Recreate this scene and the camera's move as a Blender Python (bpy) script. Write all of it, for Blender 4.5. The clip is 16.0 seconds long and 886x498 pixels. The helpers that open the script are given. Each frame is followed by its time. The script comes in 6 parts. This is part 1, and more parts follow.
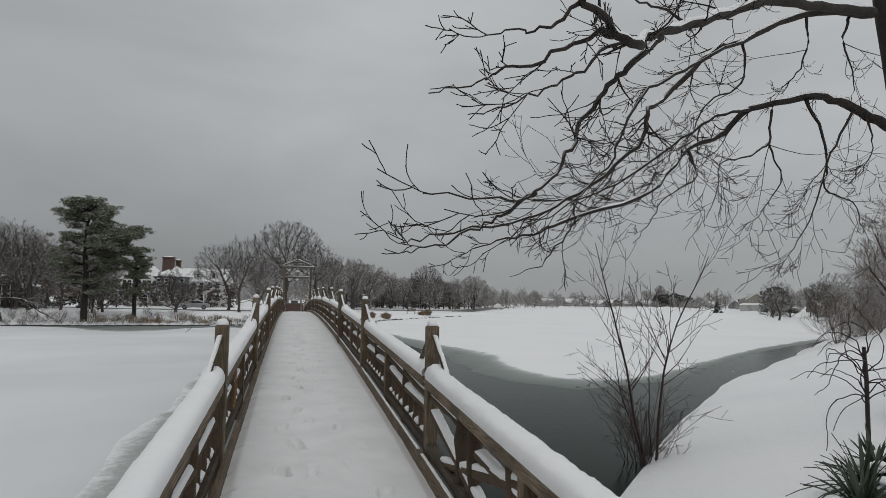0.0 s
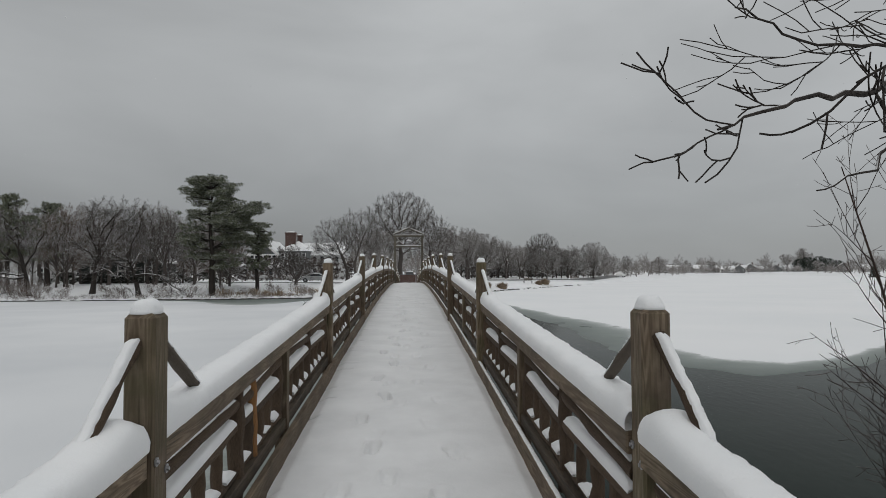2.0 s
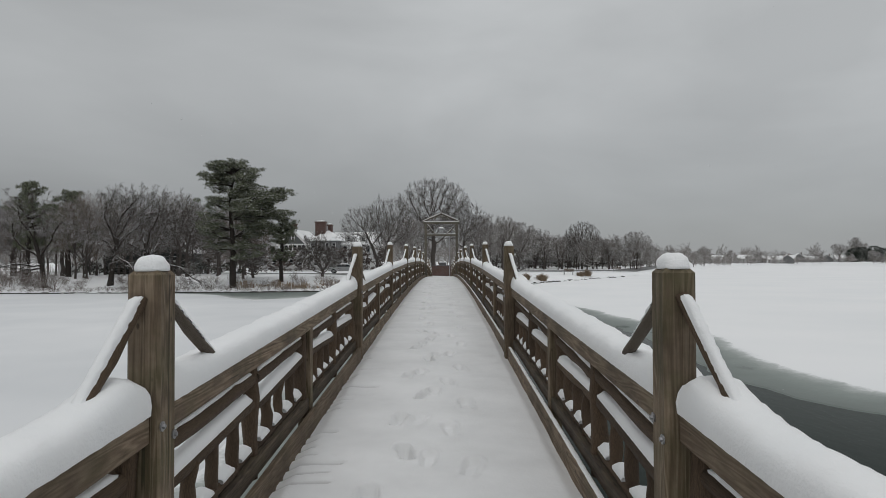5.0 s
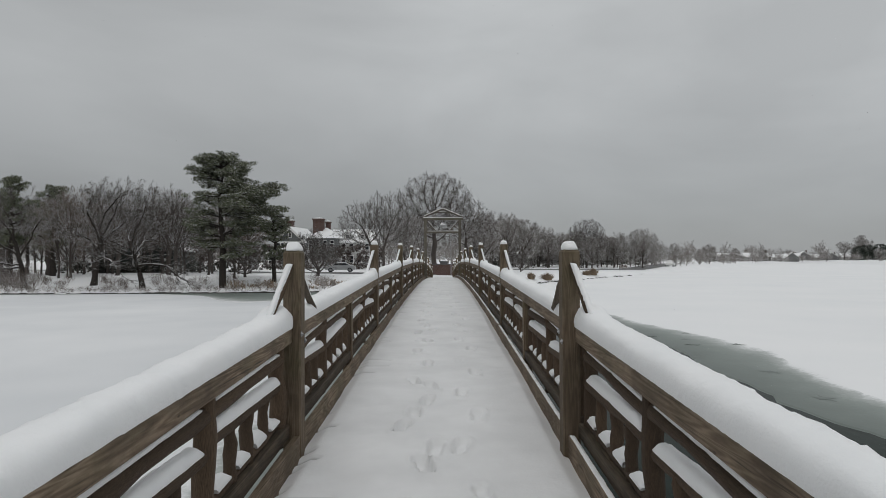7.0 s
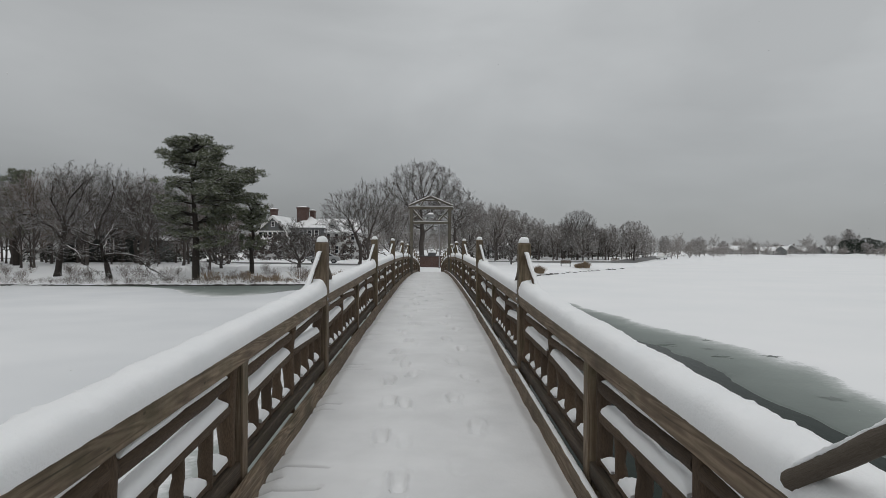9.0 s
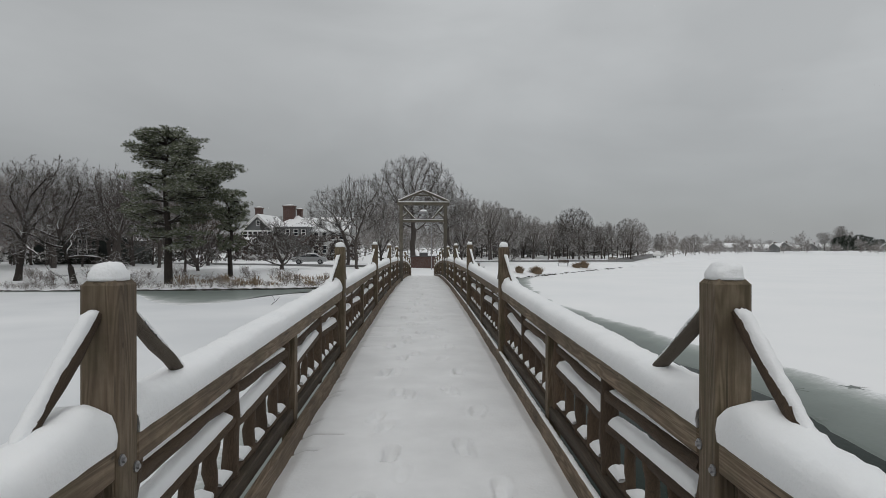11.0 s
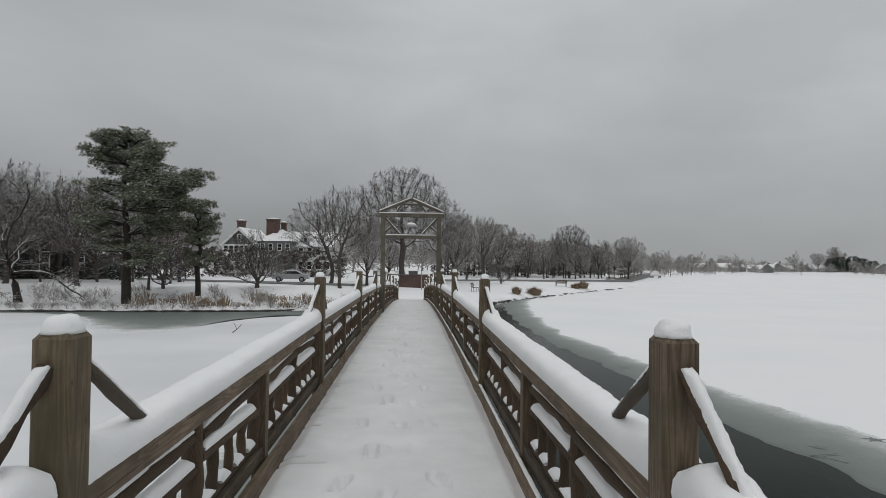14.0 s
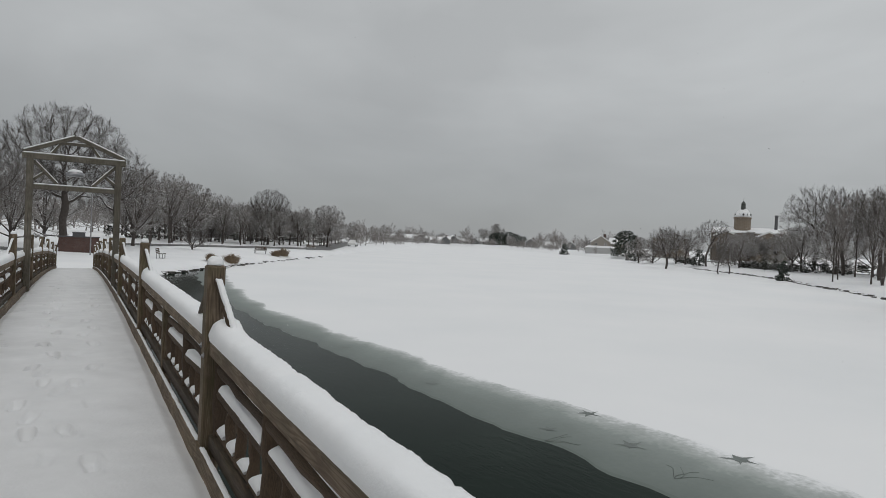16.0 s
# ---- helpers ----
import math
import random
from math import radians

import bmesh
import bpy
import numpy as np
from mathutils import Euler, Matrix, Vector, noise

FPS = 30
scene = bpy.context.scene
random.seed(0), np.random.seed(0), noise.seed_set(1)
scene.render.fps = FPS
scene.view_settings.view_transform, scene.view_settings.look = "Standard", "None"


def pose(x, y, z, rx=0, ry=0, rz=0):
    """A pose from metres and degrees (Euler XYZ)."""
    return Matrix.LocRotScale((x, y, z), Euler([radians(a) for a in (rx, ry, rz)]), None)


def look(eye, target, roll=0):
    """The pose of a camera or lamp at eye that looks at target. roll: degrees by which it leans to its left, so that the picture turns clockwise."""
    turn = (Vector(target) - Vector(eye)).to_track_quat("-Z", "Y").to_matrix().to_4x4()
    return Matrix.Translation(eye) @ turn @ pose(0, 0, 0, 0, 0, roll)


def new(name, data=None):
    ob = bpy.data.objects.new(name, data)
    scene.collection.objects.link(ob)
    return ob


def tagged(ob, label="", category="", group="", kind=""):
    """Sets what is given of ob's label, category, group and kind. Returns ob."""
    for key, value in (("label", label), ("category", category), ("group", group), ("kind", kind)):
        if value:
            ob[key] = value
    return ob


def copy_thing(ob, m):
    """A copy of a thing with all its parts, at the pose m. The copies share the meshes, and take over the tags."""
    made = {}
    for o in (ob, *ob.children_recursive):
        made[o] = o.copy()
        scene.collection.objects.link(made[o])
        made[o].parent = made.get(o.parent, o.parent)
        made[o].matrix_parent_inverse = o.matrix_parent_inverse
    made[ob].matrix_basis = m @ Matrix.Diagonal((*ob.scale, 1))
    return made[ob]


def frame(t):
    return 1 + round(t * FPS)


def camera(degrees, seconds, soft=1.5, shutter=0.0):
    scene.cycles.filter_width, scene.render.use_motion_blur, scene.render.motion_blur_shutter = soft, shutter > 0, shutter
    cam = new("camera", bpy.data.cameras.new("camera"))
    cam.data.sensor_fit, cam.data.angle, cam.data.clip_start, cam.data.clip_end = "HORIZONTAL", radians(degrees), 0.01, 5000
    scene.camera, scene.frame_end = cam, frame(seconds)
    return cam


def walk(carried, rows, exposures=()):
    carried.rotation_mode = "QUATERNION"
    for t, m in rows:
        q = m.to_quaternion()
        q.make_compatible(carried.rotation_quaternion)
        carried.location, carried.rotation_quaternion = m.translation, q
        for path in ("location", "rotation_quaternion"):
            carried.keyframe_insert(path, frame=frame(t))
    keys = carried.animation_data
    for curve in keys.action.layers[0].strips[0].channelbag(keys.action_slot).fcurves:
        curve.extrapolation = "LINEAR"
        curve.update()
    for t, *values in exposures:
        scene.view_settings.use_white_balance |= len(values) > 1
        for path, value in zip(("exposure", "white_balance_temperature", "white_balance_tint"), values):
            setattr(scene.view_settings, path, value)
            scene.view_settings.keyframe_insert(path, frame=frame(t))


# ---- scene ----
cam = camera(71.9, 16.0, soft=0.75)
PATH = [
    (0, (-0.343, -5.59, 2.752), (0.134, -3.655, 2.924), 0.8),
    (0.5, (-0.207, -4.841, 2.703), (0.188, -2.888, 2.868), -0.0),
    (1, (-0.149, -3.983, 2.677), (0.132, -2.008, 2.822), -0.2),
    (1.5, (-0.027, -3.147, 2.671), (0.139, -1.157, 2.781), -0.3),
    (2, (0.036, -2.266, 2.675), (0.148, -0.271, 2.748), -0.3),
    (2.5, (0.085, -1.456, 2.694), (0.169, 0.541, 2.752), -0.0),
    (3, (0.104, -0.562, 2.711), (0.167, 1.436, 2.768), -0.2),
    (3.5, (0.13, 0.311, 2.724), (0.18, 2.309, 2.779), -0.3),
    (4, (0.103, 1.159, 2.748), (0.126, 3.158, 2.794), -0.4),
    (6.5, (0.086, 5.137, 2.894), (0.082, 7.137, 2.93), -0.2),
    (7, (0.061, 5.922, 2.924), (0.06, 7.922, 2.956), -0.2),
    (7.5, (0.084, 6.711, 2.966), (0.09, 8.71, 2.996), -0.1),
    (8, (0.105, 7.465, 2.993), (0.111, 9.465, 3.017), 0.0),
    (8.5, (0.094, 8.203, 3.029), (0.117, 10.203, 3.034), 0.2),
    (11, (0.002, 12.797, 3.224), (0.069, 14.796, 3.219), -0.0),
    (11.5, (-0.014, 13.618, 3.26), (0.059, 15.616, 3.265), 0.0),
    (12, (-0.055, 14.469, 3.312), (0.017, 16.467, 3.336), -0.0),
    (12.5, (-0.055, 15.262, 3.37), (0.012, 17.26, 3.414), -0.3),
    (13, (-0.012, 16.103, 3.388), (0.049, 18.102, 3.438), -0.2),
    (13.5, (0.073, 16.92, 3.408), (0.139, 18.918, 3.463), 0.1),
    (14, (0.108, 17.689, 3.441), (0.205, 19.687, 3.489), 0.7),
    (14.3, (0.148, 18.196, 3.432), (0.317, 20.189, 3.475), 1.4),
    (14.5, (0.141, 18.472, 3.443), (0.383, 20.458, 3.474), 1.8),
    (14.6, (0.144, 18.601, 3.448), (0.449, 20.577, 3.475), 2.4),
    (15, (0.167, 19.054, 3.465), (0.657, 20.993, 3.461), 3.3),
    (15.5, (0.196, 19.826, 3.473), (0.975, 21.668, 3.452), 3.8),
    (16, (0.148, 20.312, 3.51), (1.172, 22.03, 3.478), 2.7),
]
walk(cam, [(t, look(eye, target, roll)) for t, eye, target, roll in PATH],
     [(0, -0.22), (1.5, -0.20), (3, -0.12), (6.5, -0.07), (14.5, -0.07), (16, -0.12)])

# ---- light ----
world = bpy.data.worlds.new("winter_sky")
scene.world = world
world.use_nodes = True


def sky_world():
    nt = world.node_tree
    nt.nodes.clear()
    out = nt.nodes.new("ShaderNodeOutputWorld")
    bg = nt.nodes.new("ShaderNodeBackground")
    sky = nt.nodes.new("ShaderNodeTexSky")
    sky.sky_type, sky.sun_disc = "NISHITA", False
    sky.sun_elevation, sky.sun_rotation = radians(38), radians(200)
    coord = nt.nodes.new("ShaderNodeTexCoord")
    sep = nt.nodes.new("ShaderNodeSeparateXYZ")
    nt.links.new(coord.outputs["Generated"], sep.inputs[0])
    # brightness of an overcast dome, low at the horizon and high overhead
    ramp = nt.nodes.new("ShaderNodeValToRGB")
    ramp.color_ramp.interpolation = "EASE"
    el = ramp.color_ramp.elements
    el[0].position, el[0].color = 0.0, (0.285, 0.296, 0.302, 1)
    el[1].position, el[1].color = 1.0, (0.66, 0.675, 0.685, 1)
    mid = el.new(0.30)
    mid.color = (0.46, 0.475, 0.482, 1)
    nt.links.new(sep.outputs["Z"], ramp.inputs[0])
    # flattened cloud cover
    mapping = nt.nodes.new("ShaderNodeMapping")
    mapping.inputs["Scale"].default_value = (1.0, 1.0, 2.6)
    mapping.inputs["Location"].default_value = (0.35, 0.2, 0.1)
    nt.links.new(coord.outputs["Generated"], mapping.inputs[0])
    clouds = nt.nodes.new("ShaderNodeTexNoise")
    clouds.inputs["Scale"].default_value = 1.7
    clouds.inputs["Detail"].default_value = 5.0
    clouds.inputs["Roughness"].default_value = 0.5
    clouds.inputs["Distortion"].default_value = 0.3
    nt.links.new(mapping.outputs[0], clouds.inputs["Vector"])
    shade = nt.nodes.new("ShaderNodeMapRange")
    shade.inputs["From Min"].default_value, shade.inputs["From Max"].default_value = 0.3, 0.7
    shade.inputs["To Min"].default_value, shade.inputs["To Max"].default_value = 0.84, 1.14
    nt.links.new(clouds.outputs["Fac"], shade.inputs["Value"])
    # the cover is thinner towards the east
    east = nt.nodes.new("ShaderNodeMapRange")
    east.inputs["From Min"].default_value, east.inputs["From Max"].default_value = -1.0, 1.0
    east.inputs["To Min"].default_value, east.inputs["To Max"].default_value = 0.76, 1.34
    nt.links.new(sep.outputs["X"], east.inputs["Value"])
    both = nt.nodes.new("ShaderNodeMath")
    both.operation = "MULTIPLY"
    nt.links.new(shade.outputs[0], both.inputs[0])
    nt.links.new(east.outputs[0], both.inputs[1])
    mul = nt.nodes.new("ShaderNodeMix")
    mul.data_type, mul.blend_type = "RGBA", "MULTIPLY"
    mul.inputs["Factor"].default_value = 1.0
    nt.links.new(ramp.outputs[0], mul.inputs["A"])
    nt.links.new(both.outputs[0], mul.inputs["B"])
    # a little of the clear sky above shows through the cover
    scale = nt.nodes.new("ShaderNodeMix")
    scale.data_type, scale.blend_type = "RGBA", "MULTIPLY"
    scale.inputs["Factor"].default_value = 1.0
    scale.inputs["B"].default_value = (0.10, 0.10, 0.10, 1)
    nt.links.new(sky.outputs[0], scale.inputs["A"])
    cover = nt.nodes.new("ShaderNodeMix")
    cover.data_type = "RGBA"
    cover.inputs["Factor"].default_value = 0.97
    nt.links.new(scale.outputs["Result"], cover.inputs["A"])
    nt.links.new(mul.outputs["Result"], cover.inputs["B"])
    nt.links.new(cover.outputs["Result"], bg.inputs["Color"])
    bg.inputs["Strength"].default_value = 1.0
    nt.links.new(bg.outputs[0], out.inputs[0])


sky_world()
sun_data = bpy.data.lights.new("sun", "SUN")
sun_data.energy, sun_data.angle, sun_data.color = 0.5, radians(40), (1.0, 0.97, 0.93)
sun = new("sun", sun_data)
sun.matrix_world = look((0, 0, 50), (8, 24, 0))


# ---- materials ----
def material(name, rough=0.8, metal=0.0):
    m = bpy.data.materials.new(name)
    m.use_nodes = True
    b = m.node_tree.nodes["Principled BSDF"]
    b.inputs["Roughness"].default_value = rough
    b.inputs["Metallic"].default_value = metal
    return m, m.node_tree, b


def rgb_ramp(nt, fac, stops):
    r = nt.nodes.new("ShaderNodeValToRGB")
    e = r.color_ramp.elements
    while len(e) < len(stops):
        e.new(0.5)
    for s, (p, c) in zip(e, stops):
        s.position, s.color = p, (*c, 1)
    nt.links.new(fac, r.inputs[0])
    return r.outputs[0]


def noise_tex(nt, scale, detail=4.0, stretch=(1, 1, 1), coords="Object", rough=0.55):
    c = nt.nodes.new("ShaderNodeTexCoord")
    mp = nt.nodes.new("ShaderNodeMapping")
    mp.inputs["Scale"].default_value = stretch
    n = nt.nodes.new("ShaderNodeTexNoise")
    n.inputs["Scale"].default_value, n.inputs["Detail"].default_value = scale, detail
    n.inputs["Roughness"].default_value = rough
    nt.links.new(c.outputs[coords], mp.inputs[0])
    nt.links.new(mp.outputs[0], n.inputs["Vector"])
    return n.outputs["Fac"]


def mixed(nt, fac, a, b, blend="MIX"):
    m = nt.nodes.new("ShaderNodeMix")
    m.data_type, m.blend_type = "RGBA", blend
    for key, v in (("Factor", fac), ("A", a), ("B", b)):
        if isinstance(v, bpy.types.NodeSocket):
            nt.links.new(v, m.inputs[key])
        elif key == "Factor":
            m.inputs[key].default_value = v
        else:
            m.inputs[key].default_value = (*v, 1)
    return m.outputs["Result"]


def maprange(nt, v, a, b, c=0.0, d=1.0):
    r = nt.nodes.new("ShaderNodeMapRange")
    for key, x in (("From Min", a), ("From Max", b), ("To Min", c), ("To Max", d)):
        r.inputs[key].default_value = x
    nt.links.new(v, r.inputs["Value"])
    return r.outputs[0]


def bump(nt, b, height, strength, dist=0.01):
    k = nt.nodes.new("ShaderNodeBump")
    k.inputs["Strength"].default_value, k.inputs["Distance"].default_value = strength, dist
    nt.links.new(height, k.inputs["Height"])
    nt.links.new(k.outputs[0], b.inputs["Normal"])


def snow_material(name, lo, hi, grain=120, soft=3.0):
    m, nt, b = material(name, 0.62)
    big = noise_tex(nt, soft, 3)
    col = rgb_ramp(nt, big, [(0.3, lo), (0.7, hi)])
    nt.links.new(col, b.inputs["Base Color"])
    fine = noise_tex(nt, grain, 4)
    lumps = noise_tex(nt, grain * 0.22, 3)
    both = nt.nodes.new("ShaderNodeMath")
    both.operation = "MULTIPLY_ADD"
    nt.links.new(lumps, both.inputs[0])
    both.inputs[1].default_value = 1.6
    nt.links.new(fine, both.inputs[2])
    bump(nt, b, both.outputs[0], 0.34, 0.007)
    b.inputs["Subsurface Weight"].default_value = 0.0
    return m


SNOW = snow_material("fresh_snow", (0.86, 0.875, 0.885), (0.90, 0.905, 0.91))
TROD = snow_material("trodden_snow", (0.70, 0.705, 0.71), (0.80, 0.805, 0.81), 45, 2.2)


def print_shade_and_gaps(m):
    """Darkens the snow by tread: painted shade in boot prints, bare planks at the joints."""
    nt = m.node_tree
    b = next(n for n in nt.nodes if n.type == "BSDF_PRINCIPLED")
    src = b.inputs["Base Color"].links[0].from_socket
    at = nt.nodes.new("ShaderNodeAttribute")
    at.attribute_name = "tread"
    fac = maprange(nt, at.outputs["Fac"], 0.2, 0.8, 0.0, 0.9)
    nt.links.new(mixed(nt, fac, src, (0.09, 0.075, 0.06)), b.inputs["Base Color"])


print_shade_and_gaps(TROD)
# lake snow darkened for the dimmer west side, plus soaked grey patches
DIM_SNOW = snow_material("dimmed_lake_snow", (0.66, 0.68, 0.70), (0.83, 0.84, 0.85), 40, 0.09)
LAKE_SNOW = snow_material("lake_snow", (0.85, 0.865, 0.875), (0.905, 0.91, 0.915), 40, 0.12)


def timber(name, dark, mid, light, along="Y", moss=0.0):
    """Weathered softwood: wavy growth rings, checks, knots, damp stains and a greenish bloom."""
    m, nt, b = material(name, 0.8)
    st = {"X": (0.6, 9, 9), "Y": (9, 0.6, 9), "Z": (9, 9, 0.6)}[along]
    info = nt.nodes.new("ShaderNodeObjectInfo")
    coord = nt.nodes.new("ShaderNodeTexCoord")
    shift = nt.nodes.new("ShaderNodeVectorMath")
    shift.operation = "MULTIPLY_ADD"
    spread = nt.nodes.new("ShaderNodeCombineXYZ")
    for s in ("X", "Y", "Z"):
        nt.links.new(info.outputs["Random"], spread.inputs[s])
    nt.links.new(spread.outputs[0], shift.inputs[0])
    shift.inputs[1].default_value = (7.3, 11.9, 5.1)
    nt.links.new(coord.outputs["Object"], shift.inputs[2])

    def tex(scale, detail, stretch, rough=0.6, warp=0.0):
        mp = nt.nodes.new("ShaderNodeMapping")
        mp.inputs["Scale"].default_value = stretch
        nt.links.new(shift.outputs[0], mp.inputs[0])
        n = nt.nodes.new("ShaderNodeTexNoise")
        n.inputs["Scale"].default_value, n.inputs["Detail"].default_value = scale, detail
        n.inputs["Roughness"].default_value, n.inputs["Distortion"].default_value = rough, warp
        nt.links.new(mp.outputs[0], n.inputs["Vector"])
        return n.outputs["Fac"]

    slow = tex(1.3, 2, st, 0.5, 0.6)
    ring = nt.nodes.new("ShaderNodeMath")
    ring.operation = "MULTIPLY"
    nt.links.new(slow, ring.inputs[0])
    ring.inputs[1].default_value = 75.0
    wave = nt.nodes.new("ShaderNodeMath")
    wave.operation = "SINE"
    nt.links.new(ring.outputs[0], wave.inputs[0])
    fibre = tex(9, 5, st, 0.7)
    grain = nt.nodes.new("ShaderNodeMath")
    grain.operation = "ADD"
    nt.links.new(maprange(nt, wave.outputs[0], -1, 1, 0.18, 0.5), grain.inputs[0])
    nt.links.new(maprange(nt, fibre, 0.25, 0.75, 0.0, 0.5), grain.inputs[1])
    base = rgb_ramp(nt, grain.outputs[0], [(0.2, dark), (0.5, mid), (0.85, light)])
    checks = tex(5, 3, tuple(v * 1.6 if v > 1 else v * 0.5 for v in st), 0.5)
    base = mixed(nt, maprange(nt, checks, 0.365, 0.31, 0.0, 0.85), base, tuple(0.25 * v for v in dark))
    knot = nt.nodes.new("ShaderNodeTexVoronoi")
    mp = nt.nodes.new("ShaderNodeMapping")
    mp.inputs["Scale"].default_value = tuple(2.6 if v > 1 else 1.3 for v in st)
    nt.links.new(shift.outputs[0], mp.inputs[0])
    nt.links.new(mp.outputs[0], knot.inputs["Vector"])
    base = mixed(nt, maprange(nt, knot.outputs["Distance"], 0.10, 0.05, 0.0, 0.8), base, tuple(0.4 * v for v in dark))
    damp = tex(2.2, 5, (1, 1, 1), 0.65)
    base = mixed(nt, maprange(nt, damp, 0.42, 0.66, 0.0, 0.7), base, tuple(0.6 * v for v in dark))
    if moss:
        g = tex(3.3, 6, (1, 1, 1), 0.7)
        base = mixed(nt, maprange(nt, g, 0.46, 0.66, 0.0, moss), base, (0.075, 0.08, 0.028))
    base = mixed(nt, maprange(nt, info.outputs["Random"], 0, 1, 0.0, 0.45), base, tuple(0.55 * v for v in mid))
    nt.links.new(base, b.inputs["Base Color"])
    bump(nt, b, grain.outputs[0], 0.5, 0.006)
    return m


RAIL_WOOD = timber("rail_timber", (0.074, 0.05, 0.032), (0.18, 0.129, 0.085), (0.325, 0.252, 0.178), "Y", 0.3)
POST_WOOD = timber("post_timber", (0.066, 0.045, 0.028), (0.16, 0.116, 0.076), (0.29, 0.226, 0.16), "Z", 0.5)
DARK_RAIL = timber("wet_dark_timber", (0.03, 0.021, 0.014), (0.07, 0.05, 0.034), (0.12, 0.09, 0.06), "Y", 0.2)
PLANK_WOOD = timber("plank_timber", (0.05, 0.04, 0.03), (0.10, 0.082, 0.062), (0.17, 0.145, 0.115), "X", 0.3)
GATE_WOOD = timber("gate_timber", (0.085, 0.072, 0.055), (0.138, 0.121, 0.096), (0.20, 0.18, 0.148), "Z", 0.2)


def log_material(name, dark, light):
    m, nt, b = material(name, 0.9)
    n = noise_tex(nt, 18, 5, rough=0.7)
    base = rgb_ramp(nt, n, [(0.3, dark), (0.7, light)])
    info = nt.nodes.new("ShaderNodeObjectInfo")
    base = mixed(nt, maprange(nt, info.outputs["Random"], 0, 1, 0.0, 0.5), base, tuple(0.5 * v for v in dark))
    nt.links.new(base, b.inputs["Base Color"])
    bump(nt, b, n, 0.7, 0.01)
    return m


LOG = log_material("bark_log", (0.046, 0.029, 0.018), (0.165, 0.112, 0.07))
FRESH_LOG = log_material("fresh_orange_log", (0.28, 0.13, 0.045), (0.48, 0.25, 0.10))
PALE_LOG = log_material("peeled_log", (0.09, 0.07, 0.05), (0.20, 0.165, 0.13))


def bark_material(name, dark, light, snow=0.0, edge=0.45):
    """Bark; snow lies on what faces up."""
    m, nt, b = material(name, 0.92)
    n = noise_tex(nt, 6, 5, rough=0.7)
    base = rgb_ramp(nt, n, [(0.3, dark), (0.7, light)])
    if snow:
        geo = nt.nodes.new("ShaderNodeNewGeometry")
        sep = nt.nodes.new("ShaderNodeSeparateXYZ")
        nt.links.new(geo.outputs["Normal"], sep.inputs[0])
        up = maprange(nt, sep.outputs["Z"], edge, edge + 0.3, 0.0, snow)
        base = mixed(nt, up, base, (0.86, 0.87, 0.88))
    nt.links.new(base, b.inputs["Base Color"])
    bump(nt, b, n, 0.6, 0.02)
    return m


BARK = bark_material("wet_bark", (0.015, 0.012, 0.010), (0.045, 0.036, 0.03), 0.9, 0.62)
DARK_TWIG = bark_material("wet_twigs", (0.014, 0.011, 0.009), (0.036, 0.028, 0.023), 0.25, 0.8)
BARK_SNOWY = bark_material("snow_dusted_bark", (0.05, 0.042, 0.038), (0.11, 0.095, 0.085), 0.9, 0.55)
# base colour paled for haze over distance; snow still lies on top
TWIG_FAR = bark_material("hazed_far_twigs", (0.17, 0.152, 0.141), (0.27, 0.245, 0.228), 0.85, 0.35)
SHRUB_BARK = bark_material("wet_shrub_bark", (0.028, 0.018, 0.015), (0.07, 0.046, 0.038), 0.3, 0.72)
TWIG_BROWN = bark_material("brown_twigs", (0.085, 0.063, 0.052), (0.19, 0.145, 0.12), 0.85, 0.3)


def plain(name, colour, rough=0.7, metal=0.0, vary=0.25, scale=8.0):
    m, nt, b = material(name, rough, metal)
    n = noise_tex(nt, scale, 4)
    col = rgb_ramp(nt, n, [(0.3, tuple(v * (1 - vary) for v in colour)), (0.7, tuple(min(1, v * (1 + vary)) for v in colour))])
    nt.links.new(col, b.inputs["Base Color"])
    return m


STEEL = plain("galvanised_steel", (0.35, 0.35, 0.36), 0.4, 0.9)


def water_material():
    m, nt, b = material("dark_lake_water", 0.08)
    n = noise_tex(nt, 0.35, 3)
    nt.links.new(rgb_ramp(nt, n, [(0.3, (0.007, 0.0145, 0.011)), (0.7, (0.014, 0.025, 0.019))]), b.inputs["Base Color"])
    b.inputs["IOR"].default_value = 1.33
    b.inputs["Specular IOR Level"].default_value = 0.05
    bump(nt, b, noise_tex(nt, 7, 4, (1, 0.35, 1), rough=0.6), 0.22, 0.03)
    return m


def thin_ice_material():
    """Wet grey ice: clear by the open water, milky where snow soaked into it."""
    m, nt, b = material("thin_grey_ice", 0.4)
    at = nt.nodes.new("ShaderNodeAttribute")
    at.attribute_name = "soak"
    n = noise_tex(nt, 0.8, 5)
    fine = noise_tex(nt, 9, 5)
    add = nt.nodes.new("ShaderNodeMath")
    add.operation = "ADD"
    nt.links.new(at.outputs["Fac"], add.inputs[0])
    nt.links.new(maprange(nt, n, 0.25, 0.75, -0.13, 0.13), add.inputs[1])
    add2 = nt.nodes.new("ShaderNodeMath")
    add2.operation = "ADD"
    nt.links.new(add.outputs[0], add2.inputs[0])
    nt.links.new(maprange(nt, fine, 0.3, 0.7, -0.05, 0.05), add2.inputs[1])
    col = rgb_ramp(nt, add2.outputs[0], [(0.0, (0.12, 0.147, 0.132)), (0.35, (0.165, 0.195, 0.178)), (0.66, (0.235, 0.267, 0.25)), (0.86, (0.44, 0.468, 0.455)), (1.0, (0.86, 0.87, 0.88))])
    nt.links.new(col, b.inputs["Base Color"])
    b.inputs["Specular IOR Level"].default_value = 0.3
    bump(nt, b, fine, 0.1, 0.01)
    return m


WATER = water_material()
THIN_ICE = thin_ice_material()


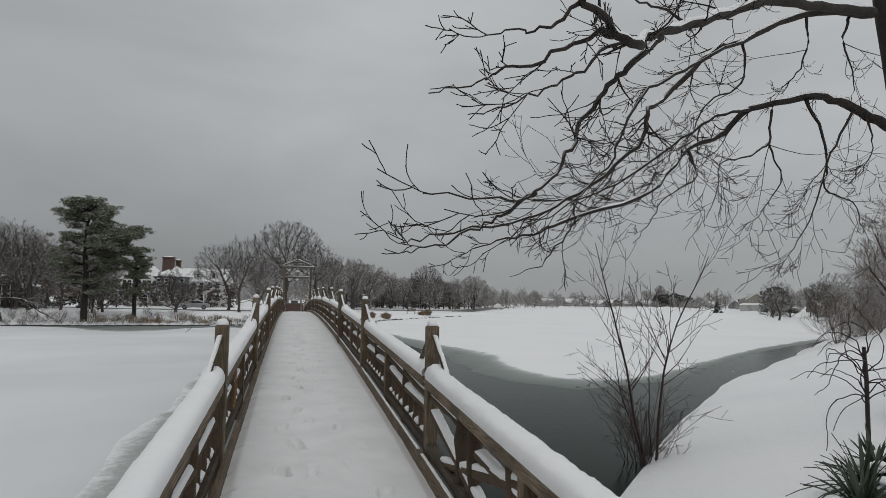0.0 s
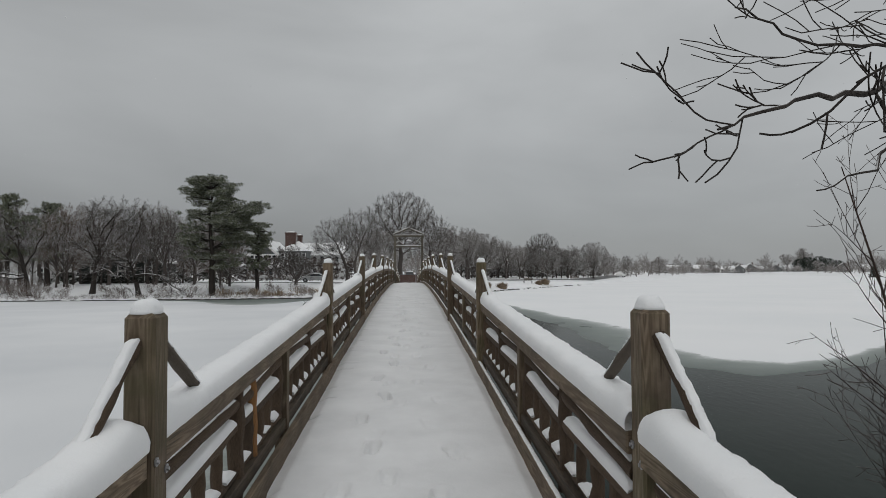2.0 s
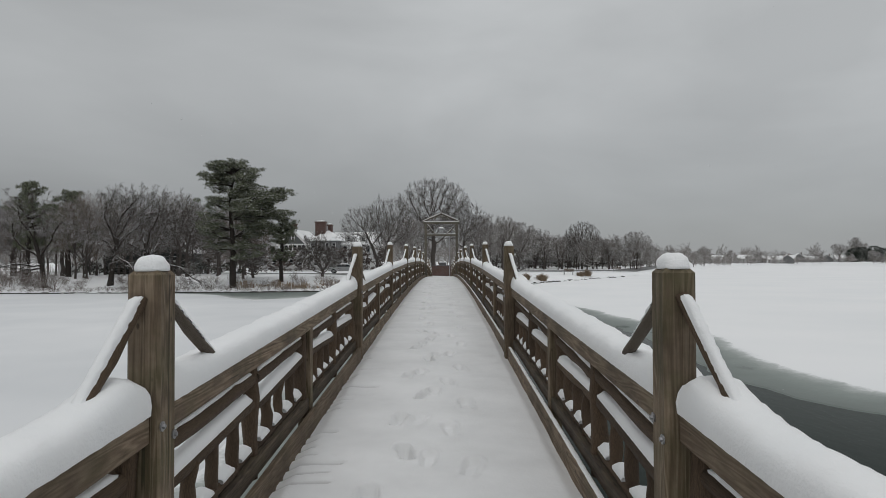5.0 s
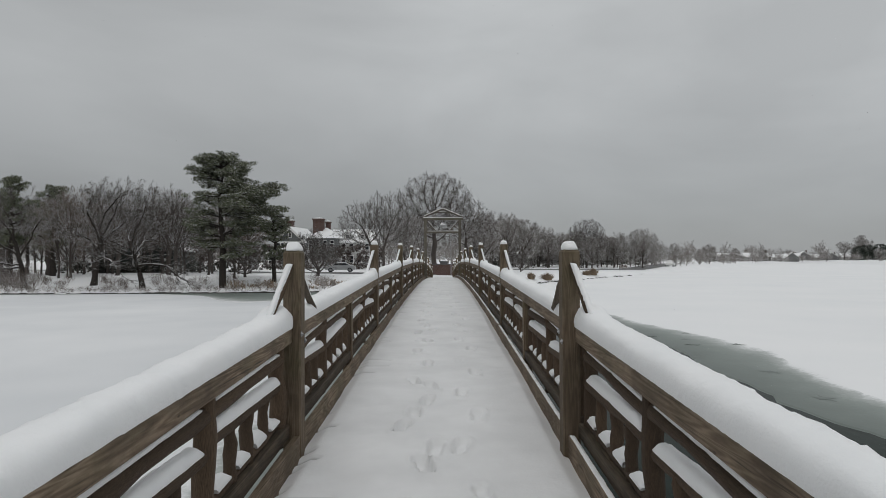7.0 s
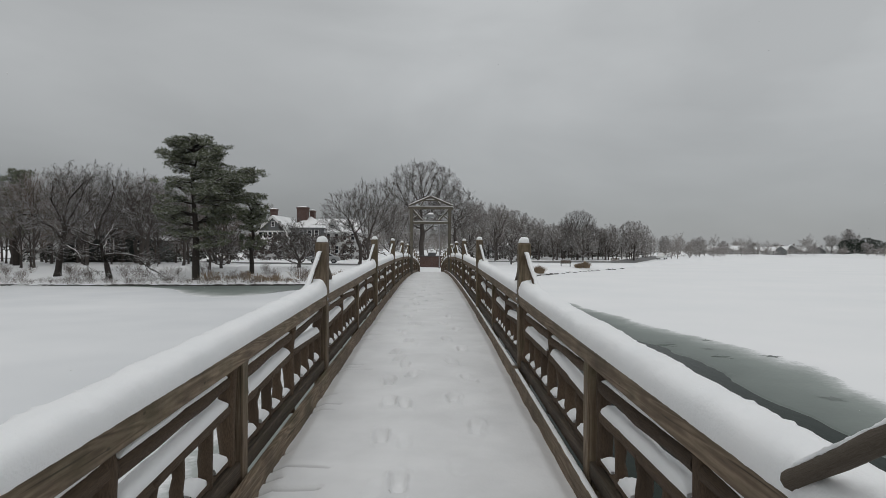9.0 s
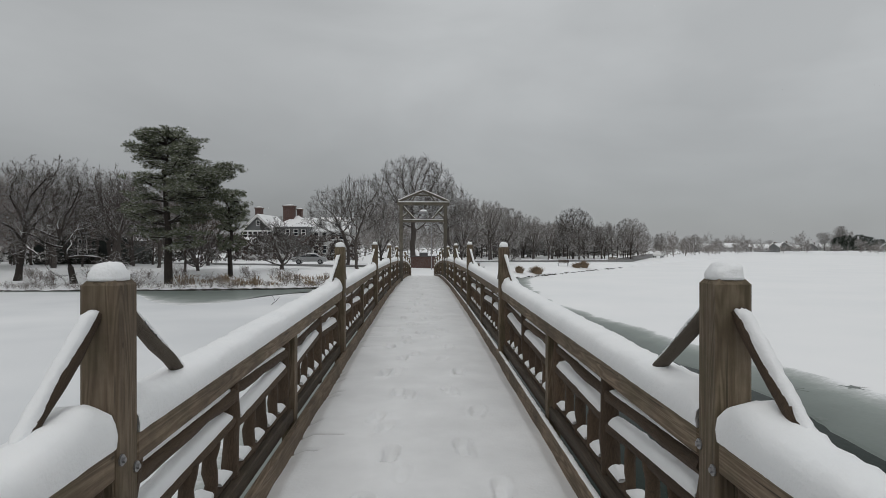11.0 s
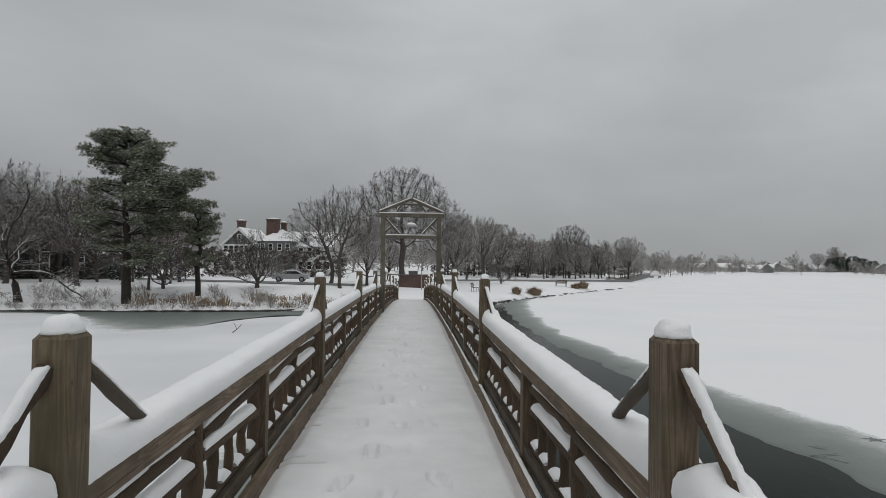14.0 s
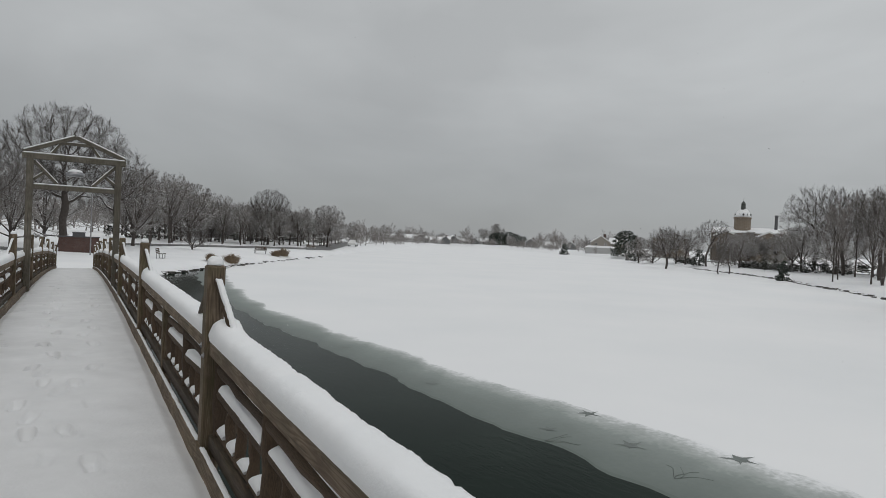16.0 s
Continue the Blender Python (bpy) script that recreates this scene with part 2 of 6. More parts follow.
# ---- mesh helpers ----
def mesh_object(name, verts, faces, mat, parent=None, label="", smooth=False):
    me = bpy.data.meshes.new(name)
    me.from_pydata([tuple(v) for v in verts], [], faces)
    me.materials.append(mat)
    if smooth:
        me.shade_smooth()
    me.update()
    ob = new(name, me)
    if parent is not None:
        ob.parent = parent
    if label:
        ob["label"] = label
    return ob


def part(name, bm, mat, parent=None, label="", smooth=False):
    """Links a bmesh as one mesh object under a thing."""
    me = bpy.data.meshes.new(name)
    bmesh.ops.recalc_face_normals(bm, faces=bm.faces)
    bm.to_mesh(me)
    bm.free()
    me.materials.append(mat)
    if smooth:
        me.shade_smooth()
    ob = new(name, me)
    if parent is not None:
        ob.parent = parent
    if label:
        ob["label"] = label
    return ob


def empty(name, x=0, y=0, z=0, rz=0, label="", category="", group="", kind=""):
    ob = new(name)
    ob.empty_display_size = 0.2
    ob.matrix_world = pose(x, y, z, 0, 0, rz)
    return tagged(ob, label, category, group, kind)


def box(bm, lo, hi, bevel=0.0, m=None):
    """A box with chamfered edges between two corners."""
    r = bmesh.ops.create_cube(bm, size=1.0)
    vs = r["verts"]
    c = [(a + b) / 2 for a, b in zip(lo, hi)]
    s = [abs(b - a) for a, b in zip(lo, hi)]
    for v in vs:
        v.co = Vector((c[i] + v.co[i] * s[i] for i in range(3)))
    if bevel:
        es = list({e for v in vs for e in v.link_edges})
        r = bmesh.ops.bevel(bm, geom=es, offset=bevel, segments=1, affect="EDGES")
        vs = list({v for f in r["faces"] for v in f.verts} | {v for v in vs if v.is_valid})
    if m is not None:
        bmesh.ops.transform(bm, matrix=m, verts=[v for v in vs if v.is_valid])
    return vs


def tube(verts, faces, pts, radii, sides=6, rough=0.0, rng=None, cap=True):
    """Appends a tapered tube along pts to the lists."""
    base = len(verts)
    n = len(pts)
    ref = Vector((0, 0, 1))
    for i, (p, r) in enumerate(zip(pts, radii)):
        d = (pts[min(i + 1, n - 1)] - pts[max(i - 1, 0)])
        d = d.normalized() if d.length > 1e-9 else Vector((0, 0, 1))
        a = d.cross(ref if abs(d.z) < 0.95 else Vector((1, 0, 0))).normalized()
        b = d.cross(a)
        for k in range(sides):
            w = 2 * math.pi * k / sides
            rr = r * (1 + (rng.uniform(-rough, rough) if rough else 0))
            verts.append(p + (a * math.cos(w) + b * math.sin(w)) * rr)
    for i in range(n - 1):
        for k in range(sides):
            q = (k + 1) % sides
            faces.append((base + i * sides + k, base + i * sides + q, base + (i + 1) * sides + q, base + (i + 1) * sides + k))
    if cap:
        faces.append(tuple(base + k for k in reversed(range(sides))))
        faces.append(tuple(base + (n - 1) * sides + k for k in range(sides)))


# ---- the lake and the snow-covered ground ----
SHORE = [(-110, 30), (-100, -16), (-45, -11), (-12, -7), (-2.5, -3.2), (2.6, 0.8), (6.0, 4.6), (8.3, 7.0), (11.5, 10.3), (14.2, 12.9),
         (19.7, 17.4), (31.6, 27.3), (45, 38), (61, 45.5), (68, 52.0), (75, 59.5), (84, 68), (93, 79), (98.5, 87), (110, 105), (134, 137), (147, 169),
         (161, 218), (176, 264), (172, 292), (140, 268), (78.6, 176), (46, 131), (31, 107), (22.5, 95), (15.5, 84.5), (9.5, 75.5), (5.5, 69),
         (1.5, 64.4), (-5, 62.4), (-14, 60.0), (-24, 59), (-34, 58.6), (-48, 59.4), (-85, 57)]


def shore_distance(px, py):
    """Signed distance to the shoreline, positive on land."""
    a = np.array(SHORE, float)
    b = np.roll(a, -1, axis=0)
    best = np.full(px.shape, 1e9)
    inside = np.zeros(px.shape, bool)
    for (x0, y0), (x1, y1) in zip(a, b):
        dx, dy = x1 - x0, y1 - y0
        u = np.clip(((px - x0) * dx + (py - y0) * dy) / (dx * dx + dy * dy), 0, 1)
        best = np.minimum(best, np.hypot(px - x0 - u * dx, py - y0 - u * dy))
        cross = ((y0 > py) != (y1 > py)) & (px < dx * (py - y0) / (dy if dy else 1e-9) + x0)
        inside ^= cross
    return np.where(inside, -best, best)


def waves(px, py, seed):
    r = np.random.RandomState(seed)
    h = np.zeros(px.shape)
    for k in range(14):
        w = 2 * math.pi / r.uniform(1.5, 14)
        a = r.uniform(0, 2 * math.pi)
        h += np.sin(px * w * math.cos(a) + py * w * math.sin(a) + r.uniform(0, 6.3)) / (w * 10 + 1)
    return h


def ground_height(px, py):
    px, py = np.asarray(px, float), np.asarray(py, float)
    d = shore_distance(px, py) + 0.35 * waves(px, py, 3)
    land = 0.5 * (1 - np.exp(-np.maximum(d, 0) / 0.7)) + 0.75 * (1 - np.exp(-np.maximum(d, 0) / 14))
    slope = np.clip((d - 1) / 11, 0, 1)
    west = 1 / (1 + np.exp((px + 3.5) / 1.0)) / (1 + np.exp(-(py - 45) / 2))
    land = land * (1 - west) + west * (0.22 * (1 - np.exp(-np.maximum(d, 0) / 0.6)) + 0.93 * slope * slope * (3 - 2 * slope))
    near = (1 / (1 + np.exp(-(px - 1.5) / 1.2))) * (1 / (1 + np.exp((py - 44) / 3)))
    steep = 2.2 * (1 - np.exp(-np.maximum(d, 0) / 5.5))
    land = land * (1 - near) + steep * near
    far = np.clip((np.hypot(px, py) - 130) / 300, 0, 1)
    land = land + 0.5 * far * (d > 0)
    land += 0.06 * waves(px, py, 5) * np.clip(d, 0, 1)
    bed = -0.9 * (1 - np.exp(np.minimum(d, 0) / 1.2))
    h = np.where(d > 0, land, bed)
    # the approach to the footbridge is level with its deck
    road = np.exp(-(np.maximum(np.abs(px) - 1.4, 0) / 1.3) ** 2)
    south, north = 1 / (1 + np.exp((py + 5.6) / 0.35)), 1 / (1 + np.exp(-(py - 59.6) / 0.5))
    h = h * (1 - road * south) + 0.93 * road * south
    h = h * (1 - road * north * (py < 75)) + 1.0 * road * north * (py < 75)
    return h


def spaced(lo, hi, step, end, grow=1.12):
    mid = list(np.arange(lo, hi + step / 2, step))
    s, left, right = step, [lo], [hi]
    while right[-1] < end:
        s *= grow
        left.append(left[-1] - s)
        right.append(right[-1] + s)
    return np.array(left[:0:-1] + mid + right[1:])


def build_ground():
    xs, ys = spaced(-50, 110, 0.9, 3200), spaced(-14, 112, 0.9, 3200)
    gx, gy = np.meshgrid(xs, ys)
    gz = ground_height(gx, gy)
    nx, ny = len(xs), len(ys)
    verts = np.stack([gx.ravel(), gy.ravel(), gz.ravel()], 1).tolist()
    faces = [(j * nx + i, j * nx + i + 1, (j + 1) * nx + i + 1, (j + 1) * nx + i) for j in range(ny - 1) for i in range(nx - 1)]
    ob = mesh_object("ground", verts, faces, GROUND, smooth=True)
    tagged(ob, "snow-covered lake banks and park lawns with dry grass poking through", "ground", kind="structure")


def ground_material():
    m, nt, b = material("snowy_ground", 0.7)
    big = noise_tex(nt, 0.25, 4)
    snow = rgb_ramp(nt, big, [(0.3, (0.83, 0.845, 0.86)), (0.7, (0.90, 0.905, 0.91))])
    geo = nt.nodes.new("ShaderNodeNewGeometry")
    sep = nt.nodes.new("ShaderNodeSeparateXYZ")
    nt.links.new(geo.outputs["Normal"], sep.inputs[0])
    steep = maprange(nt, sep.outputs["Z"], 0.93, 0.78)
    patch = maprange(nt, noise_tex(nt, 1.6, 6, rough=0.7), 0.42, 0.6)
    both = nt.nodes.new("ShaderNodeMath")
    both.operation = "MULTIPLY"
    nt.links.new(steep, both.inputs[0])
    nt.links.new(patch, both.inputs[1])
    col = mixed(nt, both.outputs[0], snow, (0.10, 0.085, 0.065))
    nt.links.new(col, b.inputs["Base Color"])
    bump(nt, b, noise_tex(nt, 9, 5), 0.4, 0.05)
    return m


GROUND = ground_material()
build_ground()


def sheet(name, outline, z, mat, label, category, kind="structure", thick=0.03):
    """A flat slab with the given outline, its rim going down."""
    bm = bmesh.new()
    vs = [bm.verts.new((x, y, z)) for x, y in outline]
    f = bm.faces.new(vs)
    if f.normal.z < 0:
        f.normal_flip()
    r = bmesh.ops.extrude_face_region(bm, geom=[f])
    low = [v for v in r["geom"] if isinstance(v, bmesh.types.BMVert)]
    for v in low:
        v.co.z -= thick
    ob = part(name, bm, mat)
    return tagged(ob, label, category, kind=kind)


def resample(pts, n):
    a = np.array(pts, float)
    d = np.r_[0, np.cumsum(np.hypot(*np.diff(a, axis=0).T))]
    u = np.linspace(0, d[-1], n)
    return np.stack([np.interp(u, d, a[:, 0]), np.interp(u, d, a[:, 1])], 1)


def fray(line, seed, amp, scallop=0.0):
    """Uneven edge: slow bends, fine nicks and, by open water, rounded tongues."""
    out = []
    for x, y in line:
        a = amp * (noise.noise(Vector((x * 0.45, y * 0.45, seed))) + 0.4 * noise.noise(Vector((x * 2.1, y * 2.1, seed))))
        a -= scallop * (1 - abs(math.sin(0.75 * (x + y) + 1.8 * noise.noise(Vector((x * 0.4, y * 0.4, seed + 3))))) ** 0.5)
        out.append((x + a, y))
    return np.array(out)


def ice_strip(name, inner, outer, mat, label, z, rows=12):
    """A belt between two lines; the attribute soak runs from 0 at the water to 1 at the snow."""
    n = len(inner)
    verts, faces, soak = [], [], []
    for i in range(n):
        for k in range(rows + 1):
            u = k / rows
            p = inner[i] * (1 - u) + outer[i] * u
            verts.append((p[0], p[1], z if k else z - 0.03))
            soak.append(max(0.0, (k - 1) / (rows - 1)))
    for i in range(n - 1):
        for k in range(rows):
            a = i * (rows + 1) + k
            faces.append((a, a + 1, a + rows + 2, a + rows + 1))
    ob = mesh_object(name, verts, faces, mat)
    at = ob.data.attributes.new("soak", "FLOAT", "POINT")
    at.data.foreach_set("value", soak)
    return tagged(ob, label, "ice", kind="structure")


def build_lake():
    sheet("water", [(-130, -60), (330, -60), (330, 330), (-130, 330)], 0.0, WATER, "dark open water along the bridge and banks", "water")
    # east of the bridge: snow on firm ice, a belt of grey soaked ice, then open water
    east = [(12.5, 80), (10.4, 72), (9.0, 63), (8.2, 55), (7.6, 48), (8.4, 40), (9.0, 34), (9.6, 29.7), (10.1, 27), (10.2, 25), (9.6, 22), (9.0, 19), (9.4, 16), (10.9, 14.8), (13.2, 15.7),
            (18.8, 20.3), (28.5, 28.0), (42, 37.2), (56, 42.2), (64.5, 46.2)]
    rest = [(72, 50.5), (79, 58), (88, 66), (97, 77), (102.5, 85), (114, 103), (138, 135.5), (152, 168), (167, 218), (183, 264), (176, 298),
            (136, 272), (74.5, 178), (42.5, 133), (28, 108.5), (19.3, 96.8), (12.8, 86.2)]
    thin = [(10.2, 78), (7.9, 70), (6.9, 62), (6.4, 55), (6.2, 45), (6.7, 38), (6.95, 33), (7.05, 30), (7.3, 28), (7.35, 26), (7.1, 23), (6.85, 19), (7.2, 15.0), (8.9, 12.6), (12.8, 14.0),
            (18.6, 18.9), (28.8, 27.0), (42, 35.6), (56, 40.8), (63.5, 44.6)]
    outer = fray(resample(east, 420), 5, 0.35)
    inner = fray(resample(thin, 420), 2, 0.25, 0.28)
    sheet("snow_covered_ice", [tuple(p) for p in outer] + rest, 0.012, LAKE_SNOW, "smooth white snow lying on the frozen lake", "ice")
    ice_strip("thin_ice", inner, outer, THIN_ICE, "thin wet grey ice with a scalloped edge by the open water", 0.012)
    # west of the bridge
    west = [(-3.1, -3.0), (-3.3, 6), (-3.4, 16), (-3.4, 28), (-3.5, 40), (-4.0, 49), (-5.5, 56), (-8.5, 57.4), (-10.4, 54), (-11.4, 49), (-13.4, 46.8), (-16.2, 49.6), (-19, 54.6), (-22.5, 57.2), (-28, 57.6), (-36, 57.3), (-50, 58.0), (-85, 55)]
    back = [(-110, 30), (-100, -16), (-45, -11), (-12, -6.5)]
    w3 = [(-0.6, -1.6), (-0.7, 10), (-0.8, 20), (-0.9, 30), (-1.0, 40), (-1.4, 50), (-3, 59.0), (-8, 61.2), (-16, 59.4), (-24, 58.7), (-36, 58.3), (-50, 59.2), (-85, 56.8)]
    outer = fray(resample(west, 300), 7, 0.3)
    inner = fray(resample(w3, 300), 4, 0.2)
    sheet("snow_covered_ice", [tuple(p) for p in outer] + back, 0.012, DIM_SNOW, "flat thin snow on the frozen lake beside the footbridge, dimmer light in its colour", "ice")
    ice_strip("thin_ice", inner, outer, THIN_ICE, "thin grey ice between the footbridge and the snow", 0.012)


build_lake()


# ---- the footbridge ----
BAY = 4.877
FIRST, LAST = -1, 12
MIDDLE = 27.0


def top_z(y):
    return 3.29 - 0.00104 * (y - MIDDLE) ** 2


def deck_z(y):
    return top_z(y) - 1.24


def rail_z(y):
    """Upper face of the handrail, straight from post to post."""
    k = math.floor(y / BAY)
    u = y / BAY - k
    return top_z(k * BAY) * (1 - u) + top_z((k + 1) * BAY) * u - 0.47


bridge = empty("footbridge", 0, 0, 0, 0, "arched weathered timber footbridge with rustic log railings under thick snow", "bridge")
Y0, Y1 = FIRST * BAY, LAST * BAY
rng = random.Random(11)


def post_mesh(h, seed):
    """Upright 100 x 150 mm post with a worn, chamfered top."""
    r = random.Random(seed)
    bm = bmesh.new()
    box(bm, (-0.055, -0.062, 0), (0.055, 0.062, h), 0.009)
    for v in bm.verts:
        if v.co.z > h - 0.003:
            v.co.x *= 0.84
            v.co.y *= 0.88
        elif v.co.z > h - 0.02:
            v.co.z = h - 0.017
        v.co.x += r.uniform(-0.0015, 0.0015)
        v.co.y += r.uniform(-0.0015, 0.0015)
    return bm


def dome(rx, ry, h, seed, n=12, rings=5, full=0.85):
    """A lumpy snow cap, flat below."""
    vs, fs = [], []
    for i in range(rings):
        a = (math.pi / 2) * i / rings
        for k in range(n):
            w = 2 * math.pi * k / n
            c, s = math.cos(w), math.sin(w)
            e = 1 / max(abs(c), abs(s)) ** 0.45
            q = 1 + 0.1 * noise.noise(Vector((c * 1.4, s * 1.4, seed + i * 0.35))) + 0.05 * noise.noise(Vector((c * 5, s * 5, seed + i)))
            vs.append(Vector((rx * c * e * q * math.cos(a) ** full, ry * s * e * q * math.cos(a) ** full, h * math.sin(a) * q)))
    vs.append(Vector((0, 0, h)))
    for i in range(rings - 1):
        for k in range(n):
            q = (k + 1) % n
            fs.append((i * n + k, i * n + q, (i + 1) * n + q, (i + 1) * n + k))
    for k in range(n):
        fs.append(((rings - 1) * n + k, (rings - 1) * n + (k + 1) % n, rings * n))
    fs.append(tuple(reversed(range(n))))
    return vs, fs


def log_mesh(seed, sides=9):
    """A knobbly unit log along z."""
    r = random.Random(seed)
    vs, fs = [], []
    levels = (0, 0.12, 0.3, 0.5, 0.7, 0.88, 1.0)
    for z in levels:
        ox, oy, q = r.uniform(-0.18, 0.18), r.uniform(-0.18, 0.18), r.uniform(0.88, 1.1)
        for a in range(sides):
            w = 2 * math.pi * a / sides
            e = q * (1 + r.uniform(-0.09, 0.09))
            vs.append((ox + e * math.cos(w), oy + e * math.sin(w), z))
    for i in range(len(levels) - 1):
        for a in range(sides):
            b = (a + 1) % sides
            fs.append((i * sides + a, i * sides + b, (i + 1) * sides + b, (i + 1) * sides + a))
    fs.append(tuple(reversed(range(sides))))
    fs.append(tuple((len(levels) - 1) * sides + a for a in range(sides)))
    me = bpy.data.meshes.new("log")
    me.from_pydata([tuple(v) for v in vs], [], fs)
    me.materials.append(LOG)
    me.shade_smooth()
    return me


LOGS = [log_mesh(s) for s in range(6)]
PALE = [m.copy() for m in LOGS[:3]]
for m_ in PALE:
    m_.materials.clear()
    m_.materials.append(PALE_LOG)


def log_between(name, a, b, r, parent, pale=False):
    a, b = Vector(a), Vector(b)
    ob = new(name, rng.choice(PALE if pale else LOGS))
    q = (b - a).to_track_quat("Z", "Y")
    ob.matrix_world = Matrix.LocRotScale(a, q, (r, r, (b - a).length))
    ob.parent = parent
    return ob


snow_v, snow_f = [], []


def snow_strip(a, b, w, h, seed, step=0.05, mound=0.0):
    """A rounded ridge of snow on a bar from a to b (its upper face)."""
    a, b = Vector(a), Vector(b)
    L = (b - a).length
    n = max(3, int(L / step))
    side = Vector(((b - a).y, -(b - a).x, 0))
    side = side.normalized() if side.length > 1e-6 else Vector((1, 0, 0))
    along = (b - a).normalized()
    upv = (Vector((0, 0, 1)) - along * along.z).normalized()
    base = len(snow_v)
    prof = [(-1.0, -0.05), (-1.05, 0.3), (-0.98, 0.62), (-0.82, 0.85), (-0.45, 0.97), (0, 1.0), (0.45, 0.98), (0.82, 0.85), (0.98, 0.62), (1.05, 0.3), (1.0, -0.05)]
    m = len(prof)
    for i in range(n + 1):
        u = i / n
        p = a.lerp(b, u)
        end = min(1.0, 0.35 + min(u, 1 - u) * L / (0.8 * h + 1e-6) * 0.5)
        for k, (s, t) in enumerate(prof):
            q = 1 + 0.12 * noise.noise(Vector((p.x * 3 + seed, p.y * 5, k * 0.4))) + 0.09 * noise.noise(Vector((p.y * 25 + p.z * 9, k * 1.7, seed)))
            crumb = 0.0042 * noise.noise(Vector((p.y * 60, p.z * 60, k * 3.1 + seed)))
            pile = mound * (math.exp(-((1 - u) * L / 0.2) ** 2) + 0.6 * math.exp(-(u * L / 0.16) ** 2))
            snow_v.append(p + side * (s * (w * 0.5 * (0.9 + 0.1 * q) + (crumb if abs(s) > 0.8 else 0))) + upv * (t * (h * q * end + pile) + crumb if t > 0 else t * h + 1.4 * crumb))
    for i in range(n):
        for k in range(m - 1):
            snow_f.append((base + i * m + k, base + i * m + k + 1, base + (i + 1) * m + k + 1, base + (i + 1) * m + k))
    snow_f.append(tuple(base + k for k in range(m)))
    snow_f.append(tuple(base + n * m + k for k in reversed(range(m))))


def flush_snow(name, parent, label=""):
    global snow_v, snow_f
    ob = mesh_object(name, snow_v, snow_f, SNOW, parent, label, smooth=True)
    snow_v, snow_f = [], []
    return ob


post_data, cap_data, bolt_data = {}, [], None
for s in range(4):
    vs, fs = dome(0.050, 0.057, 0.054, s * 3.1, 22, 8, 0.55)
    me = bpy.data.meshes.new("snow_cap")
    me.from_pydata([tuple(v) for v in vs], [], fs)
    me.materials.append(SNOW)
    me.shade_smooth()
    cap_data.append(me)
bm = bmesh.new()
bmesh.ops.create_cone(bm, cap_ends=True, segments=12, radius1=0.017, radius2=0.017, depth=0.005)
bmesh.ops.create_cone(bm, cap_ends=True, segments=6, radius1=0.009, radius2=0.008, depth=0.009, matrix=pose(0, 0, 0.006))
bolt_data = bpy.data.meshes.new("bolt")
bm.to_mesh(bolt_data)
bm.free()
bolt_data.materials.append(STEEL)
POST_H = 1.62
post_shapes = []
for s in range(2):
    bm = post_mesh(POST_H, s)
    me = bpy.data.meshes.new("post")
    bm.to_mesh(me)
    bm.free()
    me.materials.append(POST_WOOD)
    post_shapes.append(me)

# posts that stand a little off the line
SHIFT = {(0, 1): 0.045, (0, -1): 0.01, (2, 1): -0.048, (2, -1): -0.022, (1, 1): -0.015, (3, 1): 0.026, (3, -1): 0.024}
for k in range(FIRST, LAST + 1):
    y = k * BAY
    for side in (-1, 1):
        post = new("post", post_shapes[k % 2])
        post.matrix_world = pose(side * (0.897 + SHIFT.get((k, side), 0.0)), y, top_z(y) - POST_H, 0, 0, 0 if side > 0 else 180)
        post.parent = bridge
        cap = new("snow_cap", cap_data[rng.randrange(4)])
        cap.parent = post
        cap.location = (0, 0, POST_H - 0.004)
        cap["label"] = "rounded cap of snow on the post"
        for dz, dy in ((-0.52, 0.045), (-0.57, -0.045)):
            b_ = new("bolt", bolt_data)
            b_.parent = post
            b_.matrix_local = pose(-0.0575, dy, POST_H + dz, 0, -90, 0)
        for d in (-1, 1):
            x = side * (0.905 + SHIFT.get((k, side), 0.0))
            reach = 0.33 if d < 0 else 0.62
            x1 = x + side * (0.065 if d < 0 else 0.01)
            z0, z1 = top_z(y) - (0.095 if d < 0 else 0.075), rail_z(y + d * reach) + 0.035
            log_between("brace", (x, y + d * 0.06, z0), (x1, y + d * reach, z1), 0.023, bridge, d > 0)
            if d < 0:
                snow_strip((x, y + d * 0.07, z0 + 0.006), (x1, y + d * (reach - 0.01), z1 + 0.026), 0.034, 0.027, k + d, 0.012)
            else:
                snow_strip((x, y + d * 0.1, z0 - 0.005), (x1, y + d * (reach - 0.03), z1 + 0.038), 0.032, 0.012, k + d, 0.015)
            flush_snow("brace_snow", bridge)


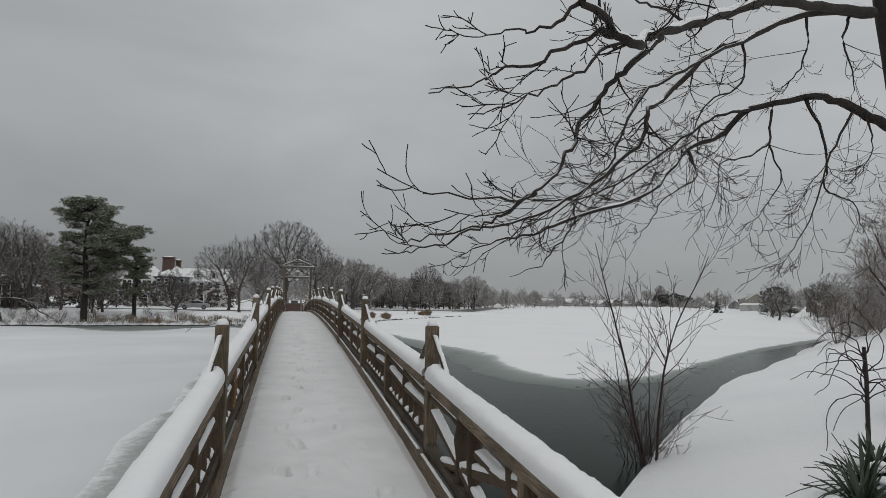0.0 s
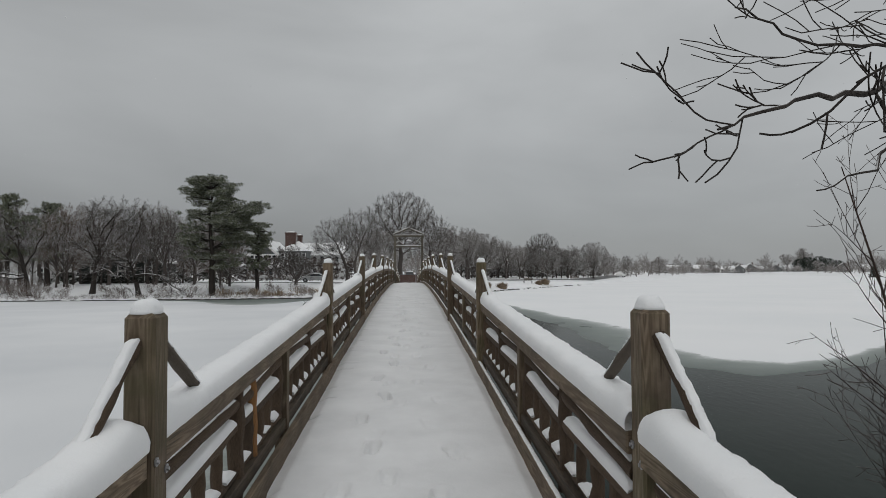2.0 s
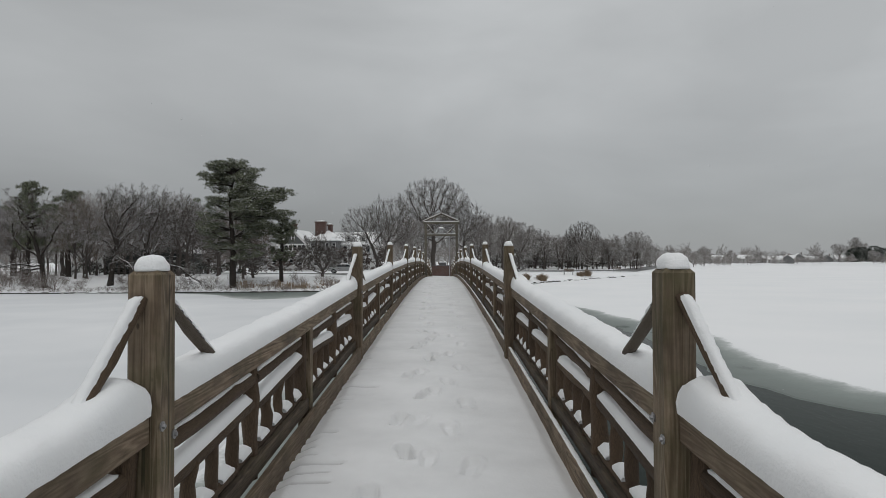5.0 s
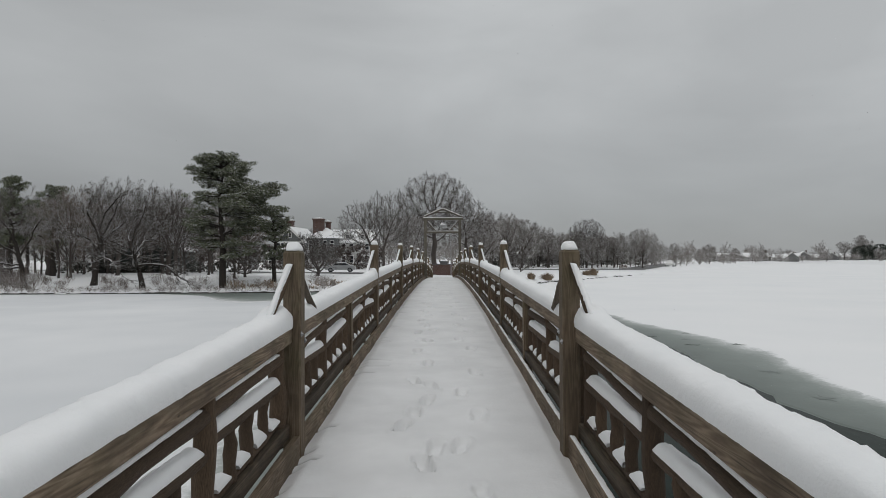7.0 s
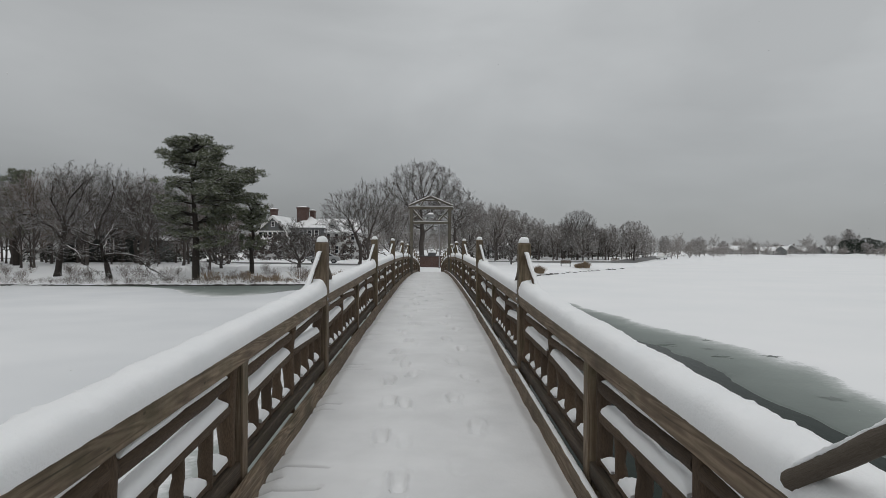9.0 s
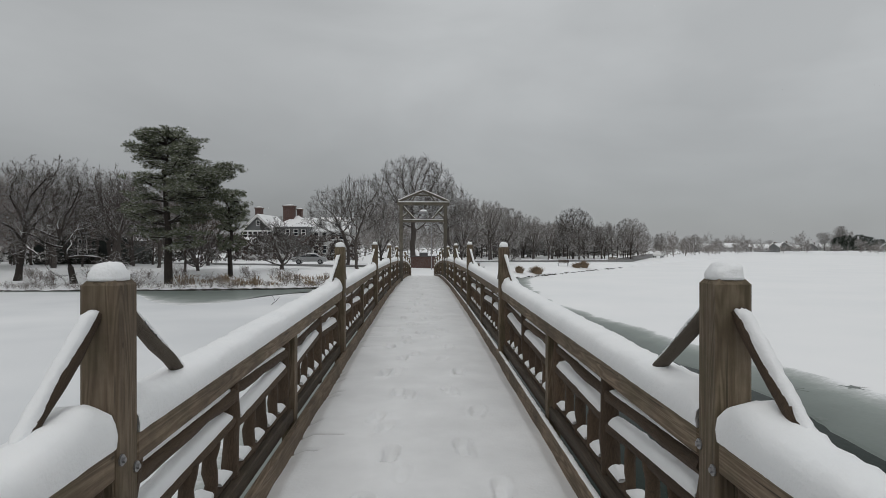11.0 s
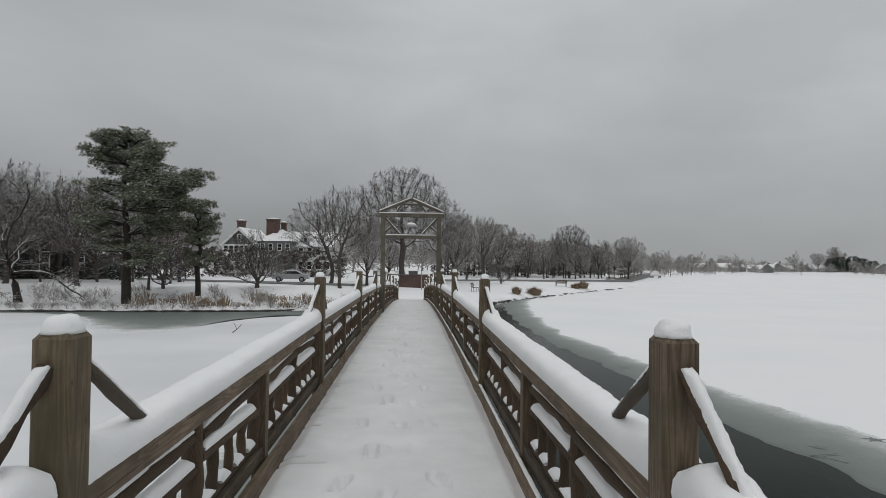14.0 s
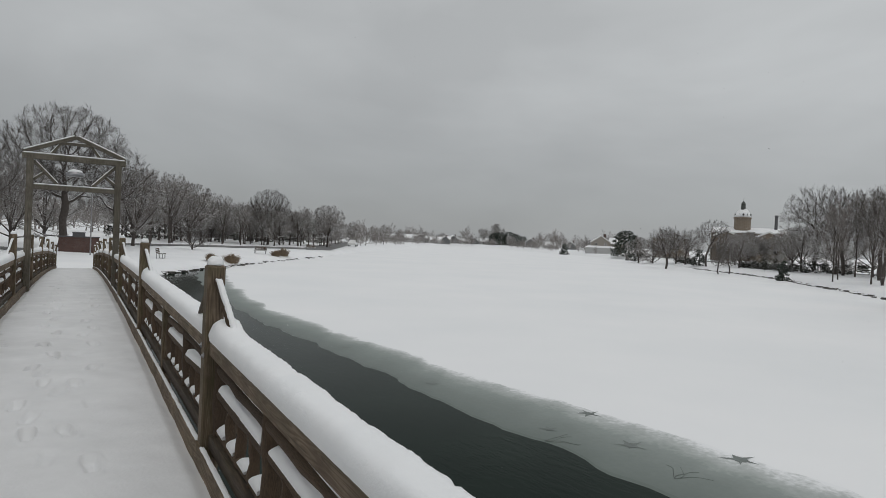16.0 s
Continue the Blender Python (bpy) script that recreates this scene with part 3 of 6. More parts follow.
def build_bay(k, side):
    """Handrail, toe board and log lattice between post k and post k + 1."""
    y0, y1 = k * BAY + 0.068, (k + 1) * BAY - 0.068
    n = 14
    bm = bmesh.new()
    xi, xo = side * 0.87, side * 1.035
    box(bm, (min(xi, xo), y0, -0.1), (max(xi, xo), y1, 0), 0.007)
    slope = (top_z(y1) - top_z(y0)) / (y1 - y0)
    for v in bm.verts:
        v.co.z += rail_z(v.co.y)
    rail = part("handrail", bm, RAIL_WOOD, bridge)
    xm = (xi + xo) / 2
    snow_strip((xm, y0, rail_z(y0) - 0.002), (xm, y1, rail_z(y1) - 0.002), 0.172, 0.095, k * 2 + side, 0.025 if k < 6 else 0.06, 0.07)
    flush_snow("snow_cap", rail, "thick rounded ridge of snow on the handrail")
    bm = bmesh.new()
    xa, xb = side * 0.825, side * 0.865
    box(bm, (min(xa, xb), y0 - 0.077, -0.06), (max(xa, xb), y1 + 0.077, 0.10), 0.004)
    for v in bm.verts:
        v.co.z += deck_z(k * BAY) + (deck_z((k + 1) * BAY) - deck_z(k * BAY)) * (v.co.y / BAY - k)
    toe = part("toe_board", bm, RAIL_WOOD, bridge)

    def base(y):
        return deck_z(k * BAY) + (deck_z((k + 1) * BAY) - deck_z(k * BAY)) * (y / BAY - k)

    ym = (k + 0.5) * BAY
    gate = k == 7
    if not gate:
        bm = bmesh.new()
        box(bm, (-0.045, -0.045, 0), (0.045, 0.045, 0.82), 0.004)
        mp = part("mid_post", bm, POST_WOOD, bridge)
        mp.location = (side * 0.92, ym, rail_z(ym) - 0.085 - 0.82)
    xl = side * 0.945
    for h in (0, 1):
        a, b = (y0 + 0.02, ym - 0.06) if h == 0 else (ym + 0.06, y1 - 0.02)
        c = (a + b) / 2 + rng.uniform(-0.04, 0.04)
        up = lambda y: rail_z(y) - 0.185
        mid = lambda y: base(y) + 0.44
        low = lambda y: base(y) + 0.20
        if k == FIRST and side > 0 and h == 1:
            for yy, tilt in ((a + 0.12, 0.10), (c - 0.12, 0.02), (c + 0.22, -0.04)):
                log_between("upright_log", (xl, yy, base(yy) + 0.05), (xl, yy + tilt, rail_z(yy) - 0.095), 0.055, bridge)
            for p, q, w0, w1 in ((a, b - 0.35, 0.60, 0.12), (a + 0.35, b - 0.02, 0.10, 0.46)):
                log_between("diagonal_log", (xl, p, base(p) + w0), (xl, q, base(q) + w1), 0.038, bridge)
                snow_strip((xl, p + 0.03, base(p) + w0 + 0.03), (xl, q - 0.03, base(q) + w1 + 0.03), 0.07, 0.04, p)
            for p, q, w0 in ((a, c - 0.2, 0.50), (c + 0.2, b, 0.60)):
                log_between("cross_log", (xl, p, base(p) + w0), (xl, q, base(q) + w0), 0.036, bridge)
                snow_strip((xl, p + 0.03, base(p) + w0 + 0.03), (xl, q - 0.03, base(q) + w0 + 0.03), 0.07, 0.035, q)
            continue
        for yy in (a + 0.03, c, b - 0.03):
            lean = rng.uniform(-0.03, 0.03)
            log_between("upright_log", (xl + rng.uniform(-0.01, 0.01), yy, base(yy) + 0.05), (xl, yy + lean, rail_z(yy) - 0.095), rng.uniform(0.038, 0.05), bridge)
        for p, q in ((a + 0.05, c - 0.03), (c + 0.03, b - 0.05)):
            j = rng.uniform(-0.02, 0.02)
            log_between("cross_log", (xl, p, up(p) + j), (xl, q, up(q) - j), 0.04, bridge)
            snow_strip((xl, p + 0.03, up(p) + 0.034 + j), (xl, q - 0.03, up(q) + 0.034 - j), 0.05, 0.022, k + p)
            j = rng.uniform(-0.03, 0.03)
            log_between("cross_log", (xl, p, mid(p) + j), (xl, q, mid(q) - j), 0.036, bridge)
            snow_strip((xl, p + 0.04, mid(p) + 0.027 + j), (xl, q - 0.04, mid(q) + 0.03 - j), 0.064, 0.05, k + q)
            log_between("cross_log", (xl, p, low(p)), (xl, q, low(q)), 0.03, bridge)
            m = 3
            for i in range(1, m + 1):
                yy = p + (q - p) * i / (m + 1) + rng.uniform(-0.02, 0.02)
                log_between("picket_log", (xl, yy, low(yy) - rng.uniform(0.02, 0.10)), (xl, yy + rng.uniform(-0.015, 0.015), mid(yy)), rng.uniform(0.026, 0.036), bridge)
            for i in range(m + 1):
                u0, u1 = p + (q - p) * (i + 0.2) / (m + 1), p + (q - p) * (i + 0.8) / (m + 1)
                hh = rng.uniform(0.025, 0.07)
                snow_strip((xl, u0, low(u0) + 0.025), (xl, u1, low(u1) + 0.025), 0.068, hh, k + i, 0.04)
    if k == 0 and side < 0:
        yy = 1.6
        new_log = log_between("upright_log", (side * 0.925, yy, base(yy) + 0.12), (side * 0.925, yy - 0.06, rail_z(yy) - 0.13), 0.03, bridge, True)
        new_log.data = new_log.data.copy()
        new_log.data.materials.clear()
        new_log.data.materials.append(FRESH_LOG)
        new_log["label"] = "newly peeled orange log"
    # bottom rail, in darker timber than the handrail
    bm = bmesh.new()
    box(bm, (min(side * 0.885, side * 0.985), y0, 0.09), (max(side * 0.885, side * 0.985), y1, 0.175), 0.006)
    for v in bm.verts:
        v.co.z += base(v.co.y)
    part("bottom_rail", bm, DARK_RAIL, bridge, "dark bottom rail")
    xs = side * 0.845
    if side > 0:
        snow_strip((xs, y0, base(y0) + 0.097), (xs, y1, base(y1) + 0.097), 0.028, 0.010, k + 40, 0.05)
    flush_snow("lattice_snow", rail, "snow caught on the log lattice")


for k in range(FIRST, LAST):
    for side in (-1, 1):
        build_bay(k, side)

# deck: stringers, piles, cross planks and trodden snow
for side in (-0.85, 0.85):
    bm = bmesh.new()
    n = 60
    for i in range(n + 1):
        y = Y0 - 0.6 + (Y1 - Y0 + 1.2) * i / n
        z = deck_z(y)
        for x, dz in ((-0.06, -0.42), (0.06, -0.42), (0.06, -0.16), (-0.06, -0.16)):
            bm.verts.new((side + x, y, z + dz))
    bm.verts.ensure_lookup_table()
    for i in range(n):
        for a in range(4):
            b = (a + 1) % 4
            bm.faces.new([bm.verts[i * 4 + a], bm.verts[i * 4 + b], bm.verts[i * 4 + 4 + b], bm.verts[i * 4 + 4 + a]])
    bm.faces.new(bm.verts[:4])
    bm.faces.new(bm.verts[-4:])
    part("stringer", bm, RAIL_WOOD, bridge)
for k in range(FIRST + 1, LAST):
    for side in (-0.8, 0.8):
        log_between("pile", (side, k * BAY, -0.9), (side, k * BAY, deck_z(k * BAY) - 0.3), 0.12, bridge)


plank_bm = bmesh.new()
box(plank_bm, (-0.9, -0.107, -0.02), (0.9, 0.107, 0.02), 0.004)
plank_data = bpy.data.meshes.new("plank")
plank_bm.to_mesh(plank_data)
plank_bm.free()
plank_data.materials.append(PLANK_WOOD)
y = Y0 - 0.5
while y < Y1 + 0.5:
    plank = new("plank", plank_data)
    plank.matrix_world = pose(rng.uniform(-0.008, 0.008), y, deck_z(y) - 0.135, math.degrees(math.atan(-0.00208 * (y - MIDDLE))), 0, rng.uniform(-0.2, 0.2))
    plank.parent = bridge
    y += 0.222


def deck_snow():
    nx = 92
    ys = np.r_[np.arange(Y0 - 0.8, 24, 0.02), np.arange(24, 44, 0.04), np.arange(44, Y1 + 1.2, 0.09)]
    xs = np.linspace(-0.828, 0.828, nx)
    gx, gy = np.meshgrid(xs, ys)
    z = 3.29 - 0.00104 * (gy - MIDDLE) ** 2 - 1.24
    z += 0.012 * waves(gx * 3, gy * 3, 8) + 0.012 * waves(gx * 9, gy * 9, 4) + 0.006 * waves(gx * 30, gy * 30, 6)
    edge = np.clip((np.abs(gx) - 0.74) / 0.08, 0, 1)
    z -= 0.035 * edge
    tread = np.zeros(gx.shape)
    r = random.Random(3)

    def print_at(cx, cy, turn, depth, length=0.26):
        u = (gx - cx) * math.cos(turn) + (gy - cy) * math.sin(turn)
        v = -(gx - cx) * math.sin(turn) + (gy - cy) * math.cos(turn)
        w = np.where(v > 0, 0.048, 0.04)
        q = (np.abs(u) / w) ** 4 + (np.abs(v) / (length / 2)) ** 4
        s = q ** 0.25
        rim = np.exp(-((s - 1.28) / 0.18) ** 2)
        # boots press deepest at heel and toe
        sole = 0.7 + 0.45 * (np.abs(v) / (length / 2)) ** 2
        return -depth * sole / (1 + np.exp(np.minimum(s - 1, 2) / 0.045)) + 0.016 * rim * (depth > 0.02), np.exp(-((s - 0.92) / 0.16) ** 2) * np.clip((-v / length - 0.12) / 0.12, 0, 1)

    near = lambda cy: (np.abs(ys - cy) < 0.4)
    for x0, step, depth in ((-0.22, 0.72, 0.105), (0.27, 0.70, 0.042), (-0.12, 0.83, 0.045)):
        cy, foot = Y0 - 0.5 + step * r.random(), 1
        while cy < 43.5:
            cx = x0 + 0.07 * foot + 0.08 * math.sin(cy * 0.35 + x0 * 9) + r.uniform(-0.02, 0.02)
            rows = near(cy)
            if rows.any():
                deep = depth * r.uniform(0.35, 1.15)
                dz, sole = print_at(cx, cy, r.uniform(-0.25, 0.25), deep)
                z[rows] += dz[rows]
                # heel crescent: shade of the print's wall, painted dark
                tread[rows] = np.maximum(tread[rows], 0.85 * sole[rows] * min(1.0, max(0.0, (deep - 0.025) / 0.03)))
            cy += step * r.uniform(0.9, 1.1)
            foot = -foot
    # gaps between planks show at the thin western margin
    cy = Y0
    while cy < Y1:
        if r.random() < 0.4:
            reach = r.uniform(0.04, 0.36)
            rows = np.abs(ys - cy) < 0.05
            g = r.uniform(0.5, 1.3) * np.exp(-((gy[rows] - cy) / 0.021) ** 2) * np.clip((-(gx[rows]) - (0.83 - reach)) / 0.05, 0, 1)
            z[rows] -= 0.05 * g
            tread[rows] = np.maximum(tread[rows], np.minimum(g, 0.6))
        cy += 0.145
    ny = len(ys)
    verts = np.stack([gx.ravel(), gy.ravel(), z.ravel()], 1).tolist()
    faces = [(j * nx + i, j * nx + i + 1, (j + 1) * nx + i + 1, (j + 1) * nx + i) for j in range(ny - 1) for i in range(nx - 1)]
    ob = mesh_object("deck_snow", verts, faces, TROD, None, smooth=True)
    at = ob.data.attributes.new("tread", "FLOAT", "POINT")
    at.data.foreach_set("value", tread.ravel().astype(np.float32))
    tagged(ob, "trodden snow with boot prints covering the bridge deck", "snow", kind="stuff")


deck_snow()


# ---- trees ----
def grow(seed, height, trunk=0.42, trunk_r=0.3, limbs=7, kids=(6, 6, 5, 4), levels=5, lo=25, hi=70, limb=0.6, low=0.45, twig=0.015, up=0.12, wig=0.22, lean=0.0, droop=0.0, crown=None, spread=(25, 58)):
    """A bare tree: lists of verts and faces of its trunk with main limbs, and of its twigs."""
    r = random.Random(seed)
    tv, tf, cv, cf = [], [], [], []

    def room(p, d):
        """Length from p along d to the rounded outline of the crown."""
        cz, rx, rz = crown
        q, e = Vector((p.x / rx, p.y / rx, (p.z - cz) / rz)), Vector((d.x / rx, d.y / rx, d.z / rz))
        a, h, c = e.dot(e), q.dot(e), q.dot(q) - 1
        disc = h * h - a * c
        return max(0.12, (-h + math.sqrt(disc)) / a) if disc > 0 else 0.3

    def branch(p, d, length, rad, lvl):
        if crown and lvl:
            length = min(length, room(p, d) * r.uniform(0.86, 1.05))
        n = (6, 6, 5, 4, 3, 2)[min(lvl, 5)]
        pts, radii, dirs = [p.copy()], [rad * (1.4 if lvl == 0 else 1)], [d.copy()]
        tip = max(twig * 0.5, rad * (0.6 if lvl == 0 else 0.3))
        for i in range(1, n + 1):
            w = wig * (0.4 if lvl == 0 else 1)
            d = (d + Vector((r.uniform(-w, w), r.uniform(-w, w), r.uniform(-w, w) + (up if lvl else 0.08) - droop * (lvl > 0) * i / n))).normalized()
            pts.append(pts[-1] + d * length / n)
            radii.append(rad + (tip - rad) * i / n)
            dirs.append(d.copy())
        big = lvl <= 1
        tube(tv if big else cv, tf if big else cf, pts, radii, (9, 7, 5, 3, 3, 3)[min(lvl, 5)], 0, None, False)
        if lvl >= levels - 1:
            return
        m = limbs if lvl == 0 else max(2, kids[min(lvl - 1, len(kids) - 1)] + r.choice((-1, 0, 0, 1)))
        start = low if lvl == 0 else 0.22
        for j in range(m):
            u = min(start + (1 - start) * (j + r.uniform(0.2, 0.95)) / m, 0.995)
            i = min(int(u * n), n - 1)
            q = pts[i].lerp(pts[i + 1], u * n - i)
            base = dirs[i + 1]
            az = (2.4 * j + r.uniform(-0.5, 0.5) + seed) if lvl == 0 else r.uniform(0, 2 * math.pi)
            out = Vector((math.cos(az), math.sin(az), r.uniform(-0.2, 0.2)))
            side = out - base * out.dot(base)
            side = side.normalized() if side.length > 0.05 else Vector((1, 0, 0))
            if lvl == 0:
                an = radians(hi + (lo - hi) * (u - low) / max(1 - low, 0.01)) + r.uniform(-0.12, 0.12)
                ln = height * limb * r.uniform(0.82, 1.1) * (1.0 - 0.15 * (u - low))
            else:
                an = radians(r.uniform(*spread))
                ln = length * r.uniform(0.42, 0.66) * (1.15 - 0.5 * u)
            branch(q, base * math.cos(an) + side * math.sin(an), ln, max(twig * 0.7, radii[i] * r.uniform(0.42, 0.62)), lvl + 1)

    branch(Vector((0, 0, -0.3)), Vector((math.sin(lean), 0, math.cos(lean))), height * trunk, trunk_r, 0)
    return tv, tf, cv, cf


def named_mesh(name, v, f, mat, smooth=True):
    me = bpy.data.meshes.new(name)
    me.from_pydata([tuple(q) for q in v], [], f)
    me.materials.append(mat)
    if smooth:
        me.shade_smooth()
    return me


def tree_template(seed, mats, **kw):
    tv, tf, cv, cf = grow(seed, **kw)
    return (named_mesh("trunk", tv, tf, mats[0]), named_mesh("crown", cv, cf, mats[1])), max(q.z for q in cv)


def brush_template(seed, **kw):
    tv, tf, cv, cf = grow(seed, **kw)
    return named_mesh("brush", tv + cv, tf + [tuple(i + len(tv) for i in f) for f in cf], TWIG_BROWN), max(q.z for q in cv)


def plant_brush(tpl, x, y, h, turn, label, group, wide=1.0):
    me, top = tpl
    ob = new("brush", me)
    s = h / top
    ob.matrix_world = Matrix.LocRotScale((x, y, float(ground_height(x, y))), Euler((0, 0, radians(turn))), (s * wide, s * wide, s))
    return tagged(ob, label, "shrub", group)


def plant(tpl, name, x, y, h, turn, label, category="tree", group="", z=None, wide=1.0, tilt=0.0):
    meshes, top = tpl
    z = float(ground_height(x, y)) if z is None else z
    s = h / top
    ob = new(name)
    ob.empty_display_size = 0.3
    ob.matrix_world = Matrix.LocRotScale((x, y, z), Euler((radians(tilt), 0, radians(turn))), (s * wide, s * wide, s))
    for me in meshes:
        p = new(me.name.split(".")[0], me)
        p.parent = ob
    return tagged(ob, label, category, group)


def crown_tree(seed, mats, lobes, trunk_h, trunk_r, points=900, step=0.34, reach=2.6, kill=0.75, twig=0.011, twigs=3, twig_len=0.55, lean=0.0, bend=0.12):
    """A bare tree whose limbs grow into the given lobes (x, y, z, rx, ry, rz) until they fill them."""
    r = np.random.RandomState(seed)
    vol = np.array([q[3] * q[4] * q[5] for q in lobes])
    pts = []
    for q, share in zip(lobes, vol / vol.sum()):
        m = max(20, int(points * share))
        d = r.normal(size=(m, 3))
        d /= np.linalg.norm(d, axis=1)[:, None]
        pts.append(np.array(q[:3]) + d * (r.random_sample(m) ** 0.29)[:, None] * np.array(q[3:]))
    pts = np.concatenate(pts)
    node, parent = [np.array([0, 0, -0.3])], [-1]
    n = max(3, int(trunk_h / 0.5))
    for i in range(1, n + 1):
        u = i / n
        node.append(np.array([math.sin(lean) * trunk_h * u + bend * r.uniform(-0.5, 0.5), bend * r.uniform(-0.5, 0.5), -0.3 + (trunk_h + 0.3) * u]))
        parent.append(len(node) - 2)
    for _ in range(140):
        if len(pts) < 4:
            break
        a = np.array(node)
        d2 = ((pts ** 2).sum(1)[:, None] + (a ** 2).sum(1)[None] - 2 * pts @ a.T)
        d2[:, :max(1, n - 1)] = 1e9
        near = d2.argmin(1)
        dist = np.sqrt(np.maximum(d2[np.arange(len(pts)), near], 0))
        lim = reach if dist.min() < reach else dist.min() + 0.5
        pull = {}
        for p, q, e in zip(pts, near, dist):
            if e < lim:
                pull.setdefault(int(q), []).append((p - a[q]) / max(e, 1e-6))
        for q, vs in pull.items():
            back = a[q] - a[parent[q]] if parent[q] >= 0 else np.array([0, 0, 1.0])
            back = back / (np.linalg.norm(back) + 1e-9)
            v = np.sum(vs, axis=0) / len(vs) + 0.25 * back + r.normal(scale=0.11, size=3)
            v = v / (np.linalg.norm(v) + 1e-9)
            node.append(a[q] + v * step)
            parent.append(q)
        a = np.array(node)
        keep = np.ones(len(pts), bool)
        for c in range(0, len(pts), 400):
            d2 = ((pts[c:c + 400] ** 2).sum(1)[:, None] + (a ** 2).sum(1)[None] - 2 * pts[c:c + 400] @ a.T)
            keep[c:c + 400] = d2.min(1) > kill * kill
        if len(pull) == 0:
            break
        pts = pts[keep]
        if len(node) > 5000:
            break
    count = len(node)
    kids = [[] for _ in range(count)]
    for i in range(1, count):
        kids[parent[i]].append(i)
    load = np.zeros(count)
    for i in range(count - 1, -1, -1):
        load[i] = max(1.0, sum(load[k] for k in kids[i]))
    rad = np.maximum(twig, trunk_r * (load / load[0]) ** 0.55)
    rad = np.where(load <= 1, twig * 0.8, rad)
    tv, tf, cv, cf = [], [], [], []

    def spray(p, d0, ln, lvl):
        """A fine twig with its side shoots."""
        v = (d0 + Vector(r.normal(scale=0.42, size=3)) + Vector((0, 0, 0.08))).normalized()
        m = p + v * ln * 0.5
        v2 = (v + Vector(r.normal(scale=0.22, size=3))).normalized()
        e = m + v2 * ln * 0.5
        tube(cv, cf, [p, m, e], [twig * 0.7, twig * 0.6, twig * 0.4], 3, 0, None, False)
        if lvl > 1:
            spray(m, v, ln * 0.6, lvl - 1)
            spray(p.lerp(m, 0.6), v, ln * 0.6, lvl - 1)
            spray(m.lerp(e, 0.5), v2, ln * 0.5, lvl - 1)

    starts = [(0, [])]
    while starts:
        i, head = starts.pop()
        chain = head + [i]
        while kids[i]:
            order = sorted(kids[i], key=lambda k: -load[k])
            starts += [(k, [i]) for k in order[1:]]
            i = order[0]
            chain.append(i)
        line = [Vector(node[k]) for k in chain]
        radii = [float(rad[k]) for k in chain]
        if head:
            radii[0] = radii[1] if len(radii) > 1 else radii[0]
        else:
            radii[0] *= 1.5
        big = radii[0] > 3.2 * twig + 0.01
        if len(line) > 1:
            tube(tv if big else cv, tf if big else cf, line, radii, 8 if radii[0] > 0.12 else 5 if big else 3, 0, None, False)
        for k in range(1, len(line)):
            if radii[k] > 6 * twig:
                continue
            d0 = (line[k] - line[k - 1]).normalized()
            last = k == len(line) - 1
            for _ in range(twigs + 1 if last else twigs - 1):
                spray(line[k], d0, twig_len * r.uniform(0.7, 1.5), 2)
    return (named_mesh("trunk", tv, tf, mats[0]), named_mesh("crown", cv, cf, mats[1])), max(q.z for q in cv)


BIG = crown_tree(3, (BARK_SNOWY, BARK_SNOWY), [(0.0, 0, 9.9, 5.8, 5.4, 4.4), (-3.4, 0, 7.2, 3.6, 3.4, 2.8), (3.6, 0, 7.4, 3.4, 3.4, 2.8), (0.4, 2, 6.6, 4.2, 3.0, 2.2)], 2.6, 0.36,
                 points=2300, step=0.42, reach=2.8, kill=0.8, twig=0.015, twigs=4, twig_len=0.75, bend=0.16)
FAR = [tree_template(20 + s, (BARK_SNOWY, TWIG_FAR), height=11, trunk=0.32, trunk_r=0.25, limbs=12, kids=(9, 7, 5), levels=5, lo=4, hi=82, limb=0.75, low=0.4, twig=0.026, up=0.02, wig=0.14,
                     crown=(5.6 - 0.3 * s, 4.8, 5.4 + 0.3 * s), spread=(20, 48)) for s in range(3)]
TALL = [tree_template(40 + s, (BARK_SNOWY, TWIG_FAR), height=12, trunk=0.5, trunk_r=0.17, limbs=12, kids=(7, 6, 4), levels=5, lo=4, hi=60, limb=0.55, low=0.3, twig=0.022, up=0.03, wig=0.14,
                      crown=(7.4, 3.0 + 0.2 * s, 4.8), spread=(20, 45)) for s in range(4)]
SPREAD = [crown_tree(50 + s, (BARK_SNOWY, BARK_SNOWY), [(0.8 - s, 0, 7.5, 4.3, 4.1, 2.9), (3.0 - 3 * s, 0.3, 5.5, 3.1, 2.9, 2.2), (-2.4, 0, 6.2, 3.1, 3.0, 2.1)], 2.4, 0.24,
                     points=1350, step=0.38, reach=2.5, kill=0.7, twig=0.013, twigs=3, twig_len=0.65, lean=0.12, bend=0.34) for s in range(3)]
THICK = [tree_template(70 + s, (BARK_SNOWY, TWIG_BROWN), height=12, trunk=0.42, trunk_r=0.15, limbs=13, kids=(7, 6, 4), levels=5, lo=6, hi=66, limb=0.6, low=0.28, twig=0.017, up=0.03, wig=0.2,
                       crown=(6.8, 3.6 + 0.3 * s, 5.0), spread=(22, 50)) for s in range(4)]
BENT = [tree_template(60 + s, (BARK, BARK_SNOWY), height=10, trunk=0.45, trunk_r=0.24, limbs=7, kids=(6, 5, 5, 4), levels=6, lo=15, hi=80, limb=0.5, low=0.45, twig=0.014, wig=0.4, lean=0.22, up=0.04) for s in range(3)]
APPLE = [tree_template(80 + s, (BARK_SNOWY, BARK_SNOWY), height=4.0, trunk=0.3, trunk_r=0.2, limbs=8, kids=(7, 6, 5, 4), levels=6, lo=40, hi=85, limb=0.85, low=0.5, twig=0.011, wig=0.38, up=0.16) for s in range(2)]
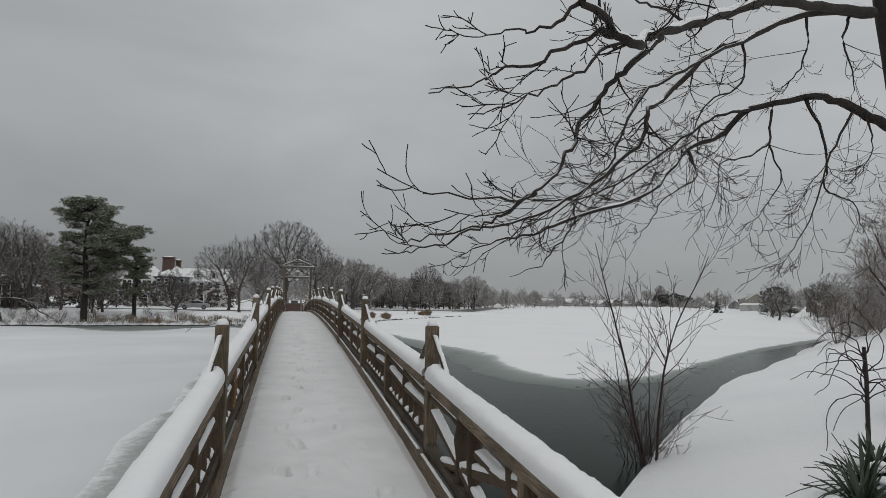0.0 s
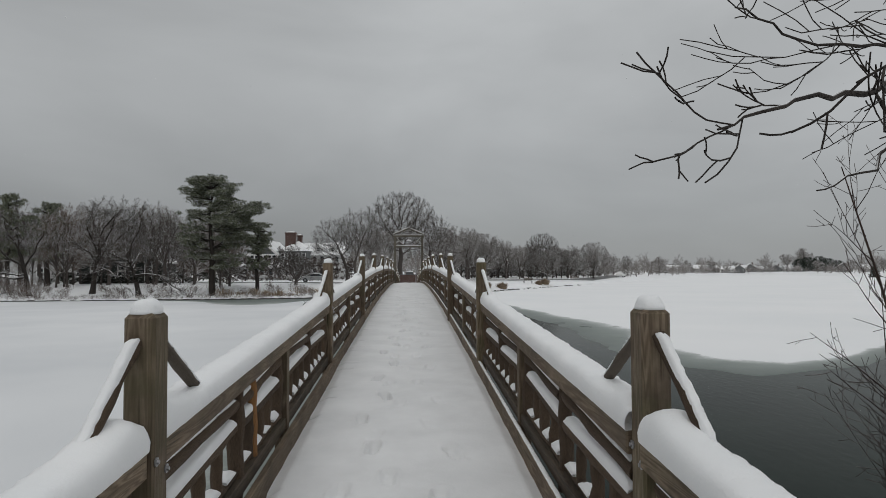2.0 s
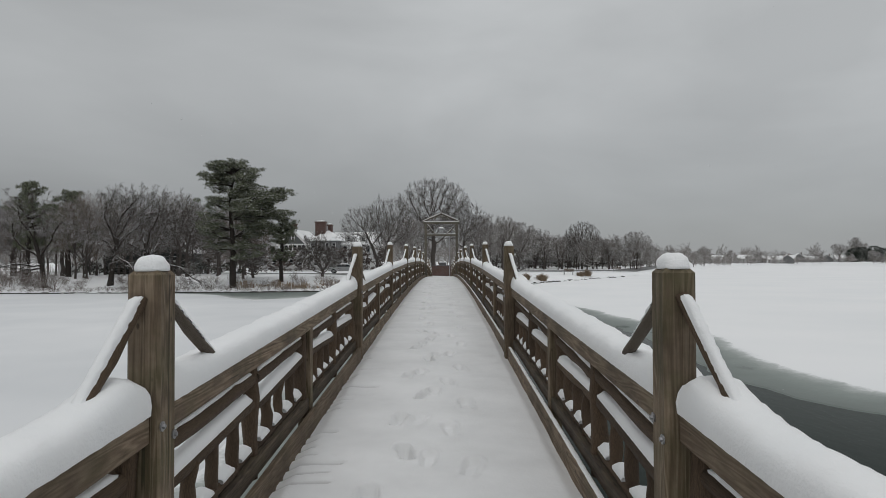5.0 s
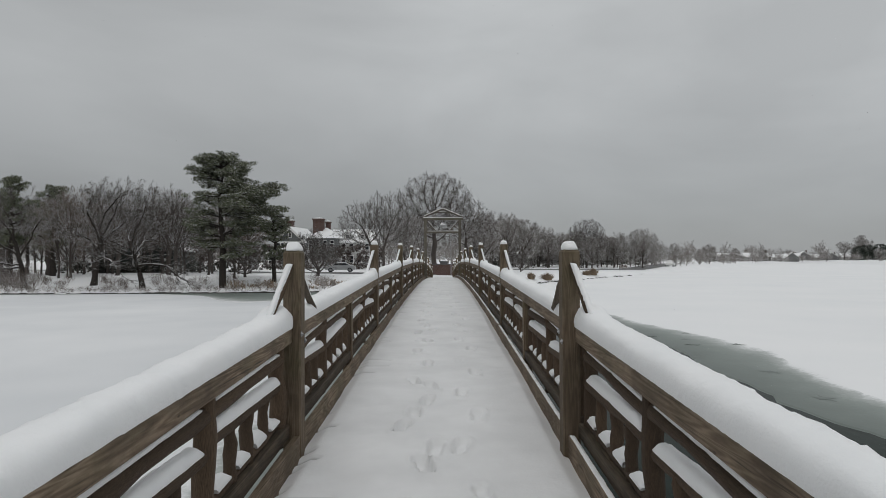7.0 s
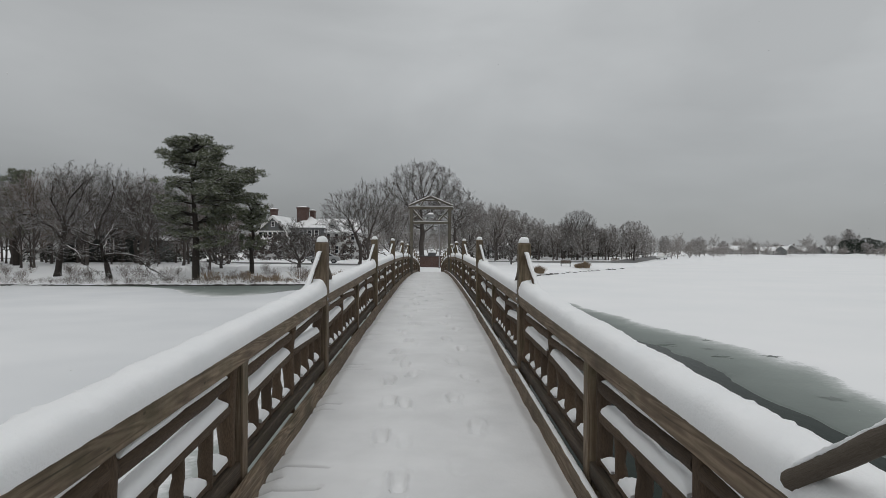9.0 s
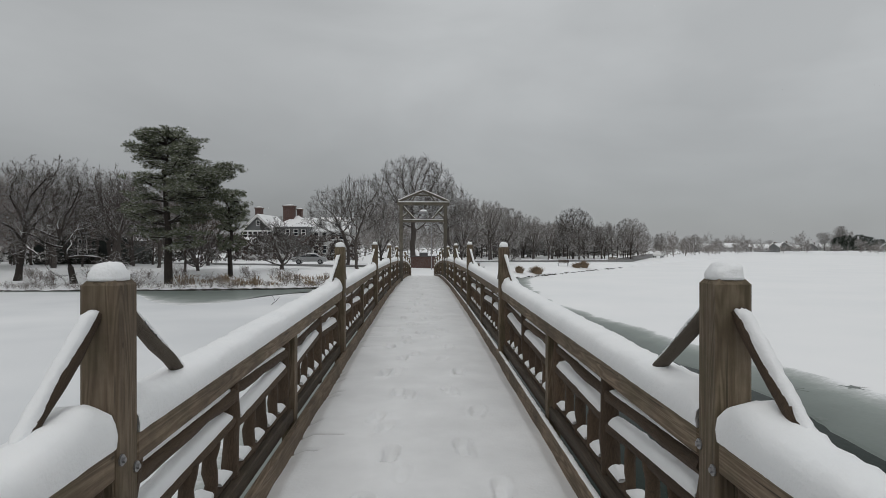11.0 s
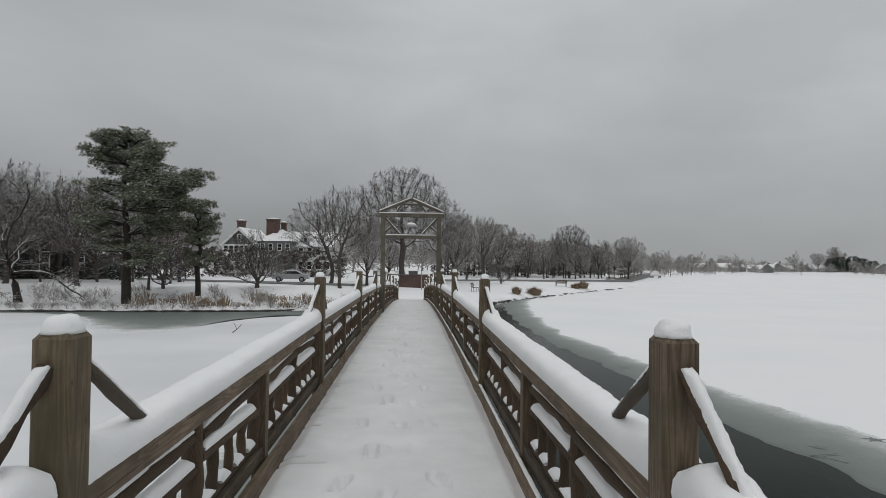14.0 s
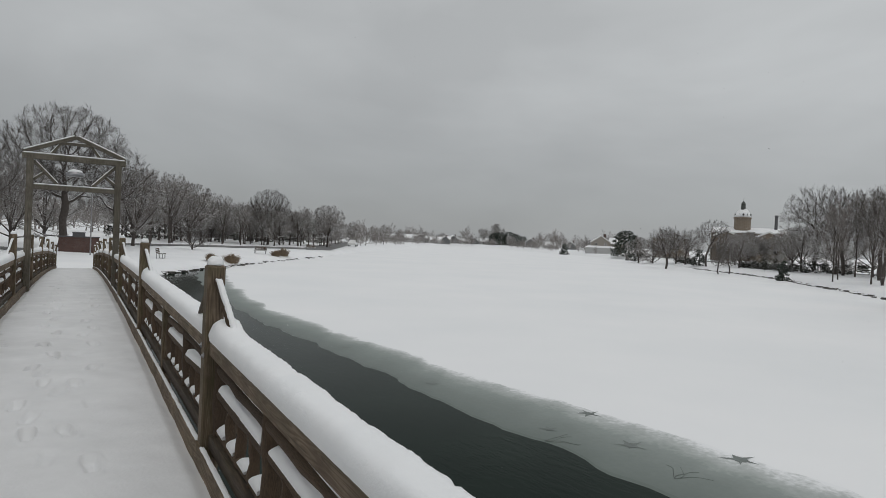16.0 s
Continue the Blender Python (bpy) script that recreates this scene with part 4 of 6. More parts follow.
BRUSH = [brush_template(90 + s, height=2.2, trunk=0.12, trunk_r=0.03, limbs=12, kids=(5, 4, 3), levels=4, lo=5, hi=55, limb=0.8, low=0.15, twig=0.008, wig=0.2) for s in range(3)]

plant(BIG, "bare_tree", -1.2, 88.4, 14.0, 20, "large bare deciduous tree with a wide rounded crown", wide=1.0)
plant(SPREAD[0], "bare_tree", 3.6, 94, 11.4, 130, "bare deciduous tree behind the bridge end", wide=0.9)
plant(SPREAD[1], "bare_tree", -6.4, 73.1, 9.6, 200, "bare forked tree on the far bank", wide=0.75)
plant(SPREAD[2], "bare_tree", -8.9, 84.9, 9.4, 20, "bare tree with snow along its limbs")
for x, y, h, tpl in ((-4.6, 80.5, 7.4, FAR[1]), (-3.0, 93.5, 8.2, FAR[0]), (5.6, 101, 9.2, FAR[2]), (8.4, 112, 10.4, TALL[0]), (11.2, 115, 10.2, TALL[2])):
    plant(tpl, "bare_tree", x, y, h, 40 * x + y, "bare brown tree with snow in its forks near the bridge end", group="bridge end trees", wide=1.0)
plant(APPLE[0], "apple_tree", -13.4, 71.5, 5.2, 0, "low spreading bare tree with snow on its limbs", wide=1.15)
plant(APPLE[1], "apple_tree", 11.6, 97, 3.4, 0, "low spreading bare tree on the snowy point")
plant(APPLE[1], "apple_tree", -20.6, 69.6, 4.8, 60, "low spreading bare tree beside the pine")
plant(BENT[0], "bare_tree", -27.6, 62.2, 10.5, 165, "leaning bare tree with snow-lined limbs arching over the ice")
plant(BENT[1], "bare_tree", -33.2, 64.0, 10.9, 80, "crooked bare tree on the lake bank")
plant(BENT[2], "bare_tree", -38.6, 62.6, 9.7, 200, "crooked bare tree on the lake bank")
r_ = random.Random(5)
FAR_BANK = [(107.3, 77, 15.2, 1), (78.6, 59.6, 10.3, 0.5), (84.2, 61.8, 10.9, 0.5), (98.1, 68, 13.3, 1), (95.3, 65, 12.7, 0.55), (76.6, 54.5, 11.2, 0.55), (74.9, 52.6, 11.2, 0.8), (87.4, 58.3, 12.3, 0.9), (92.5, 58.5, 12.3, 0.9),
            (85.1, 52.5, 12, 0.55), (83.2, 48, 11.6, 0.8), (98.1, 58, 12.4, 0.9)]
for i in range(70):
    x, y = -70 + 50 * i / 70 + r_.uniform(-1, 1), r_.uniform(68, 98)
    if x > -0.35 * (y - 17) or i % 9 == 3 or abs(y - 76.5 + 0.5 * x) < 2.6:
        continue
    plant((THICK[i % 4], SPREAD[i % 3], THICK[(i + 2) % 4])[i % 3], "bare_tree", x, y, r_.uniform(8.2, 11.3) if x < -30 else r_.uniform(7.6, 10.2), r_.uniform(0, 360), "bare tree in the thicket behind the bank", group="thicket trees", wide=r_.uniform(0.8, 1.1))
for i in range(84):
    u = i / 84
    x, y = 7.5 + 38 * u + r_.uniform(-2, 2), 118 + 26 * u + r_.uniform(-4, 30)
    plant(TALL[i % 4] if i % 3 else FAR[i % 3], "bare_tree", x, y, r_.uniform(7.4, 9.9) * (1.08 if u < 0.3 else 0.72 if u > 0.88 else 0.84), r_.uniform(0, 360), "slender bare tree in the park wood", group="park wood trees", wide=1.1)
plant(BIG, "bare_tree", 29.4, 131, 10.4, 10, "broad rounded bare tree in the park", wide=0.95)
plant(FAR[1], "bare_tree", 42.8, 137.1, 8.6, 50, "bare tree at the edge of the park")
for i, (x, y, h) in enumerate(((59, 178, 6.8), (64, 186, 6.2), (70, 190, 6.4), (56, 170, 6.2))):
    plant(FAR[i % 3], "bare_tree", x, y, h, i * 61, "grey bare tree across the frozen lake", group="far bare trees")
plant(FAR[2], "bare_tree", 82.6, 195.5, 6.4, 30, "lone bare tree at the water's edge", wide=0.85)
LAWN_TREES = [(92.5, 95.4, 9, 1), (107.7, 98, 9.6, 0.9), (87.5, 81.3, 6.3, 0.75), (91.2, 81.9, 6.6, 0.75), (113.1, 107, 7.9, 1), (146.2, 138, 9.2, 0.9)]
for i, (x, y, h, w) in enumerate(LAWN_TREES):
    plant(SPREAD[(i + 1) % 3], "bare_tree", x, y, h, i * 111, "bare tree with snowy limbs on the far lawn", group="lawn trees", wide=w)
CHURCH_TREES = [(111.4, 91.6, 7), (114.2, 90.2, 6.1), (113.8, 87.2, 6.8), (114.6, 121.3, 7.2), (120.2, 121.8, 6.8), (106.7, 90.4, 6.3), (118.4, 99, 6.8), (117.5, 113, 7), (103.6, 77, 7.7),
                (99.9, 70, 7.9), (98.1, 64, 7.5), (109.2, 82, 7.7)]
for i, (x, y, h) in enumerate(CHURCH_TREES):
    plant(FAR[i % 3], "bare_tree", x, y, h, i * 67, "small bushy bare tree in front of the church", group="church trees", wide=1.2)
for i, (x, y, h, w) in enumerate(FAR_BANK):
    plant(SPREAD[i % 3] if w > 0.6 else TALL[i % 4], "bare_tree", x, y, h, i * 61, "tall bare tree on the far bank with snow in its forks", group="far bank trees", wide=w)
for i, (x, y, h) in enumerate(((207, 309, 12.4), (197, 306, 9.4), (212, 314, 11.0))):
    plant(FAR[i % 3], "bare_tree", x, y, h, i * 47, "grey bare tree on the point across the lake", group="point trees", wide=1.1)


# ---- evergreens ----
def needle_material(name, dark, light, snow):
    m, nt, b = material(name, 0.85)
    isl = nt.nodes.new("ShaderNodeNewGeometry")
    col = rgb_ramp(nt, isl.outputs["Random Per Island"], [(0.1, dark), (0.9, light)])
    sep = nt.nodes.new("ShaderNodeSeparateXYZ")
    nt.links.new(isl.outputs["Normal"], sep.inputs[0])
    up = maprange(nt, sep.outputs["Z"], 0.5, 0.92, 0.0, snow)
    col = mixed(nt, up, col, (0.82, 0.84, 0.85))
    nt.links.new(col, b.inputs["Base Color"])
    return m


NEEDLES = needle_material("pine_needles", (0.05, 0.059, 0.036), (0.175, 0.187, 0.12), 0.62)
SPRUCE = needle_material("spruce_needles", (0.012, 0.02, 0.014), (0.035, 0.05, 0.032), 0.6)


def tufts(cv, cf, centre, rx, rz, count, size, r, thin=0.22):
    """Adds a clump of needle tufts round a point."""
    for _ in range(count):
        d = Vector((r.gauss(0, 1), r.gauss(0, 1), r.gauss(0, 0.8)))
        d.normalize()
        k = r.uniform(0.35, 1.0)
        p = centre + Vector((d.x * rx * k, d.y * rx * k, d.z * rz * k))
        ax = (d + Vector((0, 0, 0.5)) + Vector((r.uniform(-0.5, 0.5), r.uniform(-0.5, 0.5), r.uniform(-0.3, 0.3)))).normalized()
        s1 = ax.cross(Vector((r.uniform(-1, 1), r.uniform(-1, 1), r.uniform(-1, 1)))).normalized()
        s2 = ax.cross(s1)
        for q in range(4):
            w = 2 * math.pi * q / 4 + r.random()
            side = s1 * math.cos(w) + s2 * math.sin(w)
            tip = p + (ax * 0.6 + side * 0.8) * size * r.uniform(0.7, 1.2)
            e = (ax * 0.5 - side * 0.2).cross(side).normalized() * size * thin
            b = len(cv)
            cv.extend((p + e, p - e, tip - e * 0.5, tip + e * 0.5))
            cf.append((b, b + 1, b + 2, b + 3))


def pine_template(seed, height, clumps):
    """A pitch pine: bare lower trunk, crooked limbs, flat-topped clumps of needles.
    clumps: height share, reach, azimuth step count."""
    r = random.Random(seed)
    tv, tf, cv, cf = [], [], [], []
    pts = [Vector((0, 0, -0.3))]
    for i in range(1, 9):
        pts.append(Vector((r.uniform(-0.12, 0.12) * i * 0.4, r.uniform(-0.12, 0.12) * i * 0.4, height * 0.93 * i / 8)))
    tube(tv, tf, pts, [0.34 - 0.034 * i for i in range(9)], 9, 0.05, r, False)
    for u, reach, num, turn, fan in clumps:
        i = min(int(u * 8), 7)
        c = pts[i].lerp(pts[i + 1], u * 8 - i)
        for k in range(num):
            az = radians(turn) + (2 * math.pi * k / num if fan > 3 else fan * (2 * (k + 0.5) / num - 1)) + r.uniform(-0.3, 0.3)
            ln = reach * r.uniform(0.75, 1.1)
            d = Vector((math.cos(az), math.sin(az), r.uniform(0.0, 0.35)))
            q, line = c.copy(), [c.copy()]
            for s in range(4):
                d = (d + Vector((r.uniform(-0.2, 0.2), r.uniform(-0.2, 0.2), r.uniform(-0.12, 0.2)))).normalized()
                q = q + d * ln / 4
                line.append(q.copy())
            tube(tv, tf, line, [0.11, 0.085, 0.06, 0.045, 0.03], 5, 0, None, False)
            for s in range(max(4, int(ln * 3.2))):
                f = r.uniform(0.35, 1.05)
                p = line[min(3, int(f * 4))].lerp(line[min(4, int(f * 4) + 1)], min(1, f * 4 % 1))
                p = p + Vector((r.gauss(0, 0.45), r.gauss(0, 0.45), r.uniform(-0.18, 0.22)))
                tube(tv, tf, [line[min(4, int(f * 4))], p], [0.025, 0.012], 3, 0, None, False)
                tufts(cv, cf, p, r.uniform(0.35, 0.65), r.uniform(0.12, 0.24), 24, 0.19, r, 0.13)
    return (named_mesh("trunk", tv, tf, BARK), named_mesh("crown", cv, cf, NEEDLES, False)), height


LAKE_PINE = pine_template(7, 13.8, [(0.25, 2.4, 3, 0, 1.2), (0.31, 2.6, 3, 180, 1.1), (0.33, 3.2, 3, 0, 1.1), (0.39, 3.4, 3, 180, 1.0), (0.41, 3.4, 3, 5, 1.0),
                                   (0.47, 3.1, 3, 180, 1.1), (0.48, 3.8, 3, 0, 0.9), (0.55, 2.7, 3, 185, 1.2), (0.56, 4.9, 5, -5, 0.8), (0.61, 5.4, 6, 0, 0.7), (0.63, 2.3, 3, 180, 1.3),
                                   (0.66, 4.8, 6, 5, 0.7), (0.70, 1.7, 3, 175, 1.3), (0.73, 3.2, 4, 0, 1.0), (0.78, 1.4, 2, 180, 1.3), (0.80, 2.6, 4, 5, 1.2), (0.83, 2.7, 5, 180, 1.0),
                                   (0.87, 2.6, 6, 0, 1.3), (0.89, 2.2, 6, 180, 1.3), (0.93, 2.2, 8, 30, 4), (0.97, 1.5, 7, 10, 4), (0.995, 0.8, 5, 60, 4)])
SMALL_PINE = pine_template(9, 8.0, [(0.30, 1.5, 3, 20, 4), (0.42, 1.9, 4, 60, 4), (0.55, 1.6, 3, 0, 4), (0.64, 2.4, 4, 40, 4), (0.72, 2.2, 5, 80, 4), (0.82, 1.9, 5, 10, 4), (0.92, 1.5, 4, 50, 4), (0.99, 0.8, 4, 0, 4)])
plant(LAKE_PINE, "pine_tree", -20.4, 62.6, 12.9, 0, "tall dark pitch pine with snow-dusted needle clumps on the bank", wide=1.1)
plant(SMALL_PINE, "pine_tree", -16.7, 66.5, 7.6, 30, "smaller dark pine beside the tall one", wide=0.72)
plant(SMALL_PINE, "pine_tree", -43.5, 74.0, 10.2, 100, "dark pine among the bare trees", wide=0.8)
plant(SMALL_PINE, "pine_tree", -47.5, 73.0, 11.2, 160, "narrow dark pine among the bare trees", wide=0.6)


def spruce_template(seed, height, base_r):
    """A dense conical evergreen."""
    r = random.Random(seed)
    tv, tf, cv, cf = [], [], [], []
    tube(tv, tf, [Vector((0, 0, -0.2)), Vector((0, 0, height * 0.95))], [0.12, 0.03], 6, 0, None, False)
    z = 0.25
    while z < height:
        k = 1 - z / height
        rad = base_r * (k ** 0.75 if base_r < 2 else math.sqrt(max(0.0, 1 - (1 - k) ** 2.4))) + 0.1
        for j in range(max(3, int(rad * 7))):
            az = r.uniform(0, 6.28)
            q = r.uniform(0.55, 1.0)
            tufts(cv, cf, Vector((math.cos(az) * rad * q, math.sin(az) * rad * q, z + r.uniform(-0.15, 0.15))), 0.3, 0.2, 9, 0.22, r)
        z += 0.32
    return (named_mesh("trunk", tv, tf, BARK), named_mesh("crown", cv, cf, SPRUCE, False)), height


CONE = spruce_template(3, 4.0, 1.3)
ROUND = spruce_template(4, 6.0, 4.0)
plant(CONE, "spruce_tree", 82.3, 67.8, 3.2, 0, "small dark spruce on the lake edge")
plant(CONE, "spruce_tree", 150, 186.7, 4.6, 40, "dark cone-shaped evergreen on the far lawn", wide=1.2)
plant(CONE, "spruce_tree", 109.5, 101, 3.2, 80, "dark evergreen bush on the far lawn", wide=1.6)
plant(ROUND, "holly_tree", 144.2, 152.5, 8.0, 0, "dense round dark evergreen by the frozen lake", wide=0.85)
for i, (x, y, h) in enumerate(((202, 303, 6.8), (207, 304, 7.6), (212, 302, 8.0), (217, 303, 7.0), (221, 301, 5.8))):
    plant(ROUND, "holly_tree", x, y, h, 70 * i, "round dark evergreen on the point across the lake", group="point evergreens", wide=0.85)
plant(ROUND, "holly_tree", 132, 139, 2.8, 90, "clipped dark evergreen bush by the frozen lake")


# ---- the tree over the near end of the bridge ----
def near_tree():
    r = random.Random(31)
    base = Vector((9.1, 1.8, 0))
    ground = float(ground_height(9.1, 1.8))
    t = empty("bare_tree", base.x, base.y, 0, 0, "near bare tree with drooping snow-lined branches over the bridge end", "tree")
    tv, tf, cv, cf, sv, sf = [], [], [], [], [], []
    tube(tv, tf, [Vector(p) for p in ((0, 0, ground - 0.2), (-0.02, 0, ground + 0.6), (0.0, 0.02, 3.0), (0.02, 0, 4.9), (-0.08, 0.05, 6.4), (-0.35, 0.0, 7.6), (-0.4, 0.1, 9.4), (-0.3, 0.2, 11.0))],
         [0.46, 0.33, 0.29, 0.27, 0.25, 0.22, 0.15, 0.08], 14, 0.05, r, False)

    def twigs(p, d, length, rad, lvl):
        n = (6, 5, 4, 3)[lvl]
        pts, dirs = [p.copy()], [d]
        for i in range(n):
            # the tips of hanging twigs turn up again
            d = (d + Vector((r.uniform(-0.24, 0.2), r.uniform(-0.24, 0.2), r.uniform(-0.22, 0.2) + 0.05 * i * (lvl > 0)))).normalized()
            pts.append(pts[-1] + d * length / n)
            dirs.append(d)
        # nothing hangs into the way over the deck
        if any(abs(q.x + base.x) < 1.0 and q.z < 3.04 or q.x + base.x < 1.55 and q.y + base.y > 0.6 for q in pts[1:]):
            return
        rr = [max(0.0034, rad * (1 - 0.65 * i / n)) for i in range(n + 1)]
        tube(cv, cf, pts, rr, (6, 5, 4, 3)[lvl], 0, None, False)
        if lvl >= 3:
            return
        for j in range((4, 3, 2)[lvl]):
            u = r.uniform(0.15, 0.98) * n
            i = min(int(u), n - 1)
            q = pts[i].lerp(pts[i + 1], u - i)
            side = dirs[i].cross(Vector((r.uniform(-1, 1), r.uniform(-1, 1), r.uniform(-1, 1)))).normalized()
            a = radians(r.uniform(20, 50))
            twigs(q, dirs[i] * math.cos(a) + side * math.sin(a), length * r.uniform(0.38, 0.7), rr[i] * 0.62, lvl + 1)

    def limb(r0, r1, *way):
        """A crooked limb through the way points, with its snow and its twigs."""
        w = [Vector(p) - base for p in way]
        pts = []
        for i in range(len(w) - 1):
            a, b = w[i], w[i + 1]
            p0, p3 = w[max(i - 1, 0)], w[min(i + 2, len(w) - 1)]
            for k in range(5):
                u = k / 5
                q = 0.5 * ((2 * a) + (b - p0) * u + (2 * p0 - 5 * a + 4 * b - p3) * u * u + (3 * a - p0 - 3 * b + p3) * u ** 3)
                pts.append(q + Vector((r.uniform(-0.02, 0.02), r.uniform(-0.02, 0.02), r.uniform(-0.02, 0.02))))
        pts.append(w[-1])
        n = len(pts)
        radii = [0.72 * (r0 + (r1 - r0) * (i / (n - 1)) ** 0.55) for i in range(n)]
        tube(tv, tf, pts, radii, 9, 0.06, r, False)
        # a ridge of snow along the thicker, flatter stretches
        run, rads = [], []
        for i in range(n):
            d = (pts[min(i + 1, n - 1)] - pts[max(i - 1, 0)]).normalized()
            if radii[i] > 0.022 and abs(d.z) < 0.62 and i < n - 1:
                run.append(pts[i] + Vector((0, 0, radii[i] * 0.5)))
                rads.append(radii[i] * r.uniform(0.78, 0.98))
            else:
                if len(run) > 2:
                    rads[0] *= 0.4
                    rads[-1] *= 0.4
                    tube(sv, sf, run, rads, 7, 0.05, r, True)
                run, rads = [], []
        if len(run) > 2:
            tube(sv, sf, run, rads, 7, 0.05, r, True)
        near = 0.5 if w[0].x < -5.5 and r0 < 0.035 else 0.62 if w[-1].x < -7.5 else 1.0
        count = int(sum((b - a).length for a, b in zip(pts, pts[1:])) * (3.6 if near > 0.9 else 2.3))
        for j in range(count):
            u = r.uniform(0.12, 1.0) ** 0.8 * (n - 1)
            i = min(int(u), n - 2)
            d = (pts[i + 1] - pts[i]).normalized()
            side = d.cross(Vector((r.uniform(-1, 1), r.uniform(-1, 1), r.uniform(-1, 1)))).normalized()
            a = radians(r.uniform(18, 55))
            nd = (d * math.cos(a) + side * math.sin(a) + Vector((-0.15, -0.08, -0.03))).normalized()
            twigs(pts[i], nd, near * r.uniform(0.45, 1.5) * (1.1 - 0.7 * i / n), min(radii[i] * 0.48, 0.012), 0 if radii[i] > 0.016 and near > 0.9 else 1)

    limb(0.13, 0.03, (8.36, 1.80, 7.39), (6.73, 1.20, 6.98), (5.24, 0.50, 6.51), (3.87, -0.30, 5.76), (2.47, -1.30, 4.96), (1.89, -2.00, 4.51), (1.64, -2.10, 4.54), (1.31, -2.30, 4.63))
    limb(0.09, 0.006, (8.36, 1.80, 7.34), (6.71, 1.40, 6.95), (5.11, 0.80, 6.12), (4.38, 0.50, 5.74), (3.67, 0.30, 5.07), (3.19, -0.10, 4.77), (2.92, -0.30, 4.31), (2.18, -0.50, 3.76), (1.53, -0.80, 3.46), (0.68, -1.30, 3.24), (0.37, -1.50, 3.15))
    limb(0.05, 0.006, (2.60, -1.20, 5.00), (2.10, -1.60, 4.57), (1.94, -1.50, 4.39), (1.68, -1.60, 4.08), (1.45, -1.80, 3.76), (1.13, -2.05, 3.44), (0.86, -2.10, 3.39), (0.37, -2.20, 3.37))
    limb(0.025, 0.005, (1.13, -2.05, 3.44), (0.93, -2.05, 3.32), (0.74, -2.05, 3.21), (0.47, -2.10, 3.08), (0.27, -2.10, 3.03))
    limb(0.14, 0.006, (8.79, 1.90, 5.58), (8.25, 2.10, 5.94), (7.62, 2.20, 6.08), (6.68, 2.50, 5.88), (6.27, 2.64, 5.50), (5.44, 2.40, 5.12), (4.27, 1.60, 4.25), (2.80, 0.75, 3.74), (2.19, 0.40, 3.51), (1.61, 0.10, 3.35), (1.17, -0.10, 3.19))
    limb(0.05, 0.006, (6.68, 2.50, 5.88), (5.82, 2.20, 5.61), (4.74, 1.80, 4.97), (3.65, 1.40, 4.28), (2.96, 1.20, 4.02), (2.23, 1.00, 3.97), (1.75, 0.80, 4.05))
    limb(0.045, 0.006, (5.78, 1.10, 6.48), (4.82, 0.60, 5.95), (3.93, 0.20, 5.43), (3.13, -0.20, 4.94), (2.67, -0.50, 4.44), (2.43, -0.60, 4.00), (1.84, -0.80, 3.53), (1.49, -0.90, 3.41))
    limb(0.03, 0.005, (1.64, -2.10, 4.54), (1.40, -2.15, 4.43), (1.04, -2.20, 4.22), (0.85, -2.20, 4.16), (0.66, -2.30, 4.02), (0.35, -2.40, 3.89))
    limb(0.028, 0.005, (2.47, -1.30, 4.96), (1.88, -1.60, 4.65), (1.59, -1.70, 4.38), (1.29, -1.80, 4.21), (0.98, -1.90, 4.03), (0.69, -2.00, 3.92))
    limb(0.025, 0.005, (1.34, -2.25, 4.62), (1.13, -2.30, 4.40), (0.94, -2.30, 4.37), (0.67, -2.40, 4.26))
    limb(0.03, 0.006, (3.27, -0.70, 5.39), (2.87, -0.90, 5.41), (2.40, -1.10, 5.36), (1.98, -1.30, 5.35))
    limb(0.045, 0.007, (7.45, 2.20, 6.03), (7.83, 2.20, 5.31), (7.68, 2.10, 4.60), (8.17, 2.10, 4.39), (8.26, 2.00, 3.89))
    limb(0.035, 0.006, (8.33, 2.10, 5.93), (7.69, 2.00, 5.12), (7.33, 1.90, 4.42), (6.90, 1.80, 3.81), (6.42, 1.70, 3.35))
    limb(0.035, 0.006, (7.00, 2.40, 5.95), (6.84, 2.30, 5.25), (6.94, 2.20, 4.74), (6.55, 2.10, 4.27), (6.16, 2.00, 3.92))
    limb(0.03, 0.006, (6.84, 2.30, 5.29), (6.24, 2.10, 4.98), (5.70, 2.00, 4.83), (5.55, 1.90, 4.43), (5.29, 1.80, 3.98))
    limb(0.035, 0.006, (8.38, 2.00, 5.82), (8.52, 2.00, 5.38), (8.20, 1.90, 4.85))
    limb(0.03, 0.006, (5.44, 2.40, 5.12), (5.28, 2.00, 4.62), (4.59, 1.70, 4.22), (4.20, 1.50, 3.83), (3.89, 1.40, 3.53))
    limb(0.035, 0.006, (6.71, 1.40, 6.95), (6.62, 1.30, 6.39), (6.36, 1.30, 5.93), (6.10, 1.30, 5.67))
    limb(0.04, 0.006, (7.84, 1.70, 7.24), (7.58, 1.60, 6.70), (7.75, 1.60, 6.19), (7.66, 1.60, 5.79))
    limb(0.03, 0.005, (5.11, 0.80, 6.12), (5.01, 0.70, 5.52), (4.41, 0.60, 5.16), (4.05, 0.40, 4.67), (3.38, 0.20, 4.23))
    limb(0.025, 0.005, (2.80, 0.75, 3.74), (2.57, 0.60, 3.50), (2.23, 0.50, 3.16), (1.82, 0.30, 3.02))
